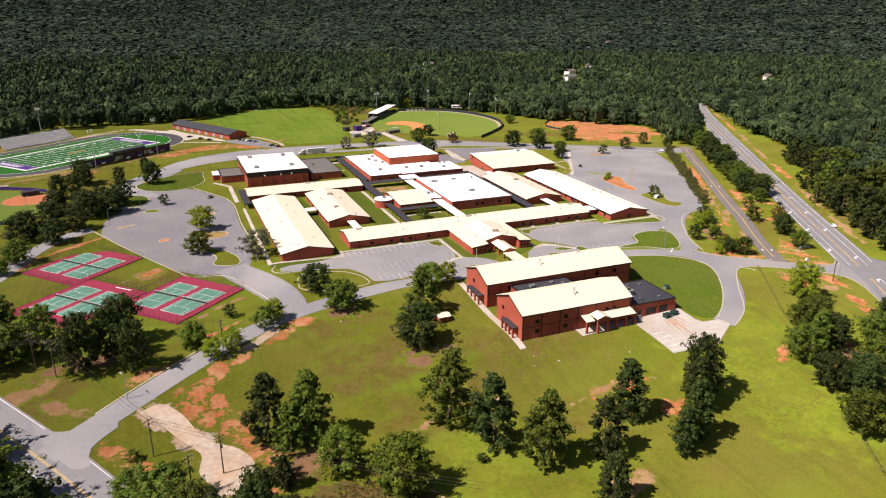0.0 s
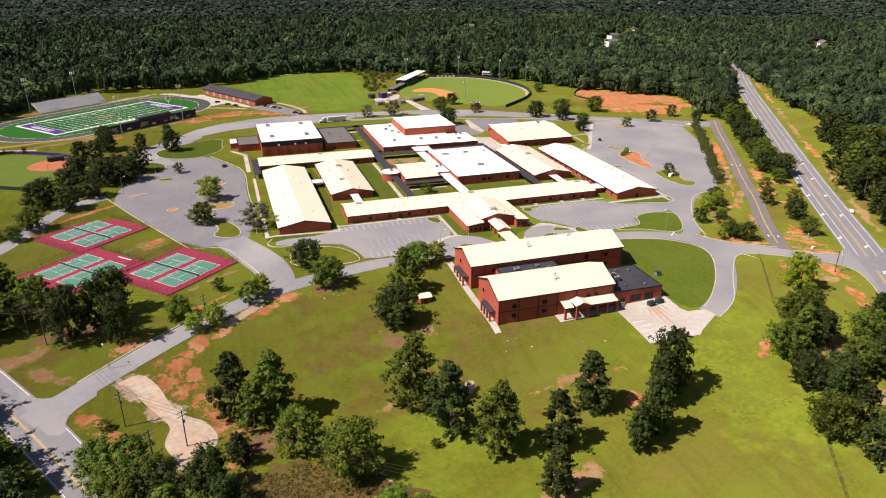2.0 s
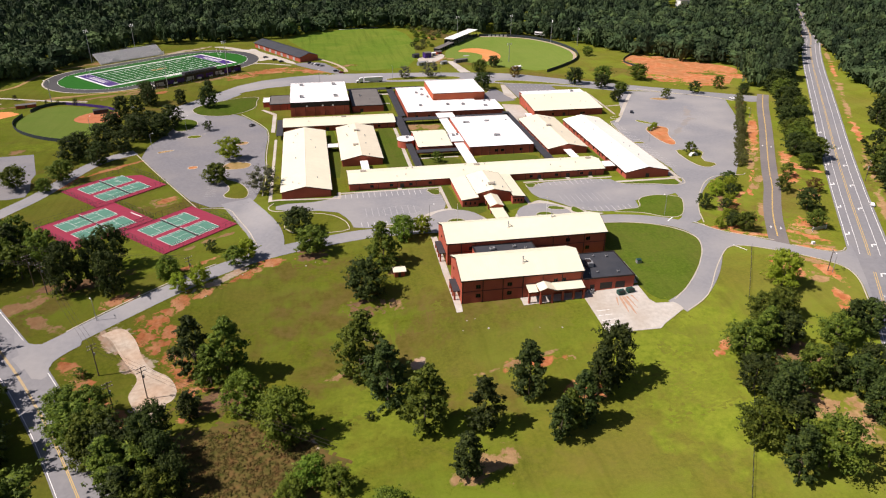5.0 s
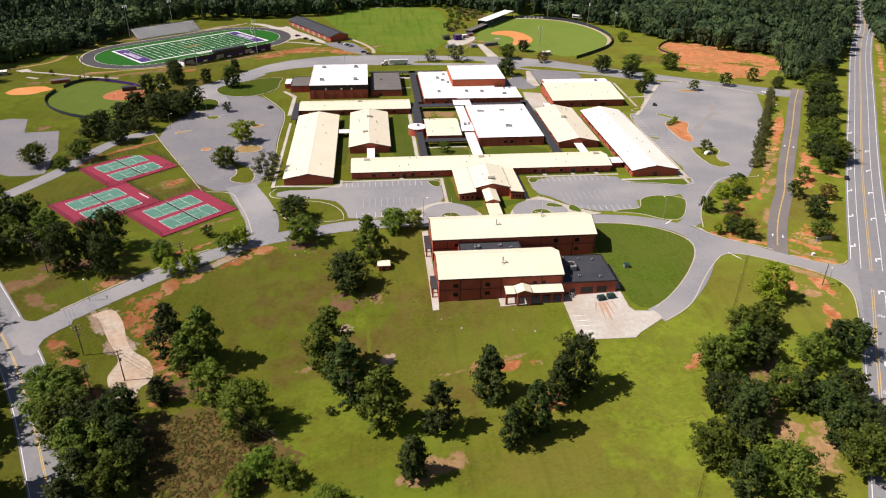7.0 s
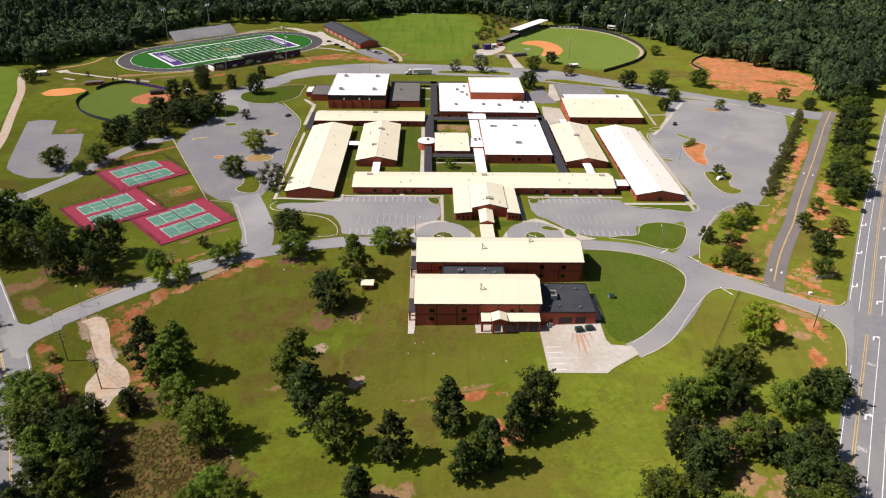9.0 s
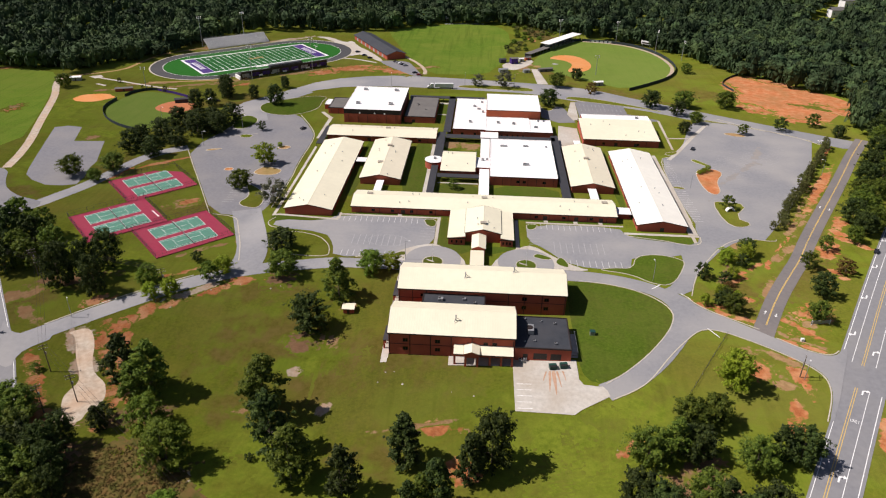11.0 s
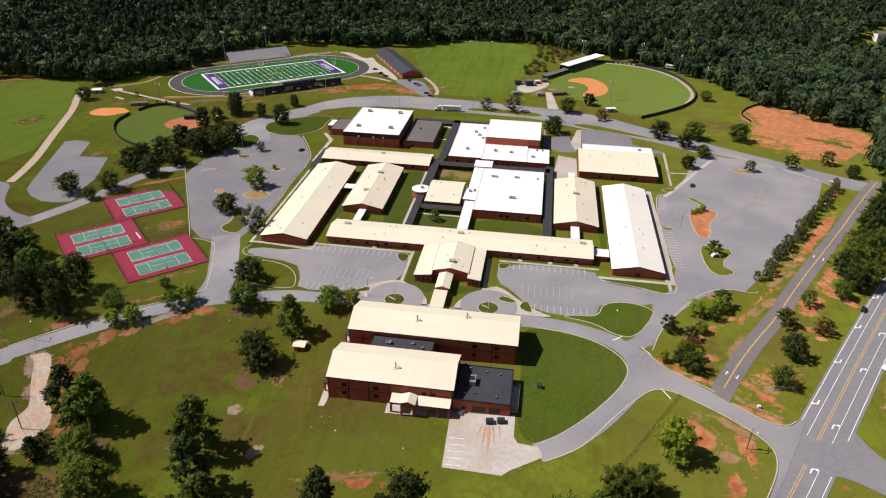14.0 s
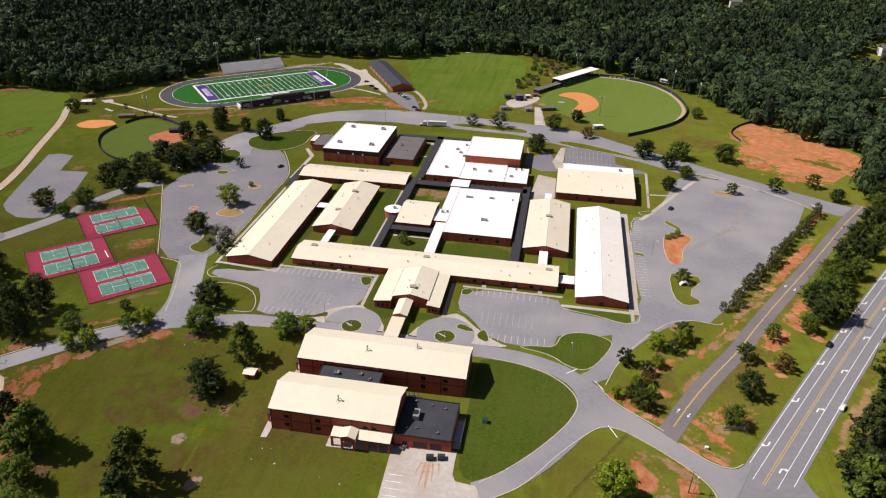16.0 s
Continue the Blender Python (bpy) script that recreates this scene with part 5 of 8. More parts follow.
def hvac(parent, x, y, z, w=2.0, d=1.6, h_=1.1):
    u = part("rooftop_unit", bevelled(0.06, (x - w / 2, x + w / 2, y - d / 2, y + d / 2, z + 0.15, z + h_)), STEEL, parent, "grey rooftop air unit")
    part("fan_grille", tubes(((x - w / 5, y, z + h_), (x - w / 5, y, z + h_ + 0.1), d * 0.3), sides=12), FASCIA, u)
    part("curb", boxes((x - w / 2 + 0.15, x + w / 2 - 0.15, y - d / 2 + 0.15, y + d / 2 - 0.15, z - 0.05, z + 0.2)), FASCIA, u)


def flat(name, x0, x1, y0, y1, base, top, roof, label, specs=None, brick=None, trim=None, band=0.0, parapet=0.35, units=(), joints=0, group=""):
    """A flat-roofed brick block with a low parapet and rooftop units."""
    brick = brick or BRICK
    ob = thing(name, (0, 0, 0), label, "building", group)
    openings_walls(ob, x0, x1, y0, y1, base, top - band, specs or {}, brick)
    part("roof", boxes((x0 + 0.3, x1 - 0.3, y0 + 0.3, y1 - 0.3, top - 0.3, top - 0.05)), roof, ob)
    if band:
        part("metal_band", boxes((x0 - 0.03, x1 + 0.03, y0 - 0.03, y0 + 0.3, top - band, top), (x0 - 0.03, x1 + 0.03, y1 - 0.3, y1 + 0.03, top - band, top),
                                 (x0 - 0.03, x0 + 0.3, y0 + 0.3, y1 - 0.3, top - band, top), (x1 - 0.3, x1 + 0.03, y0 + 0.3, y1 - 0.3, top - band, top)), FASCIA, ob, "dark metal wall band")
    trim = trim or FASCIA
    cap = roof if roof is WHITE_ROOF else trim
    part("coping", boxes((x0 - 0.06, x1 + 0.06, y0 - 0.06, y0 + 0.36, top, top + parapet * 0.5), (x0 - 0.06, x1 + 0.06, y1 - 0.36, y1 + 0.06, top, top + parapet * 0.5),
                         (x0 - 0.06, x0 + 0.36, y0 + 0.36, y1 - 0.36, top, top + parapet * 0.5), (x1 - 0.36, x1 + 0.06, y0 + 0.36, y1 - 0.36, top, top + parapet * 0.5)), cap, ob)
    part("fascia", boxes((x0 - 0.1, x1 + 0.1, y0 - 0.1, y0 - 0.065, top - 0.25, top + 0.1), (x0 - 0.1, x1 + 0.1, y1 + 0.065, y1 + 0.1, top - 0.25, top + 0.1),
                         (x0 - 0.1, x0 - 0.065, y0, y1, top - 0.25, top + 0.1), (x1 + 0.065, x1 + 0.1, y0, y1, top - 0.25, top + 0.1)), trim, ob)
    for k in range(joints):
        s = x0 + (x1 - x0) * (k + 0.5) / joints
        part("downpipe", boxes((s - 0.09, s + 0.09, y0 - 0.16, y0 - 0.01, base, top - band - 0.2)), FASCIA, ob)
    for ux, uy, *size in units:
        hvac(ob, ux, uy, top - 0.05, *size)
    return ob


def canopy(name, x0, x1, y0, y1, z, material, label, posts=6.0, t=0.3, base=0.0):
    """A flat covered walkway on slim posts."""
    ob = thing(name, (0, 0, 0), label, "canopy")
    part("roof", bevelled(0.05, (x0, x1, y0, y1, z - t, z)), material, ob)
    longx = (x1 - x0) > (y1 - y0)
    k = max(2, int((x1 - x0 if longx else y1 - y0) / posts) + 1)
    for i in range(k):
        f = i / (k - 1)
        for side in (0.12, 0.88):
            px, py = (mixf(x0 + 0.3, x1 - 0.3, f), mixf(y0, y1, side)) if longx else (mixf(x0, x1, side), mixf(y0 + 0.3, y1 - 0.3, f))
            part("post", boxes((px - 0.09, px + 0.09, py - 0.09, py + 0.09, base, z - t)), FASCIA, ob)
    return ob


SCHOOL = "school buildings"
# front two-storey blocks
two_w = lambda L, n, a, b: regular(L, n, 1.7, 0.5, 2.1, a, b) + regular(L, n, 1.7, 4.1, 5.7, a, b)
win_pairs = lambda cs, w=1.8, rows=((0.6, 2.3), (4.2, 5.9)): [(c - w / 2, c + w / 2, lo, hi) for c in cs for lo, hi in rows]
gable("gymnasium_block", 107, 151.8, 192, 211.6, -7, 6.6, 3.9, "x", CREAM_X, "two-storey red brick hall with a cream metal roof", {
    "s": (win_pairs((6.0, 17.5), rows=((-0.9, 0.7), (2.7, 4.3))) + win_pairs((34.6, 37.8), 1.6, ((2.6, 4.2),)), ()),
    "w": (win_pairs((5.0,), rows=((3.0, 4.6),)), [(9, 11.4, -2.0, 0.6), (4.5, 6.0, -2.0, 0.4)])}, group=SCHOOL, over=0.45)
gable("classroom_block", 107.2, 172.2, 220.4, 239.8, -5, 7.2, 3.6, "x", CREAM_X, "long two-storey red brick block with a cream metal roof", {
    "s": (win_pairs((9.5,), rows=((3.6, 5.2),)) + win_pairs((49, 57.5), rows=((-0.1, 1.6), (3.9, 5.6))), ()),
    "n": (win_pairs((8, 20, 32, 44, 56), rows=((0.9, 2.5), (4.1, 5.7))), ()),
    "w": (win_pairs((7.0,), rows=((3.6, 5.2),)), [(11, 13.4, -1.0, 1.6), (3.0, 4.6, -1.0, 1.4), (6.5, 8.2, -1.0, 1.4)])}, group=SCHOOL, over=0.45)
flat("link_block", 117, 141, 211.8, 220.2, -5, 5.4, BLACK_ROOF, "black flat-roofed brick link between two blocks", units=((124, 216), (133, 217, 1.2, 1.2, 0.8), (137, 215, 1.0, 1.0, 0.7)), group=SCHOOL)
flat("annex_block", 152, 171.8, 191.4, 211.0, -5, 3.2, BLACK_ROOF, "single-storey brick annex with a black flat roof", {
    "s": ((), [(2.8, 4.6, -1.7, 0.6), (6.6, 11.4, -1.7, 1.1), (12.6, 16.4, -1.7, 1.1)])}, units=((157.8, 201.5, 2.2, 4.2, 1.9), (156, 209, 0.8, 0.8, 0.7), (162, 208, 0.7, 0.7, 0.6), (167, 207, 0.8, 0.8, 0.7), (155.5, 195, 0.7, 0.7, 0.6), (159, 195.6, 0.7, 0.7, 0.6), (166.5, 194.5, 0.8, 0.8, 0.7)), group=SCHOOL)
for k in range(7):
    s = 107.3 + k * 7.35
    tagged(link("buttress", boxes((s - 0.12, s + 0.12, 191.84, 191.985, -6, 6.3)), FASCIA, bpy.data.objects["gymnasium_block"]))
for s in (107.5, 112.8, 118.2, 150, 156.2, 163, 171.8):
    link("buttress", boxes((s - 0.12, s + 0.12, 220.24, 220.385, -4, 6.9)), FASCIA, bpy.data.objects["classroom_block"])
for z in (1.75,):
    link("string_course", boxes((107, 151.8, 191.93, 191.995, z, z + 0.22)), DARKBAND, bpy.data.objects["gymnasium_block"])
    link("string_course", boxes((107.2, 172.2, 220.33, 220.395, z + 1.3, z + 1.52)), DARKBAND, bpy.data.objects["classroom_block"])

ob = thing("stair_cage", (0, 0, 0), "grey steel stair and railing beside the annex", "railing")
part("landing", boxes((171.95, 174.6, 196, 207, -1.2, -1.0)), CONCRETE, ob, "concrete landing")
part("step", boxes((171.95, 174.6, 194.8, 196, -1.5, -1.3), (171.95, 174.6, 193.6, 194.8, -1.8, -1.6)), CONCRETE, ob)
for k in range(9):
    y = 193.6 + k * 1.65
    part("post", tubes(((174.5, y, -2.4), (174.5, y, 0.5), 0.05), sides=6), STEEL, ob)
for z in (-0.4, 0.05, 0.5):
    part("rail", tubes(((174.5, 193.6, z), (174.5, 206.8, z), 0.04), ((171.95, 206.8, z), (174.5, 206.8, z), 0.04), sides=5), STEEL, ob)

# one-storey classroom wings
one = lambda L, n, a=None, b=None, w=1.6: regular(L, n, w, 0.9, 2.3, a, b)
doors = lambda *cs: [(c - 1.0, c + 1.0, 0.02, 2.25) for c in cs]
gable("front_wing", 74.4, 203.6, 299.2, 317.4, -0.3, 3.5, 1.9, "x", CREAM_X, "long single-storey red brick wing with a cream metal roof",
      {"s": (one(129, 4, 6, 44, 1.7) + one(129, 3, 84, 124, 1.7), doors(25.5, 95, 110, 122)), "n": (one(129, 12), ())}, group=SCHOOL, spouts=14,
      vents=((82, 0.62), (139.5, 0.62), (199, 0.62)))
gable("east_wing", 212.4, 235.3, 291.8, 387, -0.3, 3.3, 2.3, "y", PALE_Y, "long red brick wing with a pale metal roof", {"w": (one(95, 14), doors(20, 60)), "e": (one(95, 14), ()), "s": ((), doors(11.6))}, group=SCHOOL, spouts=9)
gable("west_wing", 42.6, 65.4, 294, 388.4, -0.3, 3.3, 2.3, "y", CREAM_Y, "long red brick wing with a cream metal roof", {"e": (one(94, 14), doors(40)), "w": (one(94, 14), ())}, group=SCHOOL, spouts=9)
gable("inner_west_wing", 72.9, 94.0, 333.8, 392, -0.3, 3.4, 2.3, "y", TAN_Y, "red brick wing with a weathered tan metal roof", {"e": (one(58, 8), doors(30)), "w": (one(58, 8), ()), "s": ((), doors(10.5))}, group=SCHOOL, spouts=5, vents=((352, 0.4), (377, 0.5)))
gable("inner_east_wing", 185.4, 207.4, 333.4, 392, -0.3, 3.4, 2.3, "y", TAN_Y, "red brick wing with a weathered tan metal roof", {"e": (one(58, 8), ()), "w": (one(58, 8), doors(20)), "s": ((), doors(11))}, group=SCHOOL, spouts=5, vents=((368, 0.5),))
gable("rear_wing", 41.6, 108.6, 398.4, 416.6, -0.3, 3.4, 1.6, "x", TAN_X, "long red brick wing with a tan metal roof", {"s": (one(67, 4), doors(12, 26, 50))}, group=SCHOOL, spouts=7, vents=((78, 0.62),))
gable("career_block", 199.4, 245.4, 405.4, 439.5, -0.3, 4.2, 2.4, "x", CREAM_X, "broad red brick block with a cream metal roof", {"s": (one(46, 2), doors(20, 32)), "w": ((), doors(17))}, group=SCHOOL, ridge_at=0.93, spouts=3)
flat("career_annex", 202, 246, 439.9, 449.5, -0.3, 5.6, WHITE_ROOF, "white flat-roofed rear strip of a brick block", units=((238, 444),), group=SCHOOL)
flat("media_centre", 142.2, 178.4, 339, 397, -0.3, 5.0, WHITE_ROOF, "red brick block with a large white flat roof", {"s": ([(14.2, 16.0, 1.6, 3.1), (17.6, 19.4, 1.6, 3.1), (28.2, 30.0, 1.6, 3.1)], ())},
     units=((162, 357, 3.4, 1.6), (150, 385, 4, 1.4, 0.8), (163, 386, 3, 1.2, 0.8), (175, 386, 1, 1, 0.7)), joints=8, group=SCHOOL)
gable("library_pavilion", 115.2, 133.8, 347, 375.4, -0.3, 4.0, 1.5, "x", CREAM_X, "small brick pavilion with a cream metal roof", {}, group=SCHOOL, ridge_at=0.75)
flat("link_pavilion", 134.2, 142.0, 353, 368, -0.3, 4.0, WHITE_ROOF, "small white-roofed brick link", units=((138, 364, 1.6, 1.4), (140.5, 365, 1.2, 1.2)), group=SCHOOL)
ob = thing("round_pavilion", (110.5, 362, 0), "round red brick drum with a white flat roof", "building", SCHOOL)
part("wall", tubes(((0, 0, -0.3), (0, 0, 4.2), 5.0), sides=32), BRICK, ob)
part("roof", tubes(((0, 0, 4.2), (0, 0, 4.45), 5.3), sides=32), WHITE_ROOF, ob)
part("fascia", tubes(((0, 0, 3.95), (0, 0, 4.19), 5.2), sides=32), FASCIA, ob)
hvac(ob, 0.5, 0.5, 4.45, 1.6, 1.4)
flat("main_gym", 45.6, 83, 432.4, 485, -0.3, 9.0, WHITE_ROOF, "tall brick gymnasium with a white roof and dark wall band", {}, band=3.0, joints=6, group=SCHOOL,
     units=((53, 445, 2.6, 2.6, 1.3), (75, 445, 2.6, 2.6, 1.3), (53, 477, 2.6, 2.6, 1.3), (75, 477, 2.6, 2.6, 1.3)))
for x in (56, 66, 72.5):
    link("wall_light", tubes(((x, 432.3, 6.6), (x, 432.0, 6.6), 0.55), sides=12), WHITE, bpy.data.objects["main_gym"])
flat("gym_east_annex", 85.2, 105.4, 436, 480, -0.3, 4.2, GREY_ROOF, "brick annex with a grey gravel roof", {"s": ((), doors(6))}, units=((92, 462, 1, 2.2, 0.8), (98, 452, 0.8, 0.8, 0.5)), group=SCHOOL)
flat("gym_west_annex", 31.6, 45.3, 449, 472, -0.3, 4.2, GREY_ROOF, "brick annex with a grey roof", {}, joints=3, group=SCHOOL)
flat("ticket_annex", 27.2, 31.3, 458, 470, -0.3, 3.4, WHITE_ROOF, "small white-roofed brick lobby", {}, group=SCHOOL)
flat("cafeteria_west", 118.4, 139, 414, 478, -0.3, 4.6, WHITE_ROOF, "brick block with a white flat roof", {"s": (one(20, 2), ())}, units=((129, 428, 2, 1.8), (131, 461, 2, 1.6), (134, 455, 2.4, 1.2), (137, 449, 1.6, 1.6), (136, 470, 1.6, 1.6)), joints=2, group=SCHOOL)
flat("cafeteria", 139.2, 167, 412.6, 439.6, -0.3, 4.6, WHITE_ROOF, "brick block with a white flat roof", {"s": (one(27, 7, w=1.0), ())}, units=((147, 428, 2, 1.8), (157, 427, 2, 1.8)), group=SCHOOL)
flat("cafeteria_east", 167.2, 181, 413, 437, -0.3, 4.4, WHITE_ROOF, "brick block with a white flat roof", {}, units=((173, 434, 1.2, 1.2), (176.5, 434.5, 1.2, 1.2), (171, 422, 2.4, 1.4)), group=SCHOOL)
flat("theatre", 139.2, 174.6, 440, 476.5, -0.3, 9.2, WHITE_ROOF, "tall orange brick theatre with a white flat roof", {}, brick=BRICKLIGHT, group=SCHOOL)

# entrance with its portico
gable("entrance_hall", 131.6, 147.2, 274, 298.6, -0.3, 4.6, 1.9, "y", CREAM_Y, "gabled brick entrance hall with a cream metal roof", {"s": ((), doors(7.8))}, group=SCHOOL, vents=((280, 0.5),))
for nm, x0, x1, zl, zr in (("entrance_west_bay", 123.8, 131.3, 3.5, 4.5), ("entrance_east_bay", 147.5, 153.0, 4.3, 3.5)):
    ob = thing(nm, (0, 0, 0), "brick side bay of the entrance with a sloping cream roof", "building", SCHOOL)
    openings_walls(ob, x0, x1, 270.5, 298, -0.3, 3.4, {"s": (one(x1 - x0, 3, 0.5, x1 - x0 - 0.5, 0.8), ())}, BRICK)
    bm = bmesh.new()
    prism(bm, [(x0 - 0.5, zl), (x1 + 0.1, zr), (x1 + 0.1, zr + 0.2), (x0 - 0.5, zl + 0.2)] if zl < zr else [(x0 - 0.1, zl), (x1 + 0.5, zr), (x1 + 0.5, zr + 0.2), (x0 - 0.1, zl + 0.2)], 270, 298.4, "y")
    part("roof", bm, CREAM_Y, ob)
    part("fascia", boxes((x0 - 0.5, x1 + 0.5, 269.85, 269.98, 3.3, 3.75)), FASCIA, ob)
    bm = bmesh.new()
    prism(bm, [(x0, 3.4), (x1, 3.4), (x1, zr), (x0, zl)], 270.6, 270.85, "y")
    part("gable_wall", bm, BRICK, ob)
ob = thing("entrance_portico", (0, 0, 0), "gabled cream-roofed drop-off portico on brick piers", "portico")
bm = bmesh.new()
prism(bm, [(134.4, 3.5), (137.6, 4.6), (140.9, 3.5), (140.9, 3.7), (137.6, 4.8), (134.4, 3.7)], 261, 273.9, "y")
part("roof", bm, CREAM_Y, ob)
bm = bmesh.new()
prism(bm, [(134.7, 3.0), (140.6, 3.0), (140.6, 3.5), (137.6, 4.5), (134.7, 3.5)], 261.3, 261.55, "y")
part("gable_wall", bm, BRICK, ob)
for px in (135.1, 140.2):
    for py in (261.7, 266.5, 271.0):
        part("pier", bevelled(0.03, (px - 0.35, px + 0.35, py - 0.35, py + 0.35, 0, 3.3)), BRICK, ob)
canopy("entrance_walk_canopy", 134.2, 140.2, 240.2, 260.9, 2.9, TAN_Y, "flat tan covered walk between entrance and front block", 5)

# porch on the gymnasium's south front
ob = thing("porch", (0, 0, 0), "red brick porch with cream roofs along the south front", "porch")
for x0, x1 in ((130.4, 133.9), (139.7, 151.4)):
    bm = bmesh.new()
    prism(bm, [(187.6, 1.75), (191.9, 2.75), (191.9, 2.95), (187.6, 1.95)], x0, x1, "x")
    part("roof", bm, CREAM_X, ob)
    part("beam", boxes((x0, x1, 187.7, 188.1, 1.1, 1.78)), BRICK, ob)
    part("fascia", boxes((x0, x1, 187.5, 187.62, 1.6, 1.92)), FASCIA, ob)
bm = bmesh.new()
prism(bm, [(134.0, 2.75), (136.8, 3.75), (139.6, 2.75), (139.6, 2.95), (136.8, 3.95), (134.0, 2.95)], 186.4, 191.95, "y")
part("roof", bm, CREAM_Y, ob)
bm = bmesh.new()
prism(bm, [(134.3, 1.3), (139.3, 1.3), (139.3, 2.8), (136.8, 3.7), (134.3, 2.8)], 186.6, 186.95, "y")
part("gable_wall", bm, BRICK, ob)
for px in (130.8, 134.7, 138.9, 143.2, 147.2, 151.0):
    y = 186.95 if px in (134.7, 138.9) else 187.95
    part("pier", bevelled(0.03, (px - 0.38, px + 0.38, y - 0.35, y + 0.35, -5, 1.6)), BRICK, ob)

# west-end door canopies of the two front blocks
for nm, y0, y1, z in (("door_canopy", 194.5, 203.5, 0.9), ("door_canopy", 223, 234, 1.7)):
    ob = thing(nm, (0, 0, 0), "dark flat canopy on brick piers over side doors", "canopy")
    part("roof", boxes((104.6, 106.98, y0, y1, z, z + 0.35)), CANOPY, ob)
    for k in range(4):
        y = mixf(y0 + 0.4, y1 - 0.4, k / 3)
        part("pier", boxes((104.7, 105.3, y - 0.3, y + 0.3, -6, z)), BRICK, ob)

# covered walkways
DW = "dark flat-roofed covered walkway on posts"
canopy("covered_walk", 109.4, 113.2, 318.2, 357, 3.0, CANOPY, DW)
canopy("covered_walk", 109.4, 114.4, 367.4, 412, 3.0, CANOPY, DW)
canopy("covered_walk", 114.6, 182, 402, 408.5, 3.0, CANOPY, DW)
canopy("covered_walk", 179.4, 184, 318.2, 412, 3.0, CANOPY, DW)
canopy("covered_walk", 113.6, 141.8, 340.6, 345.6, 3.0, CANOPY, DW)
canopy("covered_walk", 112.4, 117, 412.4, 488, 3.0, CANOPY, DW)
canopy("covered_walk", 84, 138, 482.5, 488, 3.0, CANOPY, DW)
canopy("covered_walk", 37.6, 41.4, 384, 416, 3.0, CANOPY, DW)
WW = "white flat-roofed covered walkway on posts"
canopy("covered_walk", 136.4, 141.8, 318.2, 401.6, 3.3, WHITE_ROOF, WW)
canopy("covered_walk", 136, 147, 401.9, 412.2, 3.9, WHITE_ROOF, WW)
canopy("covered_walk", 204.4, 211.6, 303.5, 311, 3.0, WHITE_ROOF, WW)
canopy("covered_walk", 193.6, 198, 318.2, 332.8, 3.0, WHITE_ROOF, WW)
canopy("covered_walk", 82, 86, 318.2, 333, 3.0, WHITE_ROOF, WW)
canopy("covered_walk", 66.2, 72.2, 358, 364, 3.0, WHITE_ROOF, WW)
canopy("covered_walk", 193, 197, 393, 405, 3.0, WHITE_ROOF, WW)
flat("link_corridor", 205, 211.4, 304.5, 310, -0.3, 2.6, WHITE_ROOF, "low brick corridor between wings", {}, group=SCHOOL)
ob = thing("garden_shed", (87.9, 217.7, land(87.9, 217.7) - 0.1), "small brick shed with a cream roof on the lawn", "shed")
part("wall", boxes((-2.0, 2.0, -1.6, 1.6, 0, 2.4)), BRICK, ob)
bm = bmesh.new()
prism(bm, [(-2.2, 2.3), (0, 2.9), (2.2, 2.3), (2.2, 2.45), (0, 3.05), (-2.2, 2.45)], -2.5, 2.5, "x")
part("roof", bm, CREAM_X, ob)
part("door", boxes((-0.5, 0.5, -1.68, -1.61, 0, 2.0)), DOOR, ob)


# ---- sports grounds ----


def local_frame(cx, cy, turn):
    return pose(cx, cy, 0, 0, 0, turn)


def place(bm, cx, cy, turn):
    bm.transform(local_frame(cx, cy, turn))
    return bm


def rect_lines(rows, lift):
    return boxes(*[(x0, x1, y0, y1, lift - 0.012, lift) for x0, x1, y0, y1 in rows])


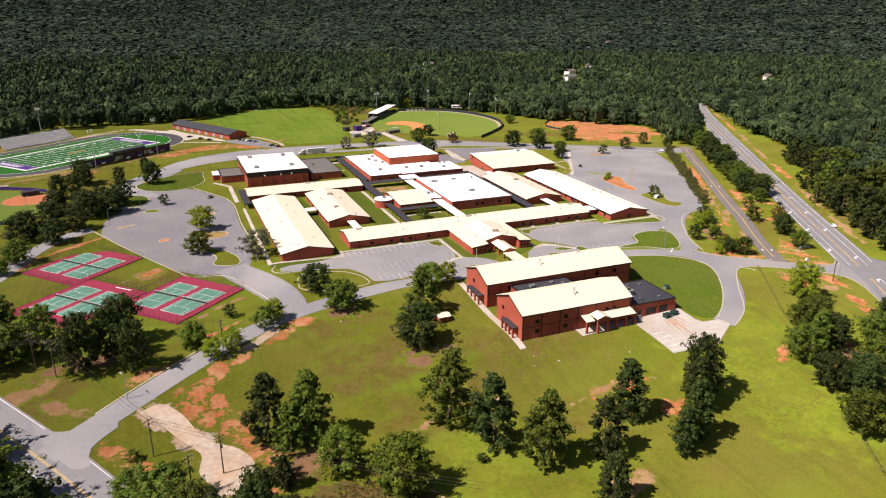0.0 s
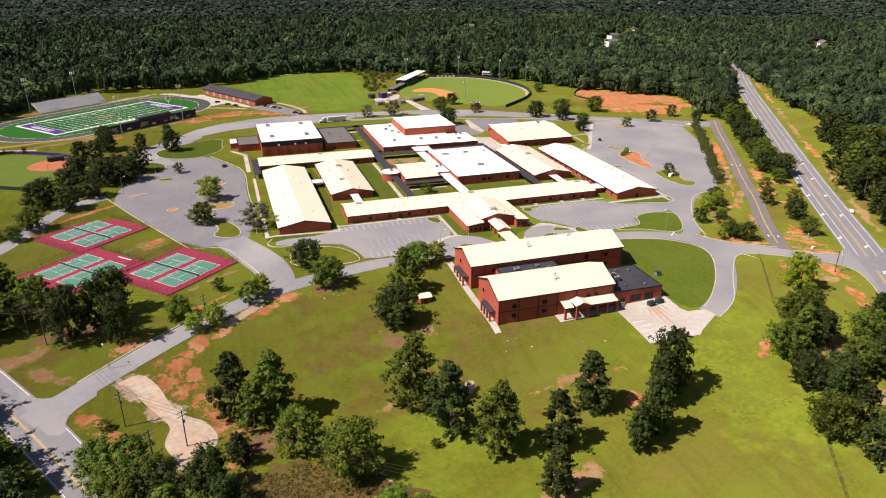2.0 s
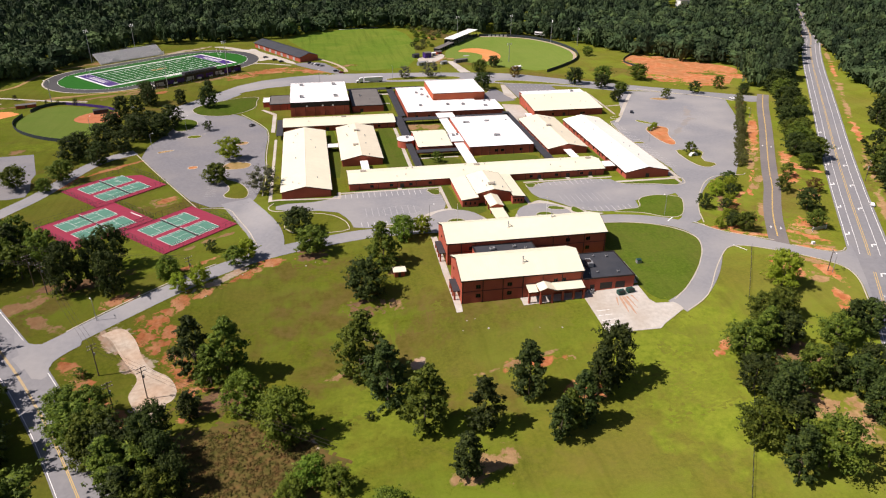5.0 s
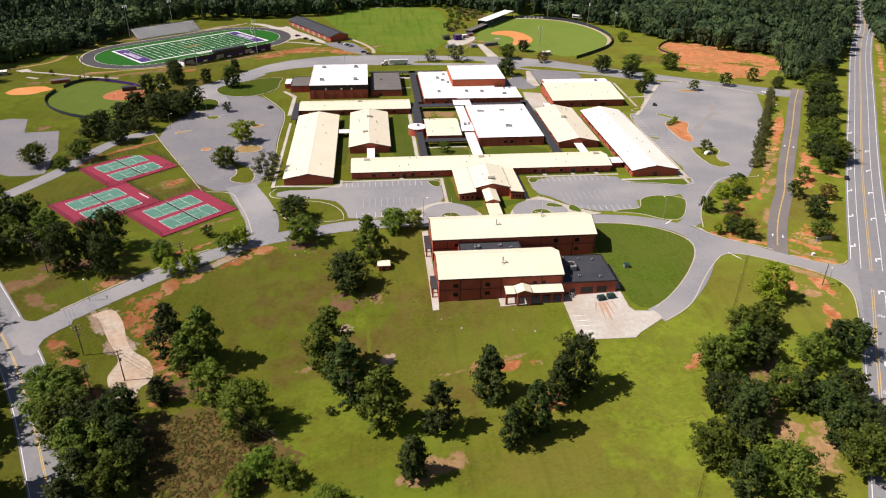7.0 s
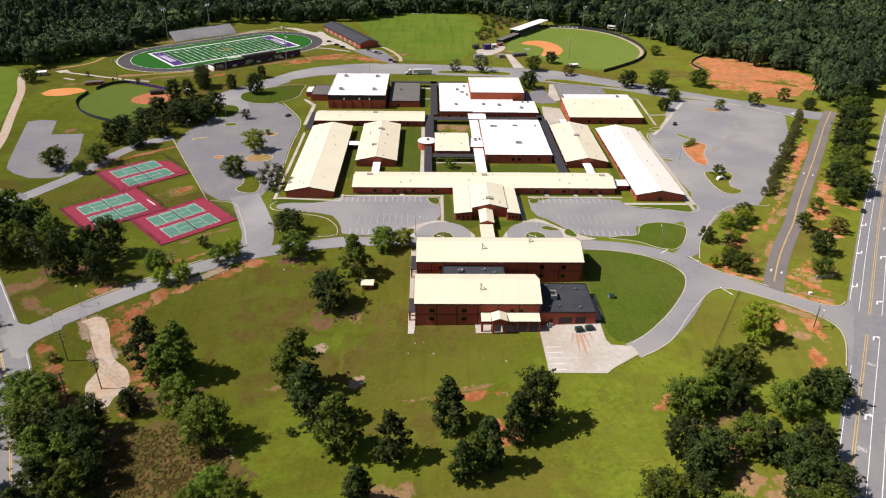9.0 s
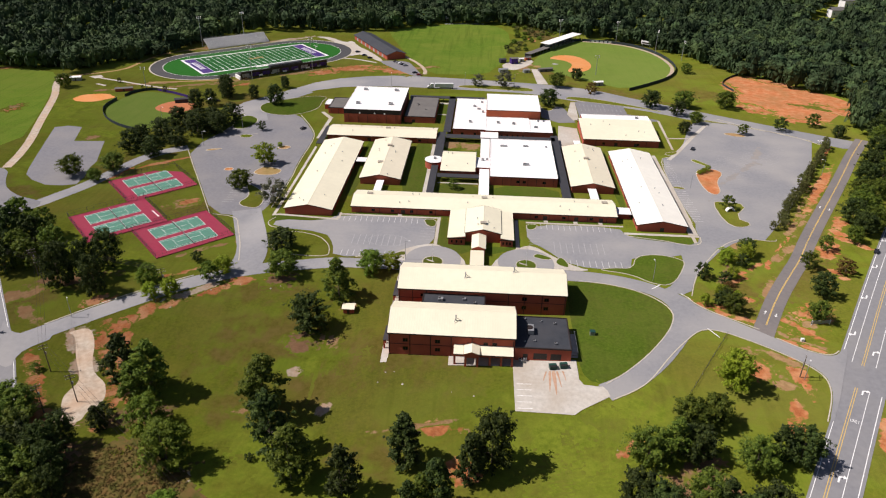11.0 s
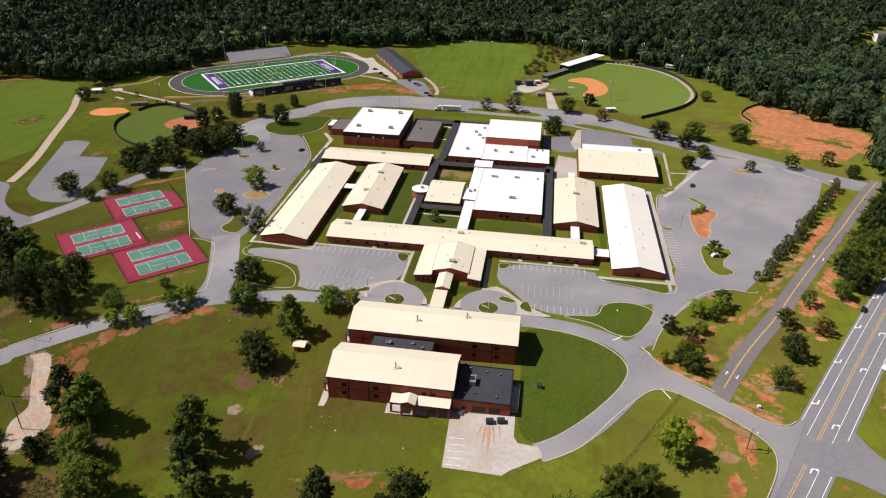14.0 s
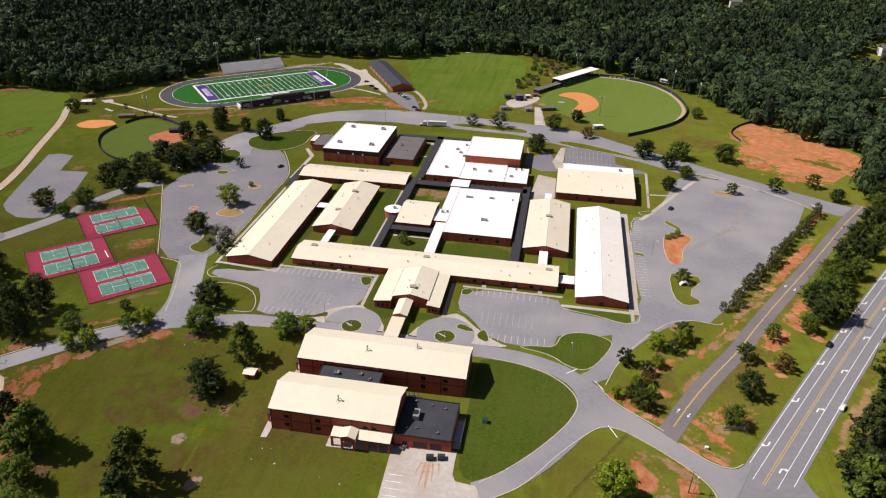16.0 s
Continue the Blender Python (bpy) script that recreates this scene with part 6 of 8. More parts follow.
def tennis_pad(cx, cy, turn):
    ob = thing("tennis_court_pad", (cx, cy, land(cx, cy) + 0.2), "maroon pad with two green tennis courts behind a dark fence", "tennis court", "tennis courts", turn)
    part("surface", bevelled(0.03, (-18.3, 18.3, -16.4, 16.4, -1.0, 0.1)), COURT_RED, ob)
    for cyy in (-7.2, 7.2):
        L, W = 11.885, 5.485
        court = part("court", boxes((-L, L, cyy - W, cyy + W, 0.1, 0.125)), COURT_GREEN, ob)
        w = 0.08
        rows = [(-L - w, L + w, cyy - W - w, cyy - W + w), (-L - w, L + w, cyy + W - w, cyy + W + w), (-L - w, -L + w, cyy - W, cyy + W), (L - w, L + w, cyy - W, cyy + W),
                (-L, L, cyy - 4.115 - w * 0.7, cyy - 4.115 + w * 0.7), (-L, L, cyy + 4.115 - w * 0.7, cyy + 4.115 + w * 0.7), (-6.4 - w * 0.7, -6.4 + w * 0.7, cyy - 4.1, cyy + 4.1), (6.4 - w * 0.7, 6.4 + w * 0.7, cyy - 4.1, cyy + 4.1),
                (-6.4, 6.4, cyy - w * 0.7, cyy + w * 0.7)]
        part("court_marking", rect_lines(rows, 0.14), WHITE, court)
        net = part("net", boxes((-0.03, 0.03, cyy - 6.2, cyy + 6.2, 0.14, 1.05)), FENCE_MESH, ob, "dark tennis net")
        part("net_band", boxes((-0.045, 0.045, cyy - 6.2, cyy + 6.2, 1.0, 1.09)), WHITE, net)
        for s in (-6.3, 6.3):
            part("net_post", tubes(((0, cyy + s, 0.1), (0, cyy + s, 1.15), 0.06), sides=6), FASCIA, net)
    for x0, y0, x1, y1 in ((-18.3, -16.4, 18.3, -16.4), (18.3, -16.4, 18.3, 16.4), (18.3, 16.4, -18.3, 16.4), (-18.3, 16.4, -18.3, -16.4)):
        a, b = Vector((x0, y0, 0)), Vector((x1, y1, 0))
        bm = bmesh.new()
        for z in (0.2, 1.6, 3.0):
            tube(bm, a + Vector((0, 0, z)), b + Vector((0, 0, z)), 0.035, sides=4)
        n = 12
        for k in range(n):
            p = a.lerp(b, k / n)
            tube(bm, p, p + Vector((0, 0, 3.05)), 0.05, sides=5)
        # woven wire, drawn as slanting strands
        for k in range(44):
            p = a.lerp(b, k / 44)
            q = a.lerp(b, min(1.0, (k + 1.5) / 44))
            tube(bm, p + Vector((0, 0, 0.1)), q + Vector((0, 0, 3.0)), 0.012, sides=3)
            tube(bm, p + Vector((0, 0, 3.0)), q + Vector((0, 0, 0.1)), 0.012, sides=3)
        part("fence", bm, FENCE_MESH, ob, "dark chain-link fence panel")
    return ob


for c in ((-39.4, 328.6), (-37.9, 285.2), (-1.2, 274.2)):
    tennis_pad(c[0], c[1], 43)
ob = thing("bench", (-22.1, 292.4, land(-22.1, 292.4)), "long pale bench beside the courts", "bench", turn=-45)
part("seat", bevelled(0.02, (-4, 4, -0.25, 0.25, 0.4, 0.5)), WHITE, ob)
for s in (-3.5, 0, 3.5):
    part("leg", boxes((s - 0.05, s + 0.05, -0.2, 0.2, 0, 0.4)), STEEL, ob)

FX, FY, FT = -61.5, 590.5, 40.0


def oval(rs, half, n=28):
    out = []
    for k in range(n + 1):
        a = -math.pi / 2 + math.pi * k / n
        out.append((half + rs * math.cos(a), rs * math.sin(a)))
    for k in range(n + 1):
        a = math.pi / 2 + math.pi * k / n
        out.append((-half + rs * math.cos(a), rs * math.sin(a)))
    return out


def oval_band(r0, r1, half, z):
    bm = bmesh.new()
    a, b = [bm.verts.new((*p, z)) for p in oval(r0, half)], [bm.verts.new((*p, z)) for p in oval(r1, half)]
    m = len(a)
    for i in range(m):
        bm.faces.new((a[i], b[i], b[(i + 1) % m], a[(i + 1) % m]))
    return bm


st = thing("football_field", (FX, FY, 0), "green artificial football field with purple end zones and a black track", "football field", turn=FT)
part("track", oval_band(36.0, 45.5, 42.2, 0.10), TRACK, st, "black running track")
part("track_edge", oval_band(45.5, 46.6, 42.2, 0.12), KERB, st)
part("track_edge", oval_band(35.7, 36.0, 42.2, 0.12), WHITE, st)
bm = bmesh.new()
bm.faces.new([bm.verts.new((*p, 0.08)) for p in oval(35.8, 42.2)])
part("apron", bm, DGREEN, st)
part("turf", rect_lines([(-54.9, 54.9, -24.4, 24.4)], 0.115), TURF, st)
part("border", rect_lines([(-56.8, 56.8, -26.3, -24.4), (-56.8, 56.8, 24.4, 26.3), (-56.8, -54.9, -24.4, 24.4), (54.9, 56.8, -24.4, 24.4)], 0.12), WHITE, st, "white painted border")
for s in (-1, 1):
    ez = part("end_zone", rect_lines([(min(45.7 * s, 54.9 * s), max(45.7 * s, 54.9 * s), -24.4, 24.4)], 0.13), PURPLE, st, "purple end zone with pale lettering")
    rows = []
    for k in range(6):
        y = -11 + k * 4.0
        rows += [(s * 50.3 - 2.2, s * 50.3 + 2.2, y, y + 0.9), (s * 50.3 - 2.2, s * 50.3 + 2.2, y + 2.0, y + 2.9), (s * 50.3 - 2.2, s * 50.3 - 1.2, y + 0.9, y + 2.0)]
    part("lettering_bars", rect_lines(rows, 0.145), WHITE, ez, "white lettering bars")
rows = [(x * 4.572 - 0.16, x * 4.572 + 0.16, -24.4, 24.4) for x in range(-10, 11)]
part("yard_lines", rect_lines(rows, 0.14), WHITE, st)
rows = []
for x in range(-8, 9, 2):
    for y in (-16.5, 16.5):
        rows += [(x * 4.572 - 1.5, x * 4.572 - 0.4, y - 0.7, y + 0.7), (x * 4.572 + 0.4, x * 4.572 + 1.5, y - 0.7, y + 0.7)]
part("yard_number_bars", rect_lines(rows, 0.142), WHITE, st)
part("centre_emblem", rect_lines([(-6.4, -3.4, -2.6, 2.0), (-2.6, 0.2, -3.0, 1.2), (1.0, 3.6, -2.0, 2.6), (4.2, 6.4, -2.4, 1.6)], 0.15), BARE, st, "broken tan emblem shape at midfield")
part("bench_area", rect_lines([(-12, 12, -29.5, -27.5)], 0.15), WHITE, st)
for s in (-1, 1):
    part("goal_post", tubes(((s * 57.5, 0, 0), (s * 57.5, 0, 3), 0.12), ((s * 57.5, -2.8, 3), (s * 57.5, 2.8, 3), 0.1), ((s * 57.5, -2.8, 3), (s * 57.5, -2.8, 9), 0.08), ((s * 57.5, 2.8, 3), (s * 57.5, 2.8, 9), 0.08), sides=6), WHITE, st)


DARK_SEAT = mat("dark_stand_seats", (0.05, 0.05, 0.055), (0.085, 0.083, 0.088), scale=1.5, rough=0.7)


def bleacher(name, u0, u1, v0, depth, height, label, back=None, rows_n=16, facing=1, press=False):
    ob = thing(name, (FX, FY, 0), label, "grandstand", turn=FT)
    for k in range(rows_n):
        z0, z1 = height * k / rows_n, height * (k + 1) / rows_n
        y0 = v0 + facing * depth * k / rows_n
        y1 = v0 + facing * depth * (k + 1) / rows_n
        part("tier", boxes((u0, u1, min(y0, y1), max(y0, y1), z1 - 0.25, z1), (u0, u1, min(y0, y0 + facing * 0.3), max(y0, y0 + facing * 0.3), z1, z1 + 0.42)), DARK_SEAT if back else ALUMINIUM, ob)
    yb = v0 + facing * depth
    n = 10
    for k in range(n + 1):
        u = u0 + (u1 - u0) * k / n
        part("support", tubes(((u, yb, 0), (u, yb, height), 0.12), ((u, yb, 0), (u, v0 + facing * depth * 0.5, height * 0.5), 0.08), sides=5), STEEL, ob)
    if back:
        part("back_panel", boxes((u0, u1, min(yb, yb + facing * 0.15), max(yb, yb + facing * 0.15), 1.0, height + 1.2)), FASCIA, ob, "dark back wall")
        for k in range(9):
            u = u0 + (u1 - u0) * (k + 0.5) / 9
            part("banner", boxes((u - 3.0, u + 3.0, min(yb + facing * 0.16, yb + facing * 0.22), max(yb + facing * 0.16, yb + facing * 0.22), 1.6, 4.2)), PURPLE if k % 3 else FADED, ob, "purple and white banner")
        part("press_box", bevelled(0.1, (-12, 16, min(yb - facing * 4, yb), max(yb - facing * 4, yb), height, height + 3.0)), BLACK_ROOF, ob, "dark flat-roofed press box")
        part("end_wall", boxes((u0 - 1.2, u0, min(v0, yb), max(v0, yb), 0, height * 0.6)), WHITE, ob)
        for k in range(16):
            u = u0 + (u1 - u0) * (k + 0.5) / 16
            part("back_post", boxes((u - 0.14, u + 0.14, yb + facing * 0.45 - 0.12, yb + facing * 0.45 + 0.12, 0, height + 0.6)), FASCIA, ob)
        for k in range(7):
            u = u0 + 6 + k * 10.2
            part("signboard", boxes((u - 1.6, u + 1.6, yb + facing * 0.62 - 0.05, yb + facing * 0.62 + 0.05, 1.2, 2.4)), WHITE if k % 2 else FADED, ob, "white board on the stand's back")
        part("top_rail", tubes(((u0, yb, height + 2.2), (u1, yb, height + 2.2), 0.06), sides=4), STEEL, ob)
    else:
        part("rail", tubes(((u0, yb, height + 1.1), (u1, yb, height + 1.1), 0.05), ((u0, v0, 1.2), (u1, v0, 1.2), 0.05), sides=4), STEEL, ob)
    return ob


bleacher("visitor_grandstand", -23, 35, 50.5, 12, 7.0, "long grey aluminium grandstand beyond the track", rows_n=16)
bleacher("home_grandstand", -37, 38, -49, 9, 4.6, "dark grandstand with purple banners on its back", back=True, rows_n=10, facing=-1)


def floodlight(x, y, H, turn=0.0, lamps=6, label="tall grey steel floodlight mast"):
    ob = thing("floodlight", (x, y, land(x, y)), label, "floodlight", "floodlights", turn)
    part("mast", tubes(((0, 0, 0), (0, 0, H), 0.32, 0.14), sides=8), STEEL, ob)
    for r in range(2):
        part("crossarm", boxes((-1.9, 1.9, -0.08, 0.08, H - 0.4 - r * 1.2, H - 0.25 - r * 1.2)), STEEL, ob)
        for k in range(lamps // 2):
            u = -1.6 + 3.2 * k / max(1, lamps // 2 - 1)
            part("lamp_head", tubes(((u, -0.1, H - 0.3 - r * 1.2), (u, -0.6, H - 0.6 - r * 1.2), 0.25, 0.4), sides=8), WHITE, ob)
    return ob


for u, v in ((-24, 64), (16, 64), (-30, -63), (22, -63)):
    p = local_frame(FX, FY, FT) @ Vector((u, v, 0))
    floodlight(p.x, p.y, 27, FT + (0 if v > 0 else 180))
for x, y, H, a in ((262, 690, 21, 40), (292, 652, 21, 70), (311, 630, 17, 90), (208, 696, 20, 20), (-113, 488, 17, 0), (228, 572, 16, 180)):
    floodlight(x, y, H, a, 4)

# field house
ob = thing("field_house", (38.5, 640, 0), "long brick field house with a black metal roof", "building", turn=-61.0)
part("wall", boxes((-43, 43, -8.5, 8.5, -0.2, 4.2)), BRICK, ob)
bm = bmesh.new()
prism(bm, [(-9.4, 4.0), (0, 6.8), (9.4, 4.0), (9.4, 4.2), (0, 7.0), (-9.4, 4.2)], -43.6, 43.6, "x")
part("roof", bm, BLACK_ROOF, ob)
for s in (-43, 42.75):
    bm = bmesh.new()
    prism(bm, [(-8.5, 4.2), (8.5, 4.2), (0, 6.75)], s, s + 0.25, "x")
    part("gable_wall", bm, BRICKLIGHT, ob)
part("sign", boxes((-43.25, -43.05, -4.5, 4.5, 1.5, 5.6)), WHITE, ob, "white sign panel with a dark shape")
part("sign_mark", boxes((-43.34, -43.26, -2.2, 2.2, 2.4, 4.6)), PURPLE, ob)
for k in range(7):
    part("garage_door", boxes((-36 + k * 11, -32.6 + k * 11, -8.62, -8.5, 0, 2.8)), FADED, ob, "pale roll-up door")
strip("footpath", [(66, 612), (80, 590), (88, 568), (88, 556)], 3.0, 0.06, GRAVEL, "pale footpath beside the practice field", "path")
strip("footpath", [(-2, 600), (20, 600), (44, 588)], 2.4, 0.06, CONCRETE, "pale footpath", "path")
strip("footpath", [(-120, 507), (-80, 516), (-40, 530)], 2.6, 0.06, BARE, "tan dirt footpath below the grandstand", "path")
strip("footpath", [(-190.1, 512.3), (-181.6, 521.6), (-168, 529), (-153.9, 541.9), (-151.7, 567.4), (-146.2, 595.6), (-123.8, 613.9)], 3.2, 0.06, BARE, "tan dirt track round the stadium", "path")
strip("footpath", [(-170, 518), (-155.4, 512.1), (-144.1, 508.8), (-128.3, 502.6), (-105.8, 494.6), (-92, 492.5)], 2.4, 0.065, CONCRETE, "pale concrete footpath to the softball field", "path")
slab("pavement", [(-172, 517.4), (-165.3, 522.6), (-160, 516.8), (-165, 512.6)], "pale concrete pad beside the footpath")
slab("pavement", [(-157, 497.8), (-156, 500), (-147, 496), (-148, 493.6)], "pale concrete pad beside the ball field")
patch(-143, 484, 9, 3, 20, BARE)
patch(-185, 438, 3, 6, -30, BARE)
patch(-102, 386, 5, 3, 40, BARE)
patch(-262, 528, 20, 5, 20, solid=0.15)
clay_run([(-103.6, 490.5), (-93.8, 499), (-69.8, 512.1), (-56, 520)], 2.6, material=BARE, solid=0.15)

# practice field and ball fields
area("practice_field", [(67, 618), (44, 690), (38, 716), (70, 742), (96, 756), (132, 764), (158, 740), (161, 666), (146, 570), (120, 558), (90, 558)], 0.05, FIELD, "broad mown practice field", "playing field", 1)
strip("sand_strip", [(92, 757.5), (134, 764)], 2.5, 0.08, WHITE, "pale strip at the field's far edge", "marking", 0)
area("west_field", [(-420, 380), (-277, 528), (-212, 534), (-190, 505), (-158, 424), (-140, 370), (-190, 320)], 0.03, MEADOW, "broad green playing field", "playing field", 1)
area("baseball_outfield", [(176, 590), (182, 625), (196, 661), (212, 684), (230, 694), (254, 690), (276, 678), (292, 652), (299, 620), (298, 594), (286, 566), (249, 529), (215, 555)], 0.06, OUTFIELD, "pale green mown baseball outfield", "playing field", 1)
area("baseball_infield", [(192.4, 621.2), (200, 633.6), (213.6, 636), (223.4, 626), (228, 610), (227.6, 596), (222.6, 583.6), (213.4, 576.4), (204.6, 577.6), (211, 597), (211.4, 606.6), (206.6, 615), (200, 618.6)], 0.085, INFIELD, "orange clay baseball infield", "playing field", 1)
area("home_plate_clay", [(v.x, v.y) for v in blob(181, 592, 3.4, 3.4, 0, 41, 18, 0.1)], 0.085, BARE, "tan clay round home plate", "playing field", 0)
area("pitcher_mound", [(v.x, v.y) for v in blob(197, 602.4, 2.8, 2.2, 0, 42, 16, 0.1)], 0.09, FADED, "pale pitching circle", "playing field", 0)
ARC = [(230, 695), (254, 691), (277, 679), (293, 653), (300, 620), (299, 594), (287, 565.5), (262, 540), (248, 528)]
strip("warning_track", [(230, 693), (254, 689), (275, 677), (291, 652), (297.5, 620), (296.5, 595), (285, 567)], 3.0, 0.09, GRAVEL, "pale warning track inside the fence", "path")


def fence_line(name, line, H, material, label, pad=True, smooth=2, step=4.0, group="fences"):
    """A fence: posts, a top rail and padded or wire panels."""
    pts = rounded(line, smooth, False)
    ob = thing(name, (0, 0, 0), label, "fence", group)
    fine = []
    for a, b in zip(pts, pts[1:]):
        k = max(1, round((b - a).length / step))
        fine += [a.lerp(b, i / k) for i in range(k)]
    fine.append(pts[-1])
    for a, b in zip(fine, fine[1:]):
        n_ = Vector((-(b - a).y, (b - a).x)).normalized() * 0.07
        z0, z1 = land(a.x, a.y), land(b.x, b.y)
        bm = bmesh.new()
        if pad:
            q = [(a - n_, z0 + 0.05), (b - n_, z1 + 0.05), (b - n_, z1 + H), (a - n_, z0 + H), (a + n_, z0 + 0.05), (b + n_, z1 + 0.05), (b + n_, z1 + H), (a + n_, z0 + H)]
            v = [bm.verts.new((p.x, p.y, z)) for p, z in q]
            for f in ((0, 1, 2, 3), (5, 4, 7, 6), (3, 2, 6, 7), (4, 0, 3, 7), (1, 5, 6, 2)):
                bm.faces.new([v[i] for i in f])
        else:
            for k in range(5):
                z = 0.15 + (H - 0.15) * k / 4
                tube(bm, (a.x, a.y, z0 + z), (b.x, b.y, z1 + z), 0.03 if k in (0, 4) else 0.014, sides=3)
        part("panel", bm, material, ob)
        part("post", tubes(((a.x, a.y, z0), (a.x, a.y, z0 + H + 0.1), 0.06), sides=5), STEEL, ob)
    return ob


fence_line("outfield_fence", ARC, 2.4, PADDING, "dark padded outfield fence", True)
fence_line("outfield_fence", [(-123, 462), (-124, 444), (-115, 426), (-100, 411), (-84, 402), (-74, 400)], 2.0, PADDING, "dark padded softball fence", True)
fence_line("outfield_fence", [(-121, 470), (-119, 480), (-112, 487), (-104, 487)], 2.0, PADDING, "dark padded softball fence", True)
fence_line("banner_fence", [(-104, 487), (-90, 481), (-76, 473), (-68, 466)], 1.8, PURPLE, "purple banner fence along the softball field", True, 0)
fence_line("clay_fence", [(329, 536), (326, 546), (325, 556), (334, 572), (347, 585)], 1.5, PADDING, "dark silt fence beside the clay bank", True)
fence_line("tree_line_fence", [(200, 672), (214, 688), (229, 696)], 2.4, PADDING, "dark backstop fence by the grandstand", True, 0)
fence_line("wire_fence", [(231.5, 210.6), (220.1, 192.7), (209.5, 176.3), (200.2, 158.3), (188.5, 137.8), (173, 113.1), (150.6, 79.1)], 1.3, FENCE_MESH, "thin wire fence across the lawn", False, 0, 6)
for k in range(5):
    ob = thing("bullpen_board", (240 + k * 4.0, 690 - k * 0.6, 0), "small white board on the outfield fence", "sign", "outfield boards")
    part("panel", boxes((-1.4, 1.4, 0.10, 0.2, 0.6, 2.2)), WHITE, ob)
ob = thing("scoreboard", (288, 676, 0), "white scoreboard on two posts beyond the fence", "scoreboard", turn=-35)
part("panel", bevelled(0.05, (-5, 5, -0.2, 0.2, 3.0, 6.2)), WHITE, ob)
part("display", boxes((-4.2, 4.2, -0.26, -0.2, 3.5, 4.8)), FASCIA, ob)
for s in (-3.5, 3.5):
    part("post", tubes(((s, 0, 0), (s, 0, 3.2), 0.14), sides=6), STEEL, ob)
ob = thing("scoreboard", (96, 768, 0), "white scoreboard at the far edge of the field", "scoreboard", turn=-10)
part("panel", bevelled(0.05, (-4, 4, -0.2, 0.2, 3.0, 6.0)), WHITE, ob)
for s in (-3, 3):
    part("post", tubes(((s, 0, 0), (s, 0, 3.1), 0.14), sides=6), STEEL, ob)
ob = thing("baseball_grandstand", (208, 676, 0), "covered grandstand with a white flat roof", "grandstand", turn=55.0)
part("roof", bevelled(0.08, (-30, 30, -5, 5, 6.0, 6.4)), WHITE_ROOF, ob, "white sloping roof")
for k in range(8):
    for s in (-4.4, 4.4):
        part("post", boxes((-28 + 8 * k - 0.12, -28 + 8 * k + 0.12, s - 0.12, s + 0.12, 0, 6.0)), FASCIA, ob)
for k in range(6):
    part("tier", boxes((-28, 28, 3.5 - k * 1.2 - 0.6, 3.5 - k * 1.2, 0.3 + 0.45 * (5 - k), 0.45 + 0.45 * (5 - k))), STEEL, ob)
part("back_wall", boxes((-30, 30, 4.7, 4.85, 0, 5.0)), CANOPY, ob)
ob = thing("dugout", (184, 639, 0), "long dark-roofed dugout by the baseball field", "dugout", turn=56)
part("roof", bevelled(0.05, (-18, 18, -3.2, 3.2, 2.8, 3.1)), GREY_ROOF, ob)
part("wall", boxes((-17.5, 17.5, 2.5, 2.8, 0, 2.8), (-17.5, -17.2, -2.8, 2.5, 0, 2.8), (17.2, 17.5, -2.8, 2.5, 0, 2.8)), CANOPY, ob)
for k in range(7):
    part("post", boxes((-17 + 5.6 * k, -16.8 + 5.6 * k, -2.9, -2.7, 0, 2.8)), STEEL, ob)
for x, y, w, d, hh, m, lab in ((161.4, 601, 6, 5, 4.6, PURPLE, "purple concession hut near the ball field"), (151.7, 602.4, 5, 4.4, 3.2, CANOPY, "dark storage hut near the ball field"), (152, 571, 7, 4, 2.8, STEEL, "grey open shelter near the ball field"), (187, 578, 12, 3.4, 2.6, GREY_ROOF, "grey-roofed dugout shelter near the ball field"), (171, 572, 5, 3.6, 2.6, STEEL, "grey metal storage hut near the ball field"), (168, 608, 4, 3, 2.8, WHITE, "small white-roofed ticket hut near the ball field"), (174, 614, 5, 3, 2.6, BRICK, "low brick hut beside the dugout"),
                               (226, 541, 7, 3.5, 3.0, WHITE, "white-roofed hut near the ball field"), (-76, 462, 9, 4, 2.8, CANOPY, "dark dugout roof beside the softball field"), (-128, 484, 12, 4, 2.4, BRICK, "red brick dugout near the ball field"), (-177, 507, 8, 5, 2.8, WHITE, "white hut by the tree line")):
    ob = thing("hut", (x, y, 0), lab, "hut", turn=20)
    part("wall", boxes((-w / 2, w / 2, -d / 2, d / 2, 0, hh - 0.3)), m if m is not WHITE else FADED, ob)
    bm = bmesh.new()
    prism(bm, [(-d / 2 - 0.4, hh - 0.3), (0, hh + 0.3), (d / 2 + 0.4, hh - 0.3), (d / 2 + 0.4, hh - 0.15), (0, hh + 0.45), (-d / 2 - 0.4, hh - 0.15)], -w / 2 - 0.3, w / 2 + 0.3, "x")
    part("roof", bm, m if m not in (BRICK, PURPLE) else GREY_ROOF, ob)
    part("door", boxes((-0.5, 0.5, -d / 2 - 0.06, -d / 2 - 0.005, 0, 2.0)), DOOR, ob)
area("concession_paving", [(150, 589), (156, 604), (164, 600), (177, 617), (179, 604), (166, 581), (157, 577)], 0.075, CONCRETE, "pale concrete paving round the ball field huts", "pavement", 1)
area("concession_path", [(175.6, 584), (181, 583), (187, 538), (178.4, 538.6)], 0.08, CONCRETE, "pale concrete path to the ball field", "path", 0)
area("softball_outfield", [(-122, 462), (-123, 444), (-114, 427), (-100, 413), (-84, 404), (-72, 404), (-64, 430), (-66, 462), (-76, 471), (-104, 485), (-118, 478)], 0.05, OUTFIELD, "pale green softball outfield", "playing field", 1)
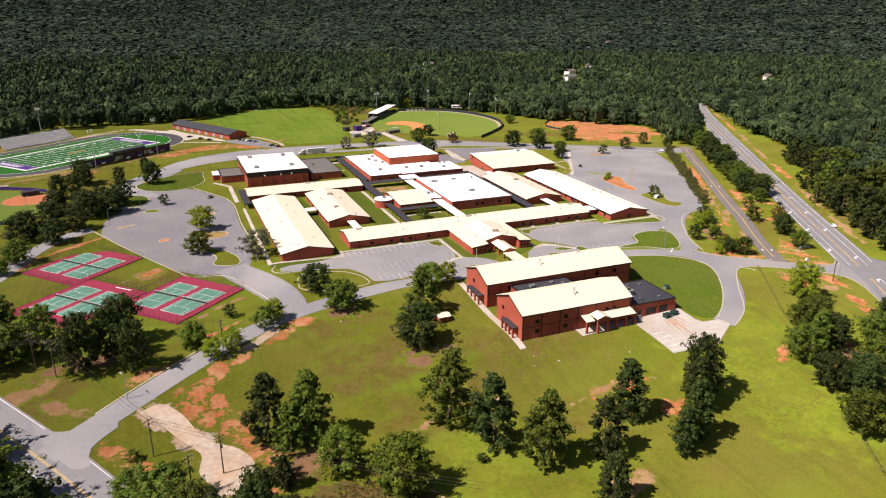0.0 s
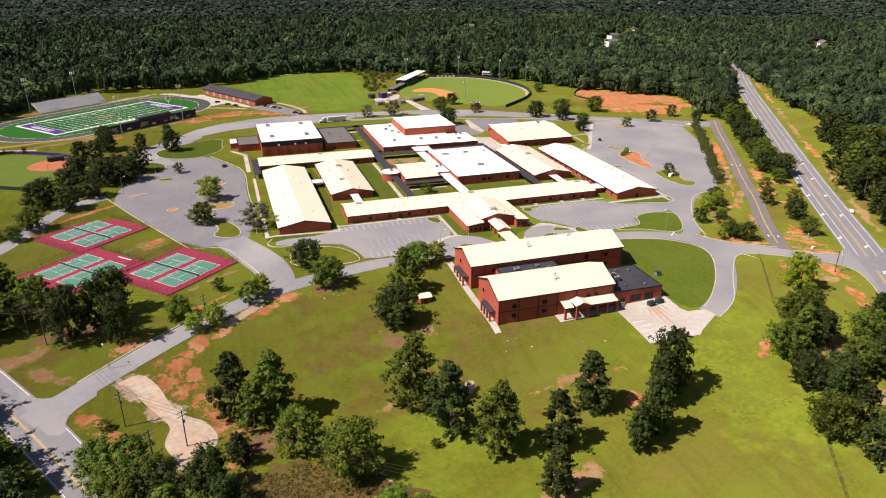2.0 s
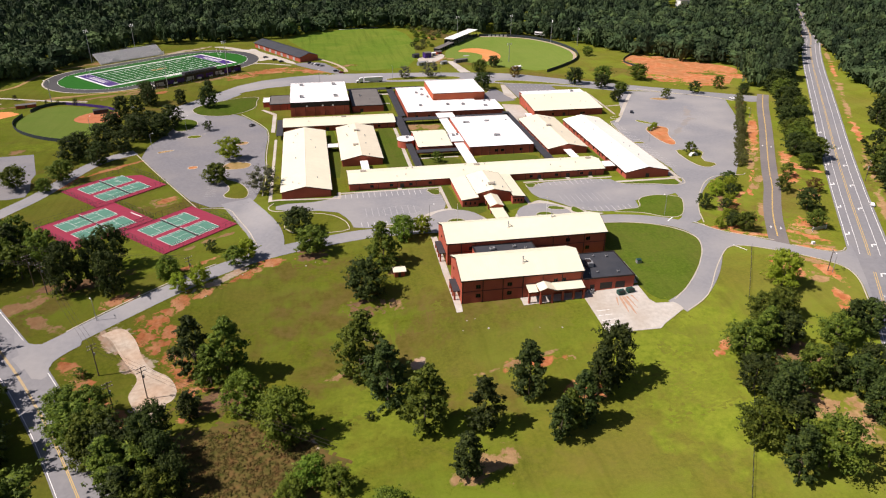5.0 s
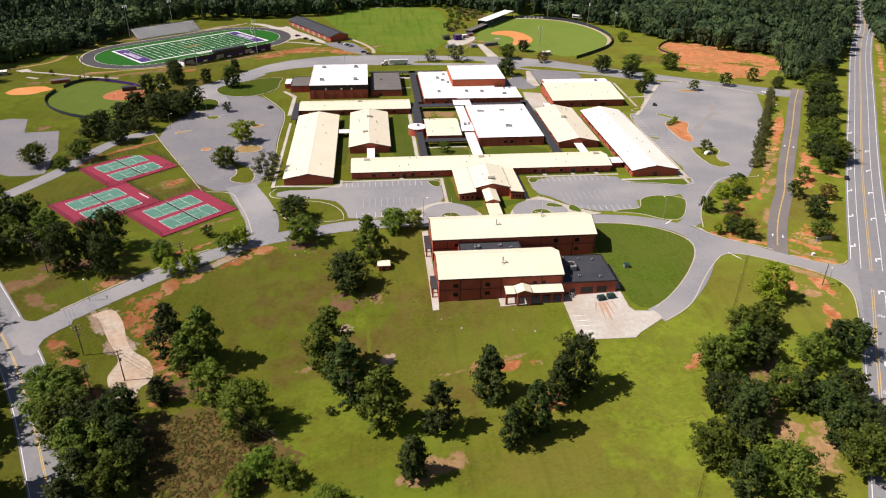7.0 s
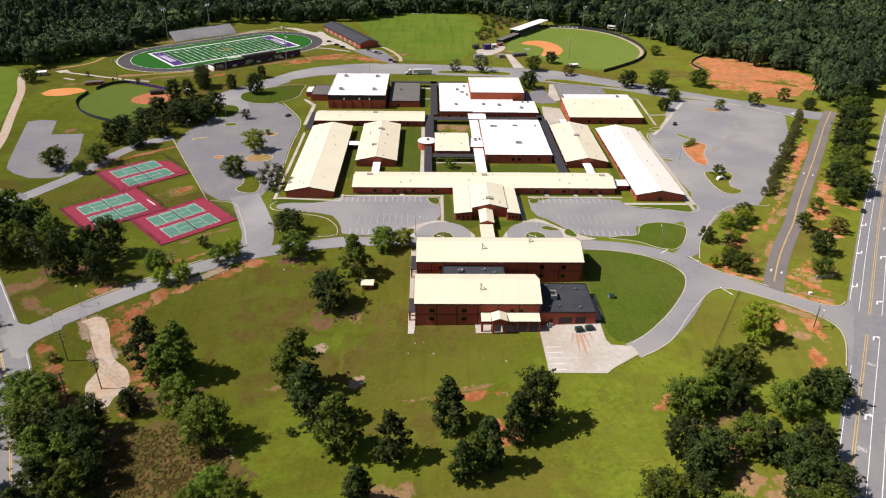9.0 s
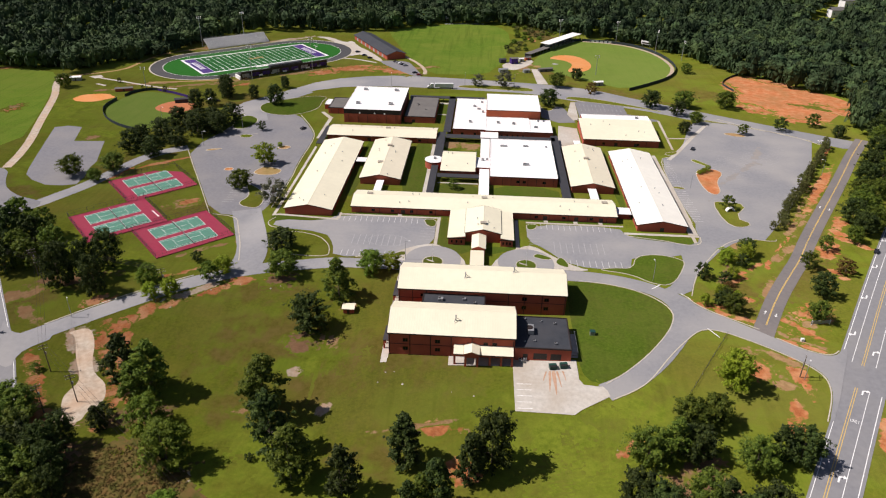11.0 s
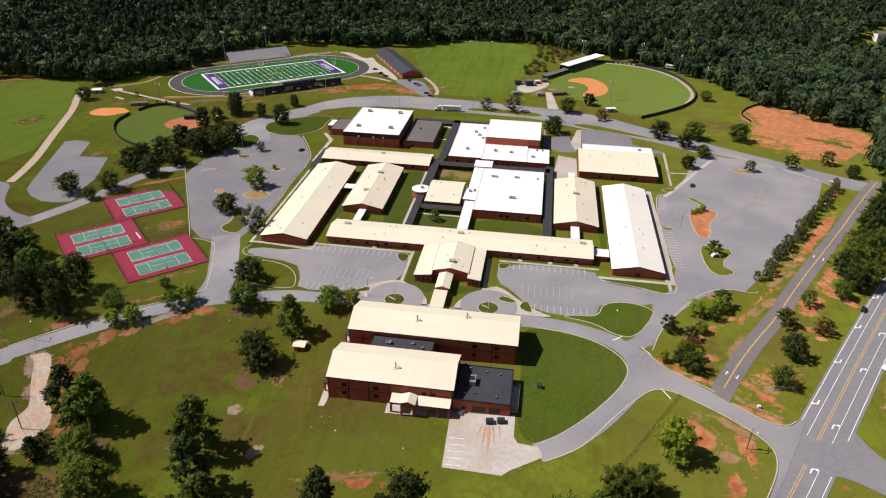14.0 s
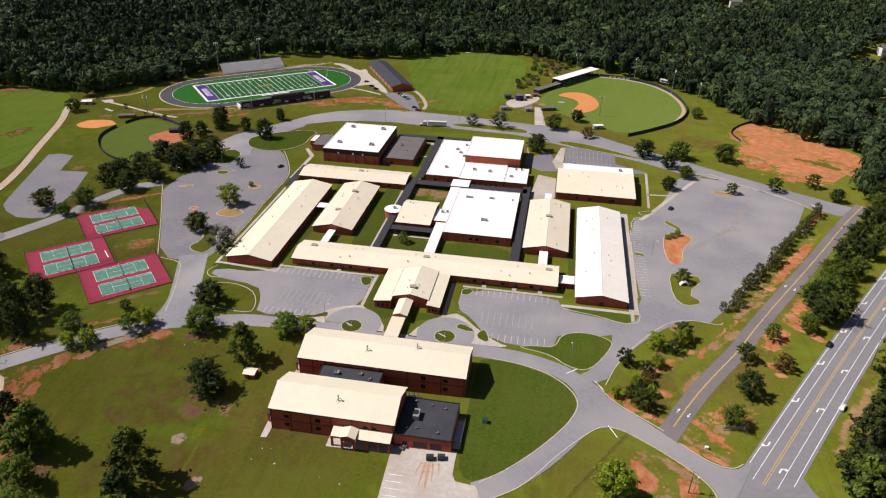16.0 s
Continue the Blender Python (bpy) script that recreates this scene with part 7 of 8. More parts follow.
area("softball_infield", [(-90, 446), (-88, 458), (-78, 467), (-66, 463), (-60, 450), (-68, 439), (-80, 438)], 0.075, RED_INFIELD, "red clay softball infield", "playing field", 2)
area("diamond_clay", [(v.x, v.y) for v in blob(-142, 465, 13.5, 10, 20, 44, 26, 0.12)], 0.06, INFIELD, "pale orange clay practice diamond", "playing field", 1)

# ---- trees ----


def leaf_cloud(rng, centres, radii, per, size, flatten=0.8, lo=0.55, hi=1.2):
    """Leaf sprays scattered over lumps: vertices and faces."""
    centres, radii = np.repeat(np.array(centres), per, 0), np.repeat(np.array(radii), per)[:, None]
    count = len(centres)
    d = rng.normal(size=(count, 3))
    d /= np.linalg.norm(d, axis=1)[:, None]
    d[:, 2] = np.where(d[:, 2] < -0.35, -d[:, 2], d[:, 2])
    p = centres + d * (radii * rng.uniform(lo, hi, (count, 1))) * np.array((1, 1, flatten))
    nrm = d * 1.0 + rng.normal(scale=0.34, size=(count, 3)) + np.array((0, 0, 0.3))
    nrm /= np.linalg.norm(nrm, axis=1)[:, None]
    a = np.cross(nrm, rng.normal(size=(count, 3)))
    a /= np.linalg.norm(a, axis=1)[:, None]
    b = np.cross(nrm, a)
    s = size * rng.uniform(0.55, 1.3, (count, 1))
    q = np.stack((p - a * s * 0.55 - b * s * 0.3, p + a * s * 0.55 - b * s * 0.22, p + b * s * 0.75), 1).reshape(-1, 3)
    return q, np.arange(count * 3).reshape(count, 3)


ICO_V, ICO_F = None, None


def ico():
    global ICO_V, ICO_F
    if ICO_V is None:
        bm = bmesh.new()
        bmesh.ops.create_icosphere(bm, subdivisions=1, radius=1.0)
        bm.verts.ensure_lookup_table()
        ICO_V = np.array([v.co[:] for v in bm.verts])
        ICO_F = np.array([[v.index for v in f.verts] for f in bm.faces])
        bm.free()
    return ICO_V, ICO_F


def lumps(rng, centres, radii, jitter=0.22, flatten=0.8):
    iv, jf = ico()
    V = [c + iv * r * np.array((1, 1, flatten)) * rng.uniform(1 - jitter, 1 + jitter, (len(iv), 1)) for c, r in zip(centres, radii)]
    F = [jf + k * len(iv) for k in range(len(V))]
    return np.concatenate(V), np.concatenate(F)


def mesh_from(name, parts_, material):
    verts, faces, off = [], [], 0
    for v, f in parts_:
        verts.append(v)
        faces += (f + off).tolist()
        off += len(v)
    me = bpy.data.meshes.new(name)
    me.from_pydata(np.concatenate(verts).tolist(), [], faces)
    me.materials.append(material)
    return me


def tree_kind(seed, H, R, shape, leaf, n_lumps=46, per=70, size=0.62, low=0.14, trunk=0.28, gap=0.0):
    """A tree of height H and crown radius R: a tapered trunk with limbs, and a crown of leaf clumps."""
    rng = np.random.default_rng(seed)
    R *= 1.18
    ob = thing("tree", (0, 0, -500), "", "tree")
    centres, radii = [], []
    lean = rng.uniform(-0.06, 0.06, 2)
    for k in range(n_lumps):
        u = ((k + rng.uniform(0, 1)) / n_lumps) ** 0.9
        if shape == "round":
            prof = math.sin(math.pi * (0.17 + 0.77 * u)) ** 0.6
        else:
            prof = math.sin(math.pi * (0.18 + 0.78 * u)) ** 0.75 * (1.12 - 0.42 * u)
        a = k * 2.39996 + rng.uniform(-0.5, 0.5)
        prof *= 1.0 + 0.34 * noise.noise((math.cos(a) * 1.3 + seed, math.sin(a) * 1.3, u * 3.0)) + (0.22 if rng.uniform() < 0.14 else 0.0)
        if rng.uniform() < gap:
            continue
        rad = R * prof * (rng.uniform(0.25, 1.0) ** 0.5) * 0.9
        lr = R * rng.uniform(0.13, 0.31) * (0.6 + 0.45 * prof)
        z = H * (low + (1 - low) * u)
        centres.append(np.array((rad * math.cos(a) + lean[0] * z, rad * math.sin(a) + lean[1] * z, min(z, H - lr * 0.5))))
        radii.append(lr)
    core = [c * np.array((0.80, 0.80, 0.96)) for c in centres[::2]]
    tips, tip_r = [], []
    for c, r in zip(centres[::2], radii[::2]):
        out = np.array((c[0], c[1], 0.0)) / max(0.3, math.hypot(c[0], c[1]))
        for step in (0.9, 1.35):
            tips.append(c + out * r * step * rng.uniform(0.7, 1.25) + np.array((0, 0, r * rng.uniform(-0.3, 0.5))))
            tip_r.append(r * rng.uniform(0.28, 0.5))
    me = mesh_from("crown", [lumps(rng, core, [r * 0.74 for r in radii[::2]], 0.35), leaf_cloud(rng, centres, radii, per, size, lo=0.45), leaf_cloud(rng, tips, tip_r, per // 4, size, 0.7, 0.2, 1.3)], leaf)
    crown = new("crown", me)
    crown.parent = ob
    bm = bmesh.new()
    top = (rng.normal() * 0.3, rng.normal() * 0.3, H * 0.72)
    tube(bm, (0, 0, -0.6), (top[0] * 0.4, top[1] * 0.4, H * 0.35), trunk * 1.25, trunk * 0.85, 7)
    tube(bm, (top[0] * 0.4, top[1] * 0.4, H * 0.35), top, trunk * 0.85, trunk * 0.25, 6)
    part("trunk", bm, BARK, ob)
    order = sorted(range(len(centres)), key=lambda i: -radii[i])[:7]
    for i in order:
        c = centres[i]
        z0 = max(H * 0.18, c[2] * 0.62)
        part("limb", tubes(((0, 0, z0), tuple(c * 0.85), trunk * 0.4, trunk * 0.1), sides=5), BARK, ob)
    ob["span"] = R
    return ob, H, R


KINDS = {
    "oak": [tree_kind(11, 15, 7.2, "round", LEAF, 76, 64, 0.62), tree_kind(12, 15, 7.6, "round", LEAF, 78, 62, 0.62, gap=0.1), tree_kind(13, 15, 6.8, "round", LEAF_DARK, 76, 62, 0.62)],
    "tall": [tree_kind(21, 24, 6.2, "tall", LEAF, 92, 56, 0.72, 0.07), tree_kind(22, 24, 5.8, "tall", LEAF_DARK, 92, 56, 0.72, 0.06), tree_kind(23, 24, 6.7, "tall", LEAF, 92, 56, 0.72, 0.06, gap=0.22),
             tree_kind(24, 24, 5.4, "tall", LEAF_DARK, 88, 56, 0.72, 0.05, gap=0.12)],
    "dark": [tree_kind(71, 20, 8.6, "round", LEAF_DARK, 84, 60, 0.72, 0.05), tree_kind(72, 20, 8.2, "round", LEAF_DARK, 84, 60, 0.72, 0.05, gap=0.1), tree_kind(73, 20, 7.8, "round", LEAF_DARK, 80, 60, 0.72, 0.05)],
    "wood": [tree_kind(91, 17, 6.2, "round", LEAF_DARK, 46, 46, 0.95, 0.08), tree_kind(92, 17, 5.6, "tall", LEAF_DARK, 46, 46, 0.95, 0.06), tree_kind(93, 17, 6.4, "round", LEAF, 46, 46, 0.95, 0.08)],
    "fresh": [tree_kind(101, 15, 7.0, "round", LEAF_FRESH, 84, 72, 0.58, 0.04), tree_kind(102, 15, 6.4, "round", LEAF_FRESH, 84, 70, 0.58, 0.03)],
    "small": [tree_kind(31, 8, 3.5, "round", LEAF, 36, 56, 0.42, 0.16, 0.14), tree_kind(32, 8, 3.2, "round", LEAF_DARK, 36, 56, 0.42, 0.14, 0.14)],
    "lime": [tree_kind(41, 12, 5.4, "round", LEAF_LIME, 60, 64, 0.5, 0.10, 0.2), tree_kind(42, 12, 5.0, "round", LEAF_LIME, 60, 64, 0.5, 0.10, 0.2, gap=0.12)],
    "grey": [tree_kind(51, 12, 5.8, "round", LEAF_GREY, 60, 40, 0.42, 0.12, 0.2, gap=0.1)],
    "hedge": [tree_kind(81, 8, 4.2, "round", LEAF_OLIVE, 36, 46, 0.45, 0.06, 0.12), tree_kind(82, 8, 3.8, "round", LEAF_OLIVE, 36, 46, 0.45, 0.06, 0.12)],
    "rust": [tree_kind(61, 8, 4.0, "round", LEAF_RUST, 32, 56, 0.45, 0.06, 0.14)],
}
LABELS = {"fresh": "bright green leafy tree with an oval crown", "dark": "large dark green tree with a full broad crown", "wood": "dark green woodland tree at the wood edge", "hedge": "olive-green bushy tree in a hedgerow", "oak": "broad green shade tree with a dense rounded crown", "tall": "tall dark green tree with a ragged crown", "small": "small green ornamental tree with a round crown",
          "lime": "yellow-green bushy tree on the grass", "grey": "sparse grey-green tree with an open crown", "rust": "rusty brown low tree on the grass"}
USED = set()
TRNG = random.Random(5)


def plant(kind, x, y, H, wide=1.0, group=""):
    pick = TRNG.randrange(len(KINDS[kind]))
    ob, h0, r0 = KINDS[kind][pick]
    s = H / h0
    m = pose(x, y, land(x, y) - 0.05, 0, 0, TRNG.uniform(0, 360)) @ Matrix.Diagonal((s * wide, s * wide, s, 1))
    if (kind, pick) in USED:
        k = ob.scale
        ob = copy_thing(ob, m @ Matrix.Diagonal((1 / k.x, 1 / k.y, 1 / k.z, 1)))
    else:
        USED.add((kind, pick))
        ob.matrix_basis = m
    return tagged(ob, LABELS[kind], "tree", group)


def grove(kind, rows, wide=1.0, group=""):
    for x, y, H in rows:
        plant(kind, x, y, H, wide, group)


grove("tall", [(68.7, 165.7, 24), (84.9, 137.4, 22), (118.1, 145.1, 19), (92.9, 117, 15)], 1.0, "trees on the lawn")
grove("tall", [(75.8, 149.5, 23), (101, 132.8, 18)], 1.0, "trees on the lawn")
grove("dark", [(144.2, 145, 20)], 0.68, "trees on the lawn")
grove("tall", [(137.6, 139.4, 18), (129.2, 129.4, 19), (121.2, 125, 15), (124.6, 128, 14)], 0.86, "trees on the lawn")
grove("tall", [(17.6, 175.4, 22), (27.6, 171.6, 22), (22.6, 169, 15)], 1.0, "trees on the lawn")
grove("tall", [(18.2, 153.6, 10)], 1.0, "trees on the lawn")
grove("dark", [(74.7, 207.9, 15)], 1.0, "trees beside the drive")
grove("tall", [(82.8, 224.9, 19)], 1.0, "trees beside the drive")
grove("dark", [(-33.2, 225.9, 20), (-16.8, 222.7, 17), (-24.1, 232.2, 18)], 0.62, "trees by the tennis courts")
grove("dark", [(-21, 242, 17)], 0.78, "trees by the tennis courts")
grove("fresh", [(33.4, 155.6, 13), (45.5, 141.4, 16)], 0.9, "trees on the lawn")
grove("fresh", [(52.6, 122.3, 8), (47.5, 117.2, 7), (59.6, 119.2, 7), (71.7, 107.1, 9), (93, 243, 10), (1.3, 231.1, 8.5)], 1.0, "trees beside the drive")
grove("oak", [(55.2, 241.3, 11), (50.5, 259.5, 10.5)], 1.12, "trees beside the drive")
grove("lime", [(101, 246, 8), (29.8, 240.4, 8), (6.5, 221.6, 7), (13.6, 224.8, 7.5), (245.7, 264, 7.5), (255.7, 269, 7), (245, 252, 5.5)], 1.0)
grove("lime", [(225.4, 181, 14)], 0.85)
grove("small", [(25.7, 235.3, 8.5), (15.5, 249.6, 5), (257, 273, 8), (232, 251, 7), (281, 263, 8), (240, 246, 6), (263, 321, 7), (295, 281, 7), (252, 262, 6)], 1.0)
grove("oak", [(238, 226, 8), (234, 230, 6)], 0.9)
grove("lime", [(228, 230, 5), (241, 233, 5), (236, 238, 5)], 0.85)
grove("lime", [(13.1, 360, 12)], 1.05)
grove("oak", [(9.4, 327, 10)], 1.1)
grove("dark", [(-8.3, 464, 14), (-28, 476, 10), (-13, 505, 9), (-50, 481, 15)], 0.85)
grove("dark", [(-69.1, 369.5, 13), (-54.4, 364.4, 12), (-57.3, 386.7, 14), (-45.5, 379.5, 12), (-56, 411, 13), (-40, 398, 14), (-29, 403, 13), (-26, 420, 14), (-44, 408, 13), (-66.6, 379.4, 12), (-36, 412, 13)], 1.05, "trees by the softball field")
grove("dark", [(-59, 447, 14), (-47, 474, 13), (-52, 456, 12)], 0.8, "trees by the softball field")
grove("oak", [(-66.6, 341.5, 11), (-85.6, 332.9, 11), (-70.6, 328.3, 7), (256, 487, 12), (271, 471, 10), (280, 490, 12), (310, 492, 12), (267, 434, 8), (280, 455, 8), (304, 586, 8), (183, 482, 12), (193, 532, 11), (210, 555, 9), (-175, 488, 10)])
grove("rust", [(295, 260, 7), (218, 519, 8), (240, 240, 5)])
grove("grey", [(33.5, 306.6, 13), (132, 527, 9), (152, 526, 12)])
grove("oak", [(278, 241, 10), (269, 223, 8), (312, 290, 8), (320, 299, 11), (327, 303, 12), (320, 311, 12), (332, 328, 13), (328, 318, 13), (335, 337, 12), (347, 343, 10), (347, 358, 13), (360, 366, 11), (359, 379, 13), (374, 386, 11), (373, 401, 14), (386, 409, 11), (384, 421, 14), (396, 428, 12), (398, 444, 15), (390, 438, 13),
              (366, 437, 8)], 0.92)
grove("small", [(332, 445, 9), (305, 436, 7), (357, 457, 9), (282, 462, 6), (123, 332, 6), (-3, 411, 6)], 1.0)
hr = random.Random(8)
for k in range(34):
    f = k / 33
    plant("hedge", 279 + 72 * f + hr.uniform(-1.6, 1.6), 298 + 120 * f + hr.uniform(-1.5, 1.5), hr.uniform(4.2, 7.6), 0.68, "hedgerow beside the car park")


def scatter(n, corners, kinds, hmin, hmax, seed, gap=4.5, group="", wide=1.0):
    rr = random.Random(seed)
    xs, ys = [c[0] for c in corners], [c[1] for c in corners]
    done = []
    for _ in range(n * 30):
        if len(done) >= n:
            break
        x, y = rr.uniform(min(xs), max(xs)), rr.uniform(min(ys), max(ys))
        if inside(x, y, corners) and all((x - a) ** 2 + (y - b) ** 2 > gap * gap for a, b in done):
            done.append((x, y))
            plant(rr.choice(kinds), x, y, rr.uniform(hmin, hmax), wide, group)


def inside(x, y, poly):
    c = False
    for i in range(len(poly)):
        (x0, y0), (x1, y1) = poly[i - 1], poly[i]
        if (y0 > y) != (y1 > y) and x < (x1 - x0) * (y - y0) / (y1 - y0) + x0:
            c = not c
    return c


grove("oak", [(206.2, 163.3, 11), (214.2, 164.2, 11), (191.3, 149.5, 12), (205.3, 150.4, 12), (185.6, 134, 12), (190.7, 128, 13), (174.6, 113.1, 13), (204.5, 133.6, 12), (213.3, 125.4, 12), (221.1, 128.1, 12), (236, 150, 12), (222.1, 147.1, 11), (217.2, 114.2, 13), (212.3, 104.3, 14), (186.7, 100.9, 15)], 0.92, "roadside wood")
grove("tall", [(198.3, 150.5, 16), (185.7, 122, 16), (183.7, 111, 16), (208.4, 129.5, 15), (229, 150, 14), (210.4, 113.4, 16), (176.6, 98.9, 17)], 0.95, "roadside wood")
grove("oak", [(-17.1, 159.6, 11), (-10, 157.6, 11), (-12, 149.5, 12), (-0.9, 140.4, 12), (6.1, 130.3, 12), (-6, 145.5, 12), (13.2, 118.2, 12)], 1.0, "wood beside the country road")
grove("dark", [(10.2, 146, 13), (9.6, 138.4, 15), (14.6, 133.4, 13), (18.4, 126, 12)], 0.72, "wood beside the country road")
grove("tall", [(1.1, 132.4, 15), (-6, 139.4, 14), (8.1, 119.2, 16), (9.2, 107.1, 18), (19.2, 99, 18)], 1.1, "wood beside the country road")
scatter(30, [(-57.5, 187.9), (-76.5, 217.2), (-110, 240), (-90.4, 150.3), (-21.1, 80.9), (-9, 97), (-35.3, 149.5)], ["wood"], 13, 18, 6, 5.0, "wood beyond the country road", 1.15)
for k in range(13):
    f = k / 12
    plant("tall" if k % 3 else "oak", mixf(-66, -8, f) + hr.uniform(-2, 2), mixf(194, 88, f) + hr.uniform(-2, 2), hr.uniform(15, 20), 1.1, "wood beyond the country road")
scatter(14, [(-48.6, 242.5), (-52.6, 232.2), (-54.6, 230.1), (-77.9, 240.1), (-96, 259.3), (-83.8, 274.9), (-60.8, 266.9), (-42.5, 248.6)], ["wood"], 13, 17, 7, 5.0, "trees by the tennis courts", 0.85)
scatter(44, [(304, 190), (300, 218), (316, 238), (344, 276), (376, 325), (412, 372), (436, 350), (384, 246), (348, 184), (320, 150)], ["wood"], 14, 20, 9, 5.6, "wood beside the highway", 1.0)

def brush():
    """Low scrub in the hollow below the lawn."""
    rng = np.random.default_rng(17)
    cs, rs = [], []
    while len(cs) < 1500:
        u, v = rng.uniform(-1, 1, 2)
        if math.hypot(u, v) > 1 + 0.3 * noise.noise((u * 3, v * 3, 4.0)):
            continue
        x, y = 34.4 + 20 * u, 131.3 + 17 * v
        cs.append(np.array((x, y, land(x, y) + 0.05)))
        rs.append(rng.uniform(0.3, 0.75) * (1.0 + 0.6 * noise.noise((x / 5, y / 5, 3.0))))
    me = mesh_from("brush", [leaf_cloud(rng, cs, rs, 20, 0.34, 0.6, 0.2, 1.3)], BRUSH)
    return tagged(new("brush", me), "tangled brown-green scrub below the lawn", "scrub", kind="stuff")


brush()
scatter(46, [(159, 758), (177, 754), (212, 736), (196, 704), (186, 686), (171, 640), (157, 628), (153, 645), (164, 680), (166, 740)], ["hedge", "small", "fresh"], 1.6, 4.2, 21, 3.0, "weeds beside the practice field", 1.5)
for x, y, H in ((263, 368, 3), (266, 371, 3.5), (260, 366, 2.6), (15.8, 383.9, 3.0)):
    plant("lime", x, y, H, 1.0, "island shrubs")
for x, y, H in ((-141, 503.6, 4), (-117.7, 491.4, 2.6), (-110.2, 491, 2.6), (-97.5, 485, 4.5)):
    plant("hedge", x, y, H, 0.7, "shrubs by the softball field")
for x, y, H in ((69.8, 144.4, 2.6), (17.4, 158.4, 6), (-18, 179.7, 3.2), (238, 236, 5), (237, 233, 5)):
    plant("small", x, y, H, 1.2, "shrubs on the grass")

# ---- woods ----
HOUSES = [(582, 930, 20), (660, 1000, 60), (540, 862, 10), (905, 1380, 40), (800, 760, 70), (430, 1130, 0), (1061, 1530, 20), (1040, 1500, 70)]
CLEARING = [(-420, 360), (-277, 532), (-209, 538), (-186, 522), (-149, 580), (-126, 640), (-92, 690), (-2, 708), (37, 716), (85, 758), (162, 756), (226, 716), (290, 672), (332, 602), (365, 560), (411, 520),
            (378, 462), (382, 440), (428, 470), (480, 541), (552, 648), (716, 905), (724, 900), (576, 652), (480, 476), (430, 352), (380, 250), (345, 190), (290, 40), (190, -80), (-60, -60), (-120, 40), (-110, 160), (-190, 300)]


def near_house(x, y):
    """The open yards of the far houses, on their sunny side."""
    for hx, hy, _ in HOUSES:
        r = math.hypot(hx, hy)
        along, across = ((x - hx) * hx + (y - hy) * hy) / r, ((x - hx) * hy - (y - hy) * hx) / r
        if -70 - 0.03 * r < along < 14 and abs(across) < 17:
            return True
    return False


def crown_variant(seed):
    """A woodland tree in unit size: a rough core with leaf sprays all over it, and a skirt for the wood's edge."""
    rng = np.random.default_rng(seed)
    pointed = seed % 4 == 0
    core = lumps(rng, [np.array((rng.uniform(-0.1, 0.1), rng.uniform(-0.1, 0.1), 0.68))], [0.78], 0.25, 0.3)
    cs, rs = [], []
    for k in range(15):
        u = (k + 0.5) / 15
        rad = (0.85 * (1 - u) ** 0.8 if pointed else 0.78 * math.sqrt(max(0.0, 1 - u * u)))
        a = k * 2.39996 + rng.uniform(-0.4, 0.4)
        cs.append(np.array((rad * math.cos(a), rad * math.sin(a), 0.56 + 0.4 * u + rng.uniform(-0.05, 0.05))))
        rs.append(rng.uniform(0.2, 0.36))
    fine = leaf_cloud(rng, cs, rs, 12, 0.20, 0.3)
    near = leaf_cloud(rng, cs, rs, 7, 0.26, 0.3)
    ring = [np.array((0.62 * math.cos(k * 1.26), 0.62 * math.sin(k * 1.26), rng.uniform(0.22, 0.5))) for k in range(10)]
    body, sprays = lumps(rng, [np.array((0, 0, 0.36))], [0.6], 0.3, 0.5), leaf_cloud(rng, ring, [0.34] * 10, 9, 0.24, 0.4)
    skirt = (np.concatenate((body[0], sprays[0])), np.concatenate((body[1], sprays[1] + len(body[0]))))
    far = leaf_cloud(rng, cs[::2], [r * 1.2 for r in rs[::2]], 6, 0.42, 0.3)
    for v, _ in (fine, near, far):
        v[:, 2] = 0.75 + (v[:, 2] - 0.75) * 0.62
    return core, skirt, fine, near, far


def d_left(x, y):
    """The side that the walk sees only later, from higher up and not so far."""
    return x < -0.4 * y - 40


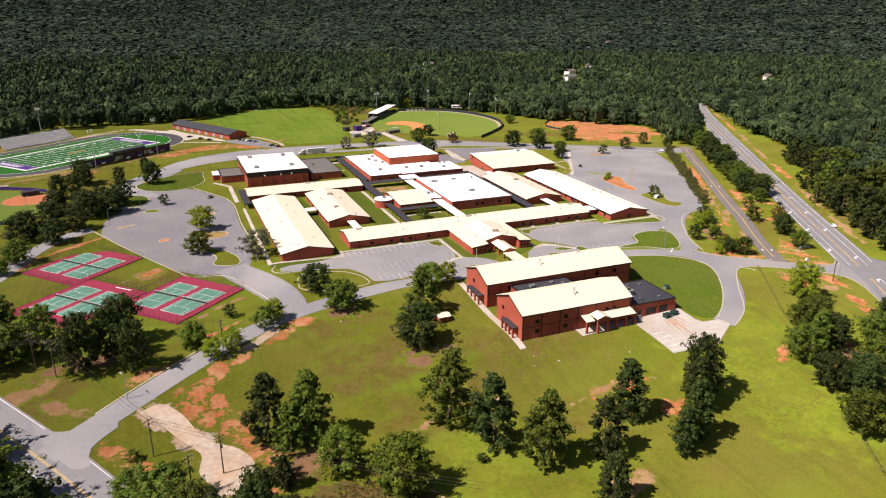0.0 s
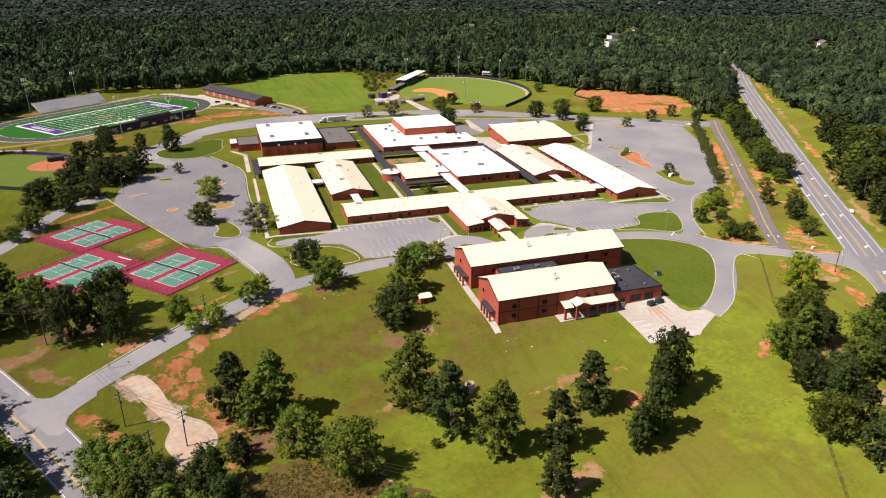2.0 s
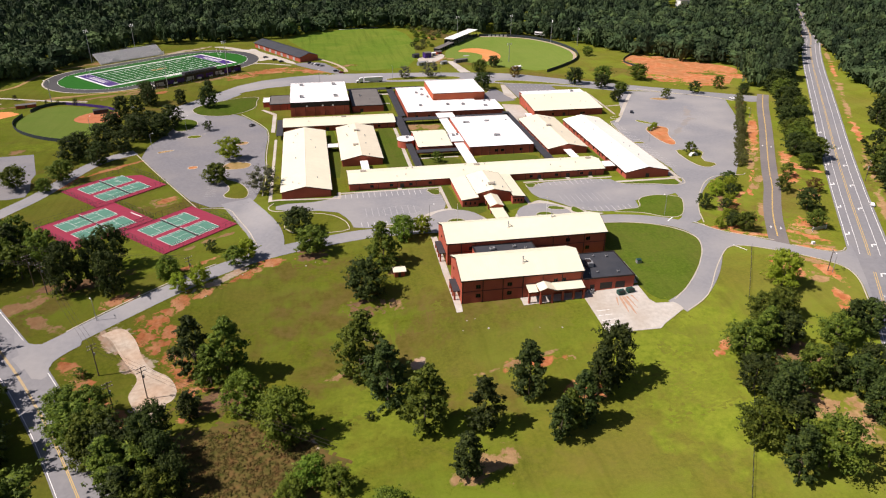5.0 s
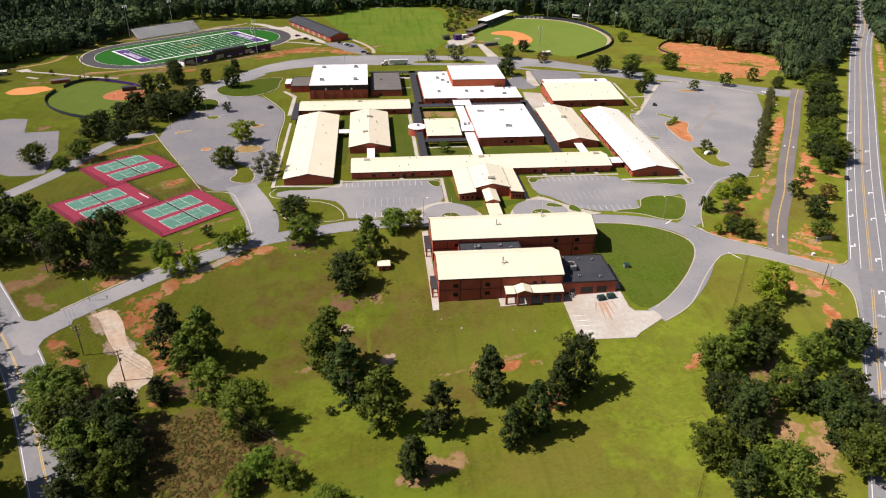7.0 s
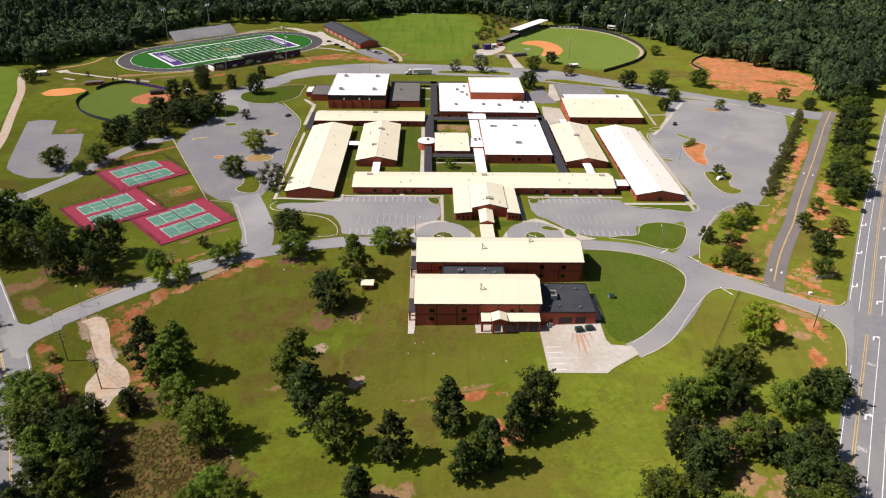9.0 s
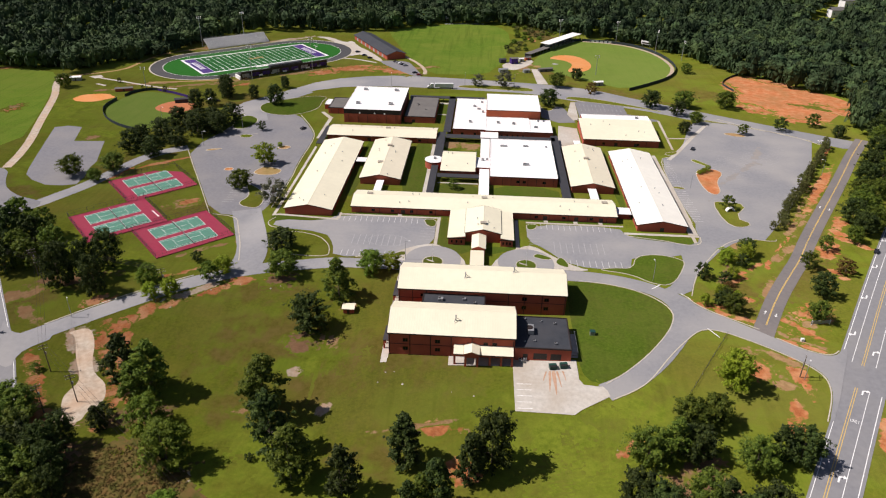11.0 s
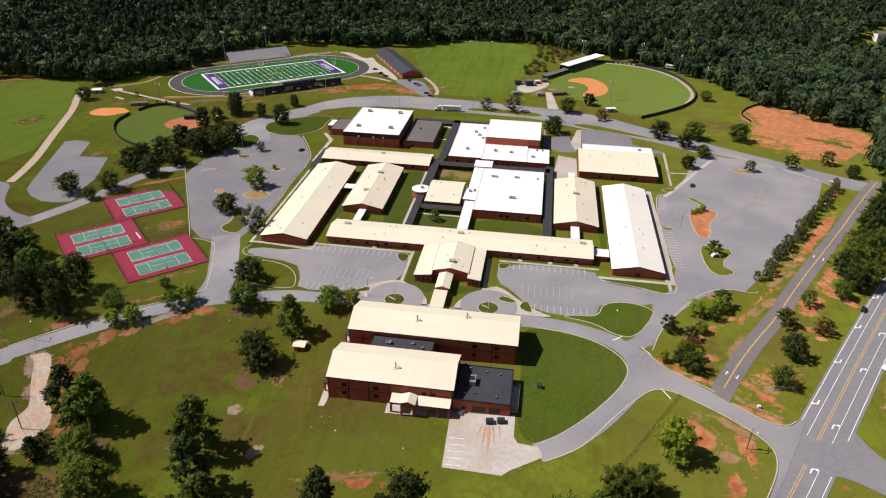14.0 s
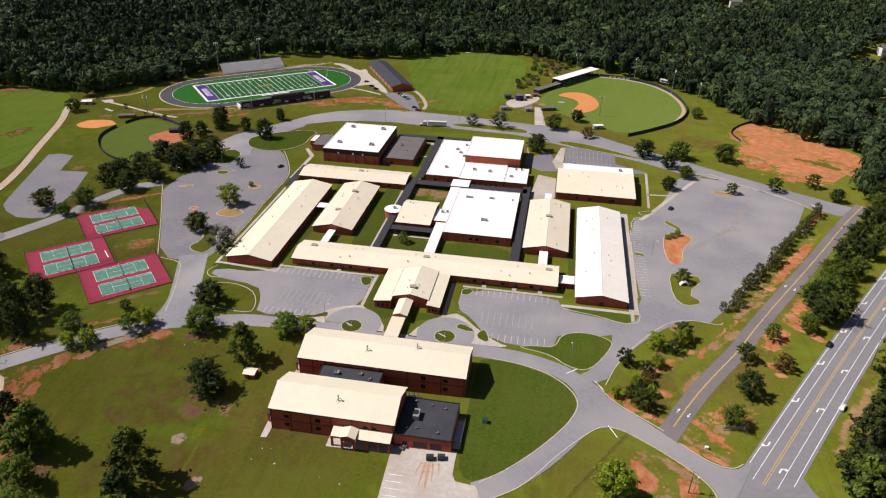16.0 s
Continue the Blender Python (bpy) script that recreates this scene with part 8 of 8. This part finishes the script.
def woods():
    rng = np.random.default_rng(77)
    variants = [crown_variant(s) for s in range(100, 112)]
    tv, tf, tn = [], [], []
    nt = 0
    step = 9.0
    for gx in np.arange(-900, 1400, step):
        for gy in np.arange(60, 1500, step):
            x, y = gx + rng.uniform(-4.4, 4.4), gy + rng.uniform(-4.4, 4.4)
            # the wedge that the walk ever looks at
            if x > 160 + 1.22 * y or x < 20 - 1.1 * y or math.hypot(x - 80, y) > 1350 or (d_left(x, y) and y > 900):
                continue
            if inside(x, y, CLEARING):
                continue
            if near_house(x, y):
                continue
            d = math.hypot(x - 80, y)
            if d > 800 and rng.uniform() < (d - 800) / 2200:
                continue
            pine = noise.noise((x / 110, y / 110, 9.0)) + rng.normal() * 0.25
            H = rng.uniform(12, 21) * (1.0 + 0.25 * noise.noise((x / 45, y / 45, 5.0))) * (1.12 if pine > 0 else 0.95)
            R = (rng.uniform(3.6, 5.8) if pine > 0 else rng.uniform(5.2, 9.4)) * (1.15 if d > 860 else 1.0)
            hue = min(1.0, max(0.0, rng.normal(0.36 if pine > 0 else 0.56, 0.22)))
            a = rng.uniform(0, math.tau)
            core, skirt, fine, near, far = variants[rng.integers(4) * (3 if pine > 0 else 1) % len(variants)] if rng.uniform() < 0.3 else variants[rng.integers(len(variants))]
            rot = np.array(((math.cos(a), math.sin(a), 0), (-math.sin(a), math.cos(a), 0), (0, 0, 1.0)))
            sc, of = np.array((R, R, H)), np.array((x, y, land(x, y)))
            use = [core, far if d > 860 else near if d > 640 else fine]
            if d < 900 and any(inside(x + ox, y + oy, CLEARING) for ox, oy in ((0, -22), (22, 0), (-22, 0))):
                use.append(skirt)
            for v, f in use:
                tv.append(v @ rot * sc + of)
                tf.append(f + nt)
                tn.append(np.full(len(v), hue))
                nt += len(v)
    me = bpy.data.meshes.new("woods")
    me.from_pydata(np.concatenate(tv).tolist(), [], np.concatenate(tf).tolist())
    me.attributes.new("tone", "FLOAT", "POINT").data.foreach_set("value", np.concatenate(tn))
    me.materials.append(WOODS)
    return tagged(new("woods", me), "dense mixed green woodland round the school", "woodland", kind="stuff")


woods()


def mid_woods():
    """Tree crowns of the farther woods, a few leaf sprays each, on the side the walk first looks to."""
    rng = np.random.default_rng(78)
    shapes = [leaf_cloud(rng, [np.zeros(3)], [0.85], 20, 0.75, 1.0, 0.6, 1.1) for _ in range(10)]
    thin = [leaf_cloud(rng, [np.zeros(3)], [0.8], 9, 1.0, 1.0, 0.5, 1.1) for _ in range(10)]
    tv, tf, tn, k = [], [], [], 0
    r = 1330.0
    while r < 4600:
        gap = 11.5 + (r - 1330) / 200
        n_ = int(radians(90) * r / gap)
        for i in range(n_):
            a = radians(18) + radians(90) * (i + rng.uniform(0, 1)) / n_
            rr_ = r + rng.uniform(-0.6, 0.6) * gap
            x, y = 80 + rr_ * math.cos(a), rr_ * math.sin(a)
            if near_house(x, y):
                continue
            R = gap * rng.uniform(0.5, 0.85)
            z = land(x, y) + rng.uniform(9, 14) + 4 * noise.noise((x / 90, y / 90, 7.0))
            b = rng.uniform(0, math.tau)
            rot = np.array(((math.cos(b), math.sin(b), 0), (-math.sin(b), math.cos(b), 0), (0, 0, 1.0)))
            v, f = (shapes if r < 2000 else thin)[rng.integers(len(shapes))]
            tv.append(v @ rot * np.array((R, R, rng.uniform(4, 7))) + np.array((x, y, z)))
            tf.append(f + k)
            tn.append(np.full(len(v), min(1.0, max(0.0, rng.normal(0.45, 0.24)))))
            k += len(v)
        r += gap * 1.0
    me = bpy.data.meshes.new("mid_woods")
    me.from_pydata(np.concatenate(tv).tolist(), [], np.concatenate(tf).tolist())
    me.attributes.new("tone", "FLOAT", "POINT").data.foreach_set("value", np.concatenate(tn))
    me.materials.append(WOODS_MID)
    return tagged(new("mid_woods", me), "distant mixed woodland tinted with haze, rolling towards the hills", "woodland", kind="stuff")


mid_woods()


def far_woods():
    """The canopy beyond the single trees, out to the hills."""
    bm = bmesh.new()
    rows = []
    radii = [1330 * (4700 / 1330) ** (k / 150) for k in range(151)]
    for r in radii:
        row = []
        for k in range(341):
            a = radians(16 + 128 * k / 340)
            x, y = 80 + r * math.cos(a), r * math.sin(a)
            bump_ = 5.5 * noise.noise((x / 16, y / 16, 1.0)) + 6 * noise.noise((x / 55, y / 55, 2.0))
            row.append(bm.verts.new((x, y, land(x, y) + 9 + bump_ * (1.0 if r > 2600 else 0.4))))
        rows.append(row)
    for a, b in zip(rows, rows[1:]):
        for i in range(len(a) - 1):
            bm.faces.new((a[i], b[i], b[i + 1], a[i + 1]))
    return tagged(link("far_woods", bm, WOODS_FAR), "unbroken far woodland reaching the hills, haze and cloud shade in its colour", "woodland", kind="stuff")


far_woods()

# ---- vehicles, poles and small things ----


def car(x, y, turn, material, label):
    ob = thing("car", (x, y, land(x, y) + 0.1), label, "car", turn=turn)
    bm = bmesh.new()
    prism(bm, [(-2.2, 0.35), (2.2, 0.35), (2.25, 0.75), (1.2, 0.9), (0.6, 1.42), (-1.1, 1.45), (-1.9, 0.95), (-2.25, 0.9)], -0.9, 0.9, "y")
    bmesh.ops.bevel(bm, geom=bm.edges[:], offset=0.06, segments=1, affect="EDGES")
    for v in bm.verts:
        v.co = Vector((v.co.x, v.co.y * (0.86 if v.co.z > 1.1 else 1.0), v.co.z))
    part("body", bm, material, ob)
    for s in (-0.86, 0.80):
        part("side_window", boxes((-1.2, 0.75, s, s + 0.06, 0.98, 1.34)), GLASS, ob)
    part("windscreen", boxes((0.72, 1.0, -0.7, 0.7, 0.98, 1.25)), GLASS, ob)
    for wx in (-1.35, 1.4):
        for wy in (-0.92, 0.74):
            w = part("wheel", tubes(((wx, wy, 0.33), (wx, wy + 0.2, 0.33), 0.33), sides=12), RUBBER, ob)
            part("rim", tubes(((wx, wy - 0.01, 0.33), (wx, wy + 0.21, 0.33), 0.2), sides=10), STEEL, w)
    return ob


CAR_DARK = mat("dark_car_paint", (0.02, 0.022, 0.028), scale=0.5, rough=0.25, sheen=0.6)
CAR_WHITE = mat("white_car_paint", (0.75, 0.75, 0.75), scale=0.5, rough=0.25, sheen=0.6)
CAR_SILVER = mat("silver_car_paint", (0.36, 0.37, 0.38), scale=0.5, rough=0.3, metal=0.5)
CAR_RED = mat("dark_red_car_paint", (0.16, 0.02, 0.02), scale=0.5, rough=0.3)
car(22, 416, 60, CAR_DARK, "dark saloon car parked in the west lot")
car(266, 405, 62, CAR_DARK, "dark saloon car parked in the east lot")
car(311, 240, 58, CAR_WHITE, "white car on the highway lane")
car(318, 281, 58, CAR_DARK, "dark car on the highway lane")
car(351, 426, 100, CAR_WHITE, "white van-like car near the back road")
for k, m in enumerate((CAR_DARK, CAR_SILVER, CAR_WHITE, CAR_DARK, CAR_SILVER)):
    car(60 + k * 2.4, 592 - k * 3.0, 25, m, "car parked in a row by the field house")
car(80, 558, 10, CAR_DARK, "dark car parked by the footpath")
car(84, 552, 0, CAR_RED, "dark red car parked by the footpath")
for x, y in ((22, 622), (30, 610), (36, 602)):
    car(x, y, 30, CAR_DARK, "dark car parked on the pale apron")
car(-58, 470, 40, CAR_WHITE, "white car parked under trees")
car(-52, 466, 40, CAR_DARK, "dark car parked under trees")

tr = thing("semi_truck", (103, 517.5, 0.05), "white lorry with a long pale trailer", "truck", turn=184)
trailer = part("trailer", bevelled(0.06, (-10.5, 3.6, -1.25, 1.25, 1.15, 4.0)), CAR_WHITE, tr, "long pale box trailer")
part("side_skirt", boxes((-8, 0, -1.2, 1.2, 0.7, 1.14)), STEEL, trailer)
bm = bmesh.new()
prism(bm, [(4.4, 0.7), (9.6, 0.7), (9.7, 1.6), (8.0, 2.0), (7.4, 3.0), (6.6, 3.7), (4.6, 3.8)], -1.2, 1.2, "y")
bmesh.ops.bevel(bm, geom=bm.edges[:], offset=0.08, segments=1, affect="EDGES")
cab = part("cab", bm, CAR_WHITE, tr, "white cab")
part("windscreen", boxes((7.3, 7.9, -1.0, 1.0, 2.15, 2.85)), GLASS, cab)
for wx in (-9.6, -8.4, 4.9, 6.0, 8.9):
    for wy in (-1.25, 0.95):
        part("wheel", tubes(((wx, wy, 0.5), (wx, wy + 0.3, 0.5), 0.5), sides=12), RUBBER, tr)


def lamp_post(x, y, H, turn, label="slim grey lamp post with one arm"):
    ob = thing("lamp_post", (x, y, land(x, y)), label, "lamp post", "lamp posts", turn)
    part("pole", tubes(((0, 0, 0), (0, 0, H), 0.12, 0.08), sides=8), STEEL, ob)
    part("arm", tubes(((0, 0, H - 0.1), (1.6, 0, H + 0.3), 0.05), sides=6), STEEL, ob)
    part("lamp", bevelled(0.04, (1.4, 2.2, -0.2, 0.2, H + 0.22, H + 0.38)), WHITE, ob)
    return ob


for x, y, H, a in ((211, 246.5, 9, 100), (106, 255, 9, 0), (-15.9, 411.5, 9, 30), (330, 372, 9, 180), (250.5, 346, 8, 0), (66, 518, 10, 90), (122, 524, 10, 90), (160, 524, 10, 90), (-30.4, 381.2, 9, 0), (250.6, 186.6, 7, 60), (-19.6, 207.9, 8, 120), (-72, 420, 9, 60)):
    lamp_post(x, y, H, a)


def utility_pole(x, y, H, turn, arms=2, label="weathered wooden utility pole with crossarms"):
    ob = thing("utility_pole", (x, y, land(x, y)), label, "utility pole", "utility poles", turn)
    part("pole", tubes(((0, 0, -0.5), (0, 0, H), 0.2, 0.13), sides=8), WOOD_POLE, ob)
    for k in range(arms):
        z = H - 0.5 - k * 1.3
        arm = part("crossarm", boxes((-1.5, 1.5, -0.08, 0.08, z - 0.08, z + 0.08)), WOOD_POLE, ob)
        for s in (-1.35, -0.6, 0.6, 1.35):
            part("insulator", tubes(((s, 0, z + 0.08), (s, 0, z + 0.3), 0.07, 0.05), sides=6), WHITE, arm)
    if arms:
        part("transformer", tubes(((0.35, 0, H - 4.2), (0.35, 0, H - 3.2), 0.26), sides=10), STEEL, ob)
    return ob


def wires(a, b, sag, count=3, gap=1.2, label="thin dark overhead wire between poles"):
    a, b = Vector(a), Vector(b)
    side = Vector((-(b - a).y, (b - a).x, 0)).normalized()
    for w in range(count):
        bm = bmesh.new()
        off = side * (w - (count - 1) / 2) * gap
        rings = []
        for k in range(13):
            f = k / 12
            p = a.lerp(b, f) + off - Vector((0, 0, sag * 4 * f * (1 - f)))
            rings.append([bm.verts.new(p + q) for q in (side * 0.03, side * -0.03, Vector((0, 0, 0.05)))])
        for r, q in zip(rings, rings[1:]):
            for i in range(3):
                bm.faces.new((r[i], r[i - 1], q[i - 1], q[i]))
        tagged(link("overhead_wire", bm, FASCIA), label, "wire", "overhead wires")


POLES = [(-46.5, 232.2, 13), (-40.3, 225.9, 13), (-13, 179.7, 12), (4.1, 165.7, 12), (-4, 159.6, 12), (10.5, 225.9, 11), (-54.7, 240.5, 13), (249.6, 188, 9), (330, 268, 11)]
for k, (x, y, H) in enumerate(POLES):
    utility_pole(x, y, H, 35 if k < 7 else 70, 2 if k < 7 else 1)
for i, j in ((0, 1), (1, 2), (0, 6), (6, 5)):
    a, b = POLES[i], POLES[j]
    wires((a[0], a[1], land(a[0], a[1]) + a[2] - 0.3), (b[0], b[1], land(b[0], b[1]) + b[2] - 0.3), 0.8)
wires((-40.3, 225.9, land(-40.3, 225.9) + 12.6), (-140, 262, 12), 2.0)
wires((-13, 179.7, land(-13, 179.7) + 11.6), (59.6, 121.3, land(59.6, 121.3) + 12), 1.5)

ob = thing("yard_sign", (269, 220, 0), "grey low sign board on a frame in bare clay", "sign", turn=10)
part("board", boxes((-4, 4, -0.1, 0.1, 0.5, 1.9)), STEEL, ob)
for s in (-3.6, 3.6):
    part("post", boxes((s - 0.1, s + 0.1, -0.2, 0.2, 0, 2.0)), WHITE, ob)
ob = thing("utility_box", (258, 208.6, 0), "small white utility box on the verge", "utility box")
part("body", bevelled(0.05, (-0.6, 0.6, -0.5, 0.5, 0, 1.1)), WHITE, ob)
ob = thing("utility_box", (181.4, 208.1, land(181.4, 208.1)), "grey-green utility cabinet on the lawn", "utility box")
part("body", bevelled(0.05, (-0.9, 0.9, -0.8, 0.8, 0, 1.5)), STEEL, ob)
part("lid", bevelled(0.03, (-1.0, 1.0, -0.9, 0.9, 1.5, 1.65)), TEAL, ob)
for x, y in ((165.3, 187.5), (169.1, 188.2)):
    ob = thing("dumpster", (x, y, land(x, y) + 0.17), "dark green steel waste container on concrete", "dumpster", "waste containers", 10)
    bm = bmesh.new()
    prism(bm, [(-0.9, 0), (0.9, 0), (1.1, 1.2), (0.9, 1.5), (-1.0, 1.3)], -1.3, 1.3, "x")
    part("body", bm, TEAL, ob)
    part("lid", boxes((-1.32, 1.32, -1.05, 0.0, 1.32, 1.4)), RUBBER, ob)
for k, (x, y) in enumerate(((154, 190.8), (155.8, 191.2), (154.8, 190.1), (151.4, 217.6), (153.3, 217.9), (154.9, 217.2))):
    ob = thing("condenser_unit", (x, y, land(x, y) + 0.1), "grey outdoor air conditioning unit", "air conditioner", "outdoor units")
    part("body", bevelled(0.04, (-0.55, 0.55, -0.5, 0.5, 0, 1.2)), STEEL, ob)
    part("fan_grille", tubes(((0, 0, 1.2), (0, 0, 1.26), 0.42), sides=12), FASCIA, ob)
ob = thing("concrete_arch", (263.6, 318.6, 0.15), "white concrete half pipe arch on a grass island", "arch", turn=12)
bm = bmesh.new()
prof = [(2.2 * math.cos(k * math.pi / 12), 2.0 * math.sin(k * math.pi / 12)) for k in range(13)] + [(1.7 * math.cos(k * math.pi / 12), 1.55 * math.sin(k * math.pi / 12)) for k in range(12, -1, -1)]
prism(bm, prof, -1.0, 1.0, "y")
part("shell", bm, WHITE, ob)
for x, y, z in ((133, 226.5, 0), (152, 230, 0), (130.6, 197.5, 0)):
    zz = (10.8 if y > 215 else 10.5) - abs(y - (230.1 if y > 215 else 201.8)) * 0.36
    ob = thing("roof_turbine", (x, y, zz), "slim grey ventilator stack on a metal roof", "roof vent", "roof ventilators")
    part("stack", tubes(((0, 0, -0.6), (0, 0, 2.2), 0.17), sides=8), STEEL, ob)
    part("cap", tubes(((0, 0, 2.2), (0, 0, 2.6), 0.36, 0.15), sides=10), STEEL, ob)
    part("brace", tubes(((0, 0, 1.6), (1.5, 0.3, 0.4), 0.09), ((0, 0, 1.6), (-0.5, -1.0, 0.1), 0.08), sides=5), STEEL, ob)
for x, y in ((118, 254), (158.5, 254.7)):
    ob = thing("flagpole", (x, y, 0.15), "slim white flagpole on a round island", "flagpole", "flagpoles")
    part("pole", tubes(((0, 0, 0), (0, 0, 9), 0.08, 0.05), sides=8), WHITE, ob)
    part("ball", tubes(((0, 0, 9), (0, 0, 9.2), 0.12), sides=8), YELLOW, ob)
rr = random.Random(31)
for k in range(22):
    x, y = rr.choice([(rr.uniform(20, 60), rr.uniform(228, 236)), (rr.uniform(90, 150), rr.uniform(160, 186)), (rr.uniform(2, 26), rr.uniform(205, 226)), (rr.uniform(176, 205), rr.uniform(150, 158))])
    s = rr.uniform(0.2, 0.45)
    bm = bmesh.new()
    bmesh.ops.create_icosphere(bm, subdivisions=1, radius=s)
    for v in bm.verts:
        v.co *= rr.uniform(0.7, 1.2)
        v.co.z *= 0.5
    ob = link("stone", bm, CONCRETE)
    ob.matrix_basis = pose(x, y, land(x, y) + 0.05)
    tagged(ob, "pale rough stone lying in the grass", "stone", "loose stones")


# far houses between the trees
def house(x, y, turn, w, d, label, roof=None):
    ob = thing("house", (x, y, land(x, y)), label, "house", "far houses", turn)
    part("wall", boxes((-w / 2, w / 2, -d / 2, d / 2, -2, 8.0)), WHITE, ob)
    bm = bmesh.new()
    prism(bm, [(-d / 2 - 0.5, 8), (0, 11), (d / 2 + 0.5, 8), (d / 2 + 0.5, 8.25), (0, 11.3), (-d / 2 - 0.5, 8.25)], -w / 2 - 0.5, w / 2 + 0.5, "x")
    part("roof", bm, roof or GREY_ROOF, ob)
    for s in (-0.3, 0.3):
        part("window", boxes((w * s - 0.7, w * s + 0.7, -d / 2 - 0.05, -d / 2 - 0.004, 3.6, 5.4)), GLASS, ob)


for hx, hy, ht in HOUSES:
    house(hx, hy, ht, 16, 10, "pale house with a grey roof among far trees")
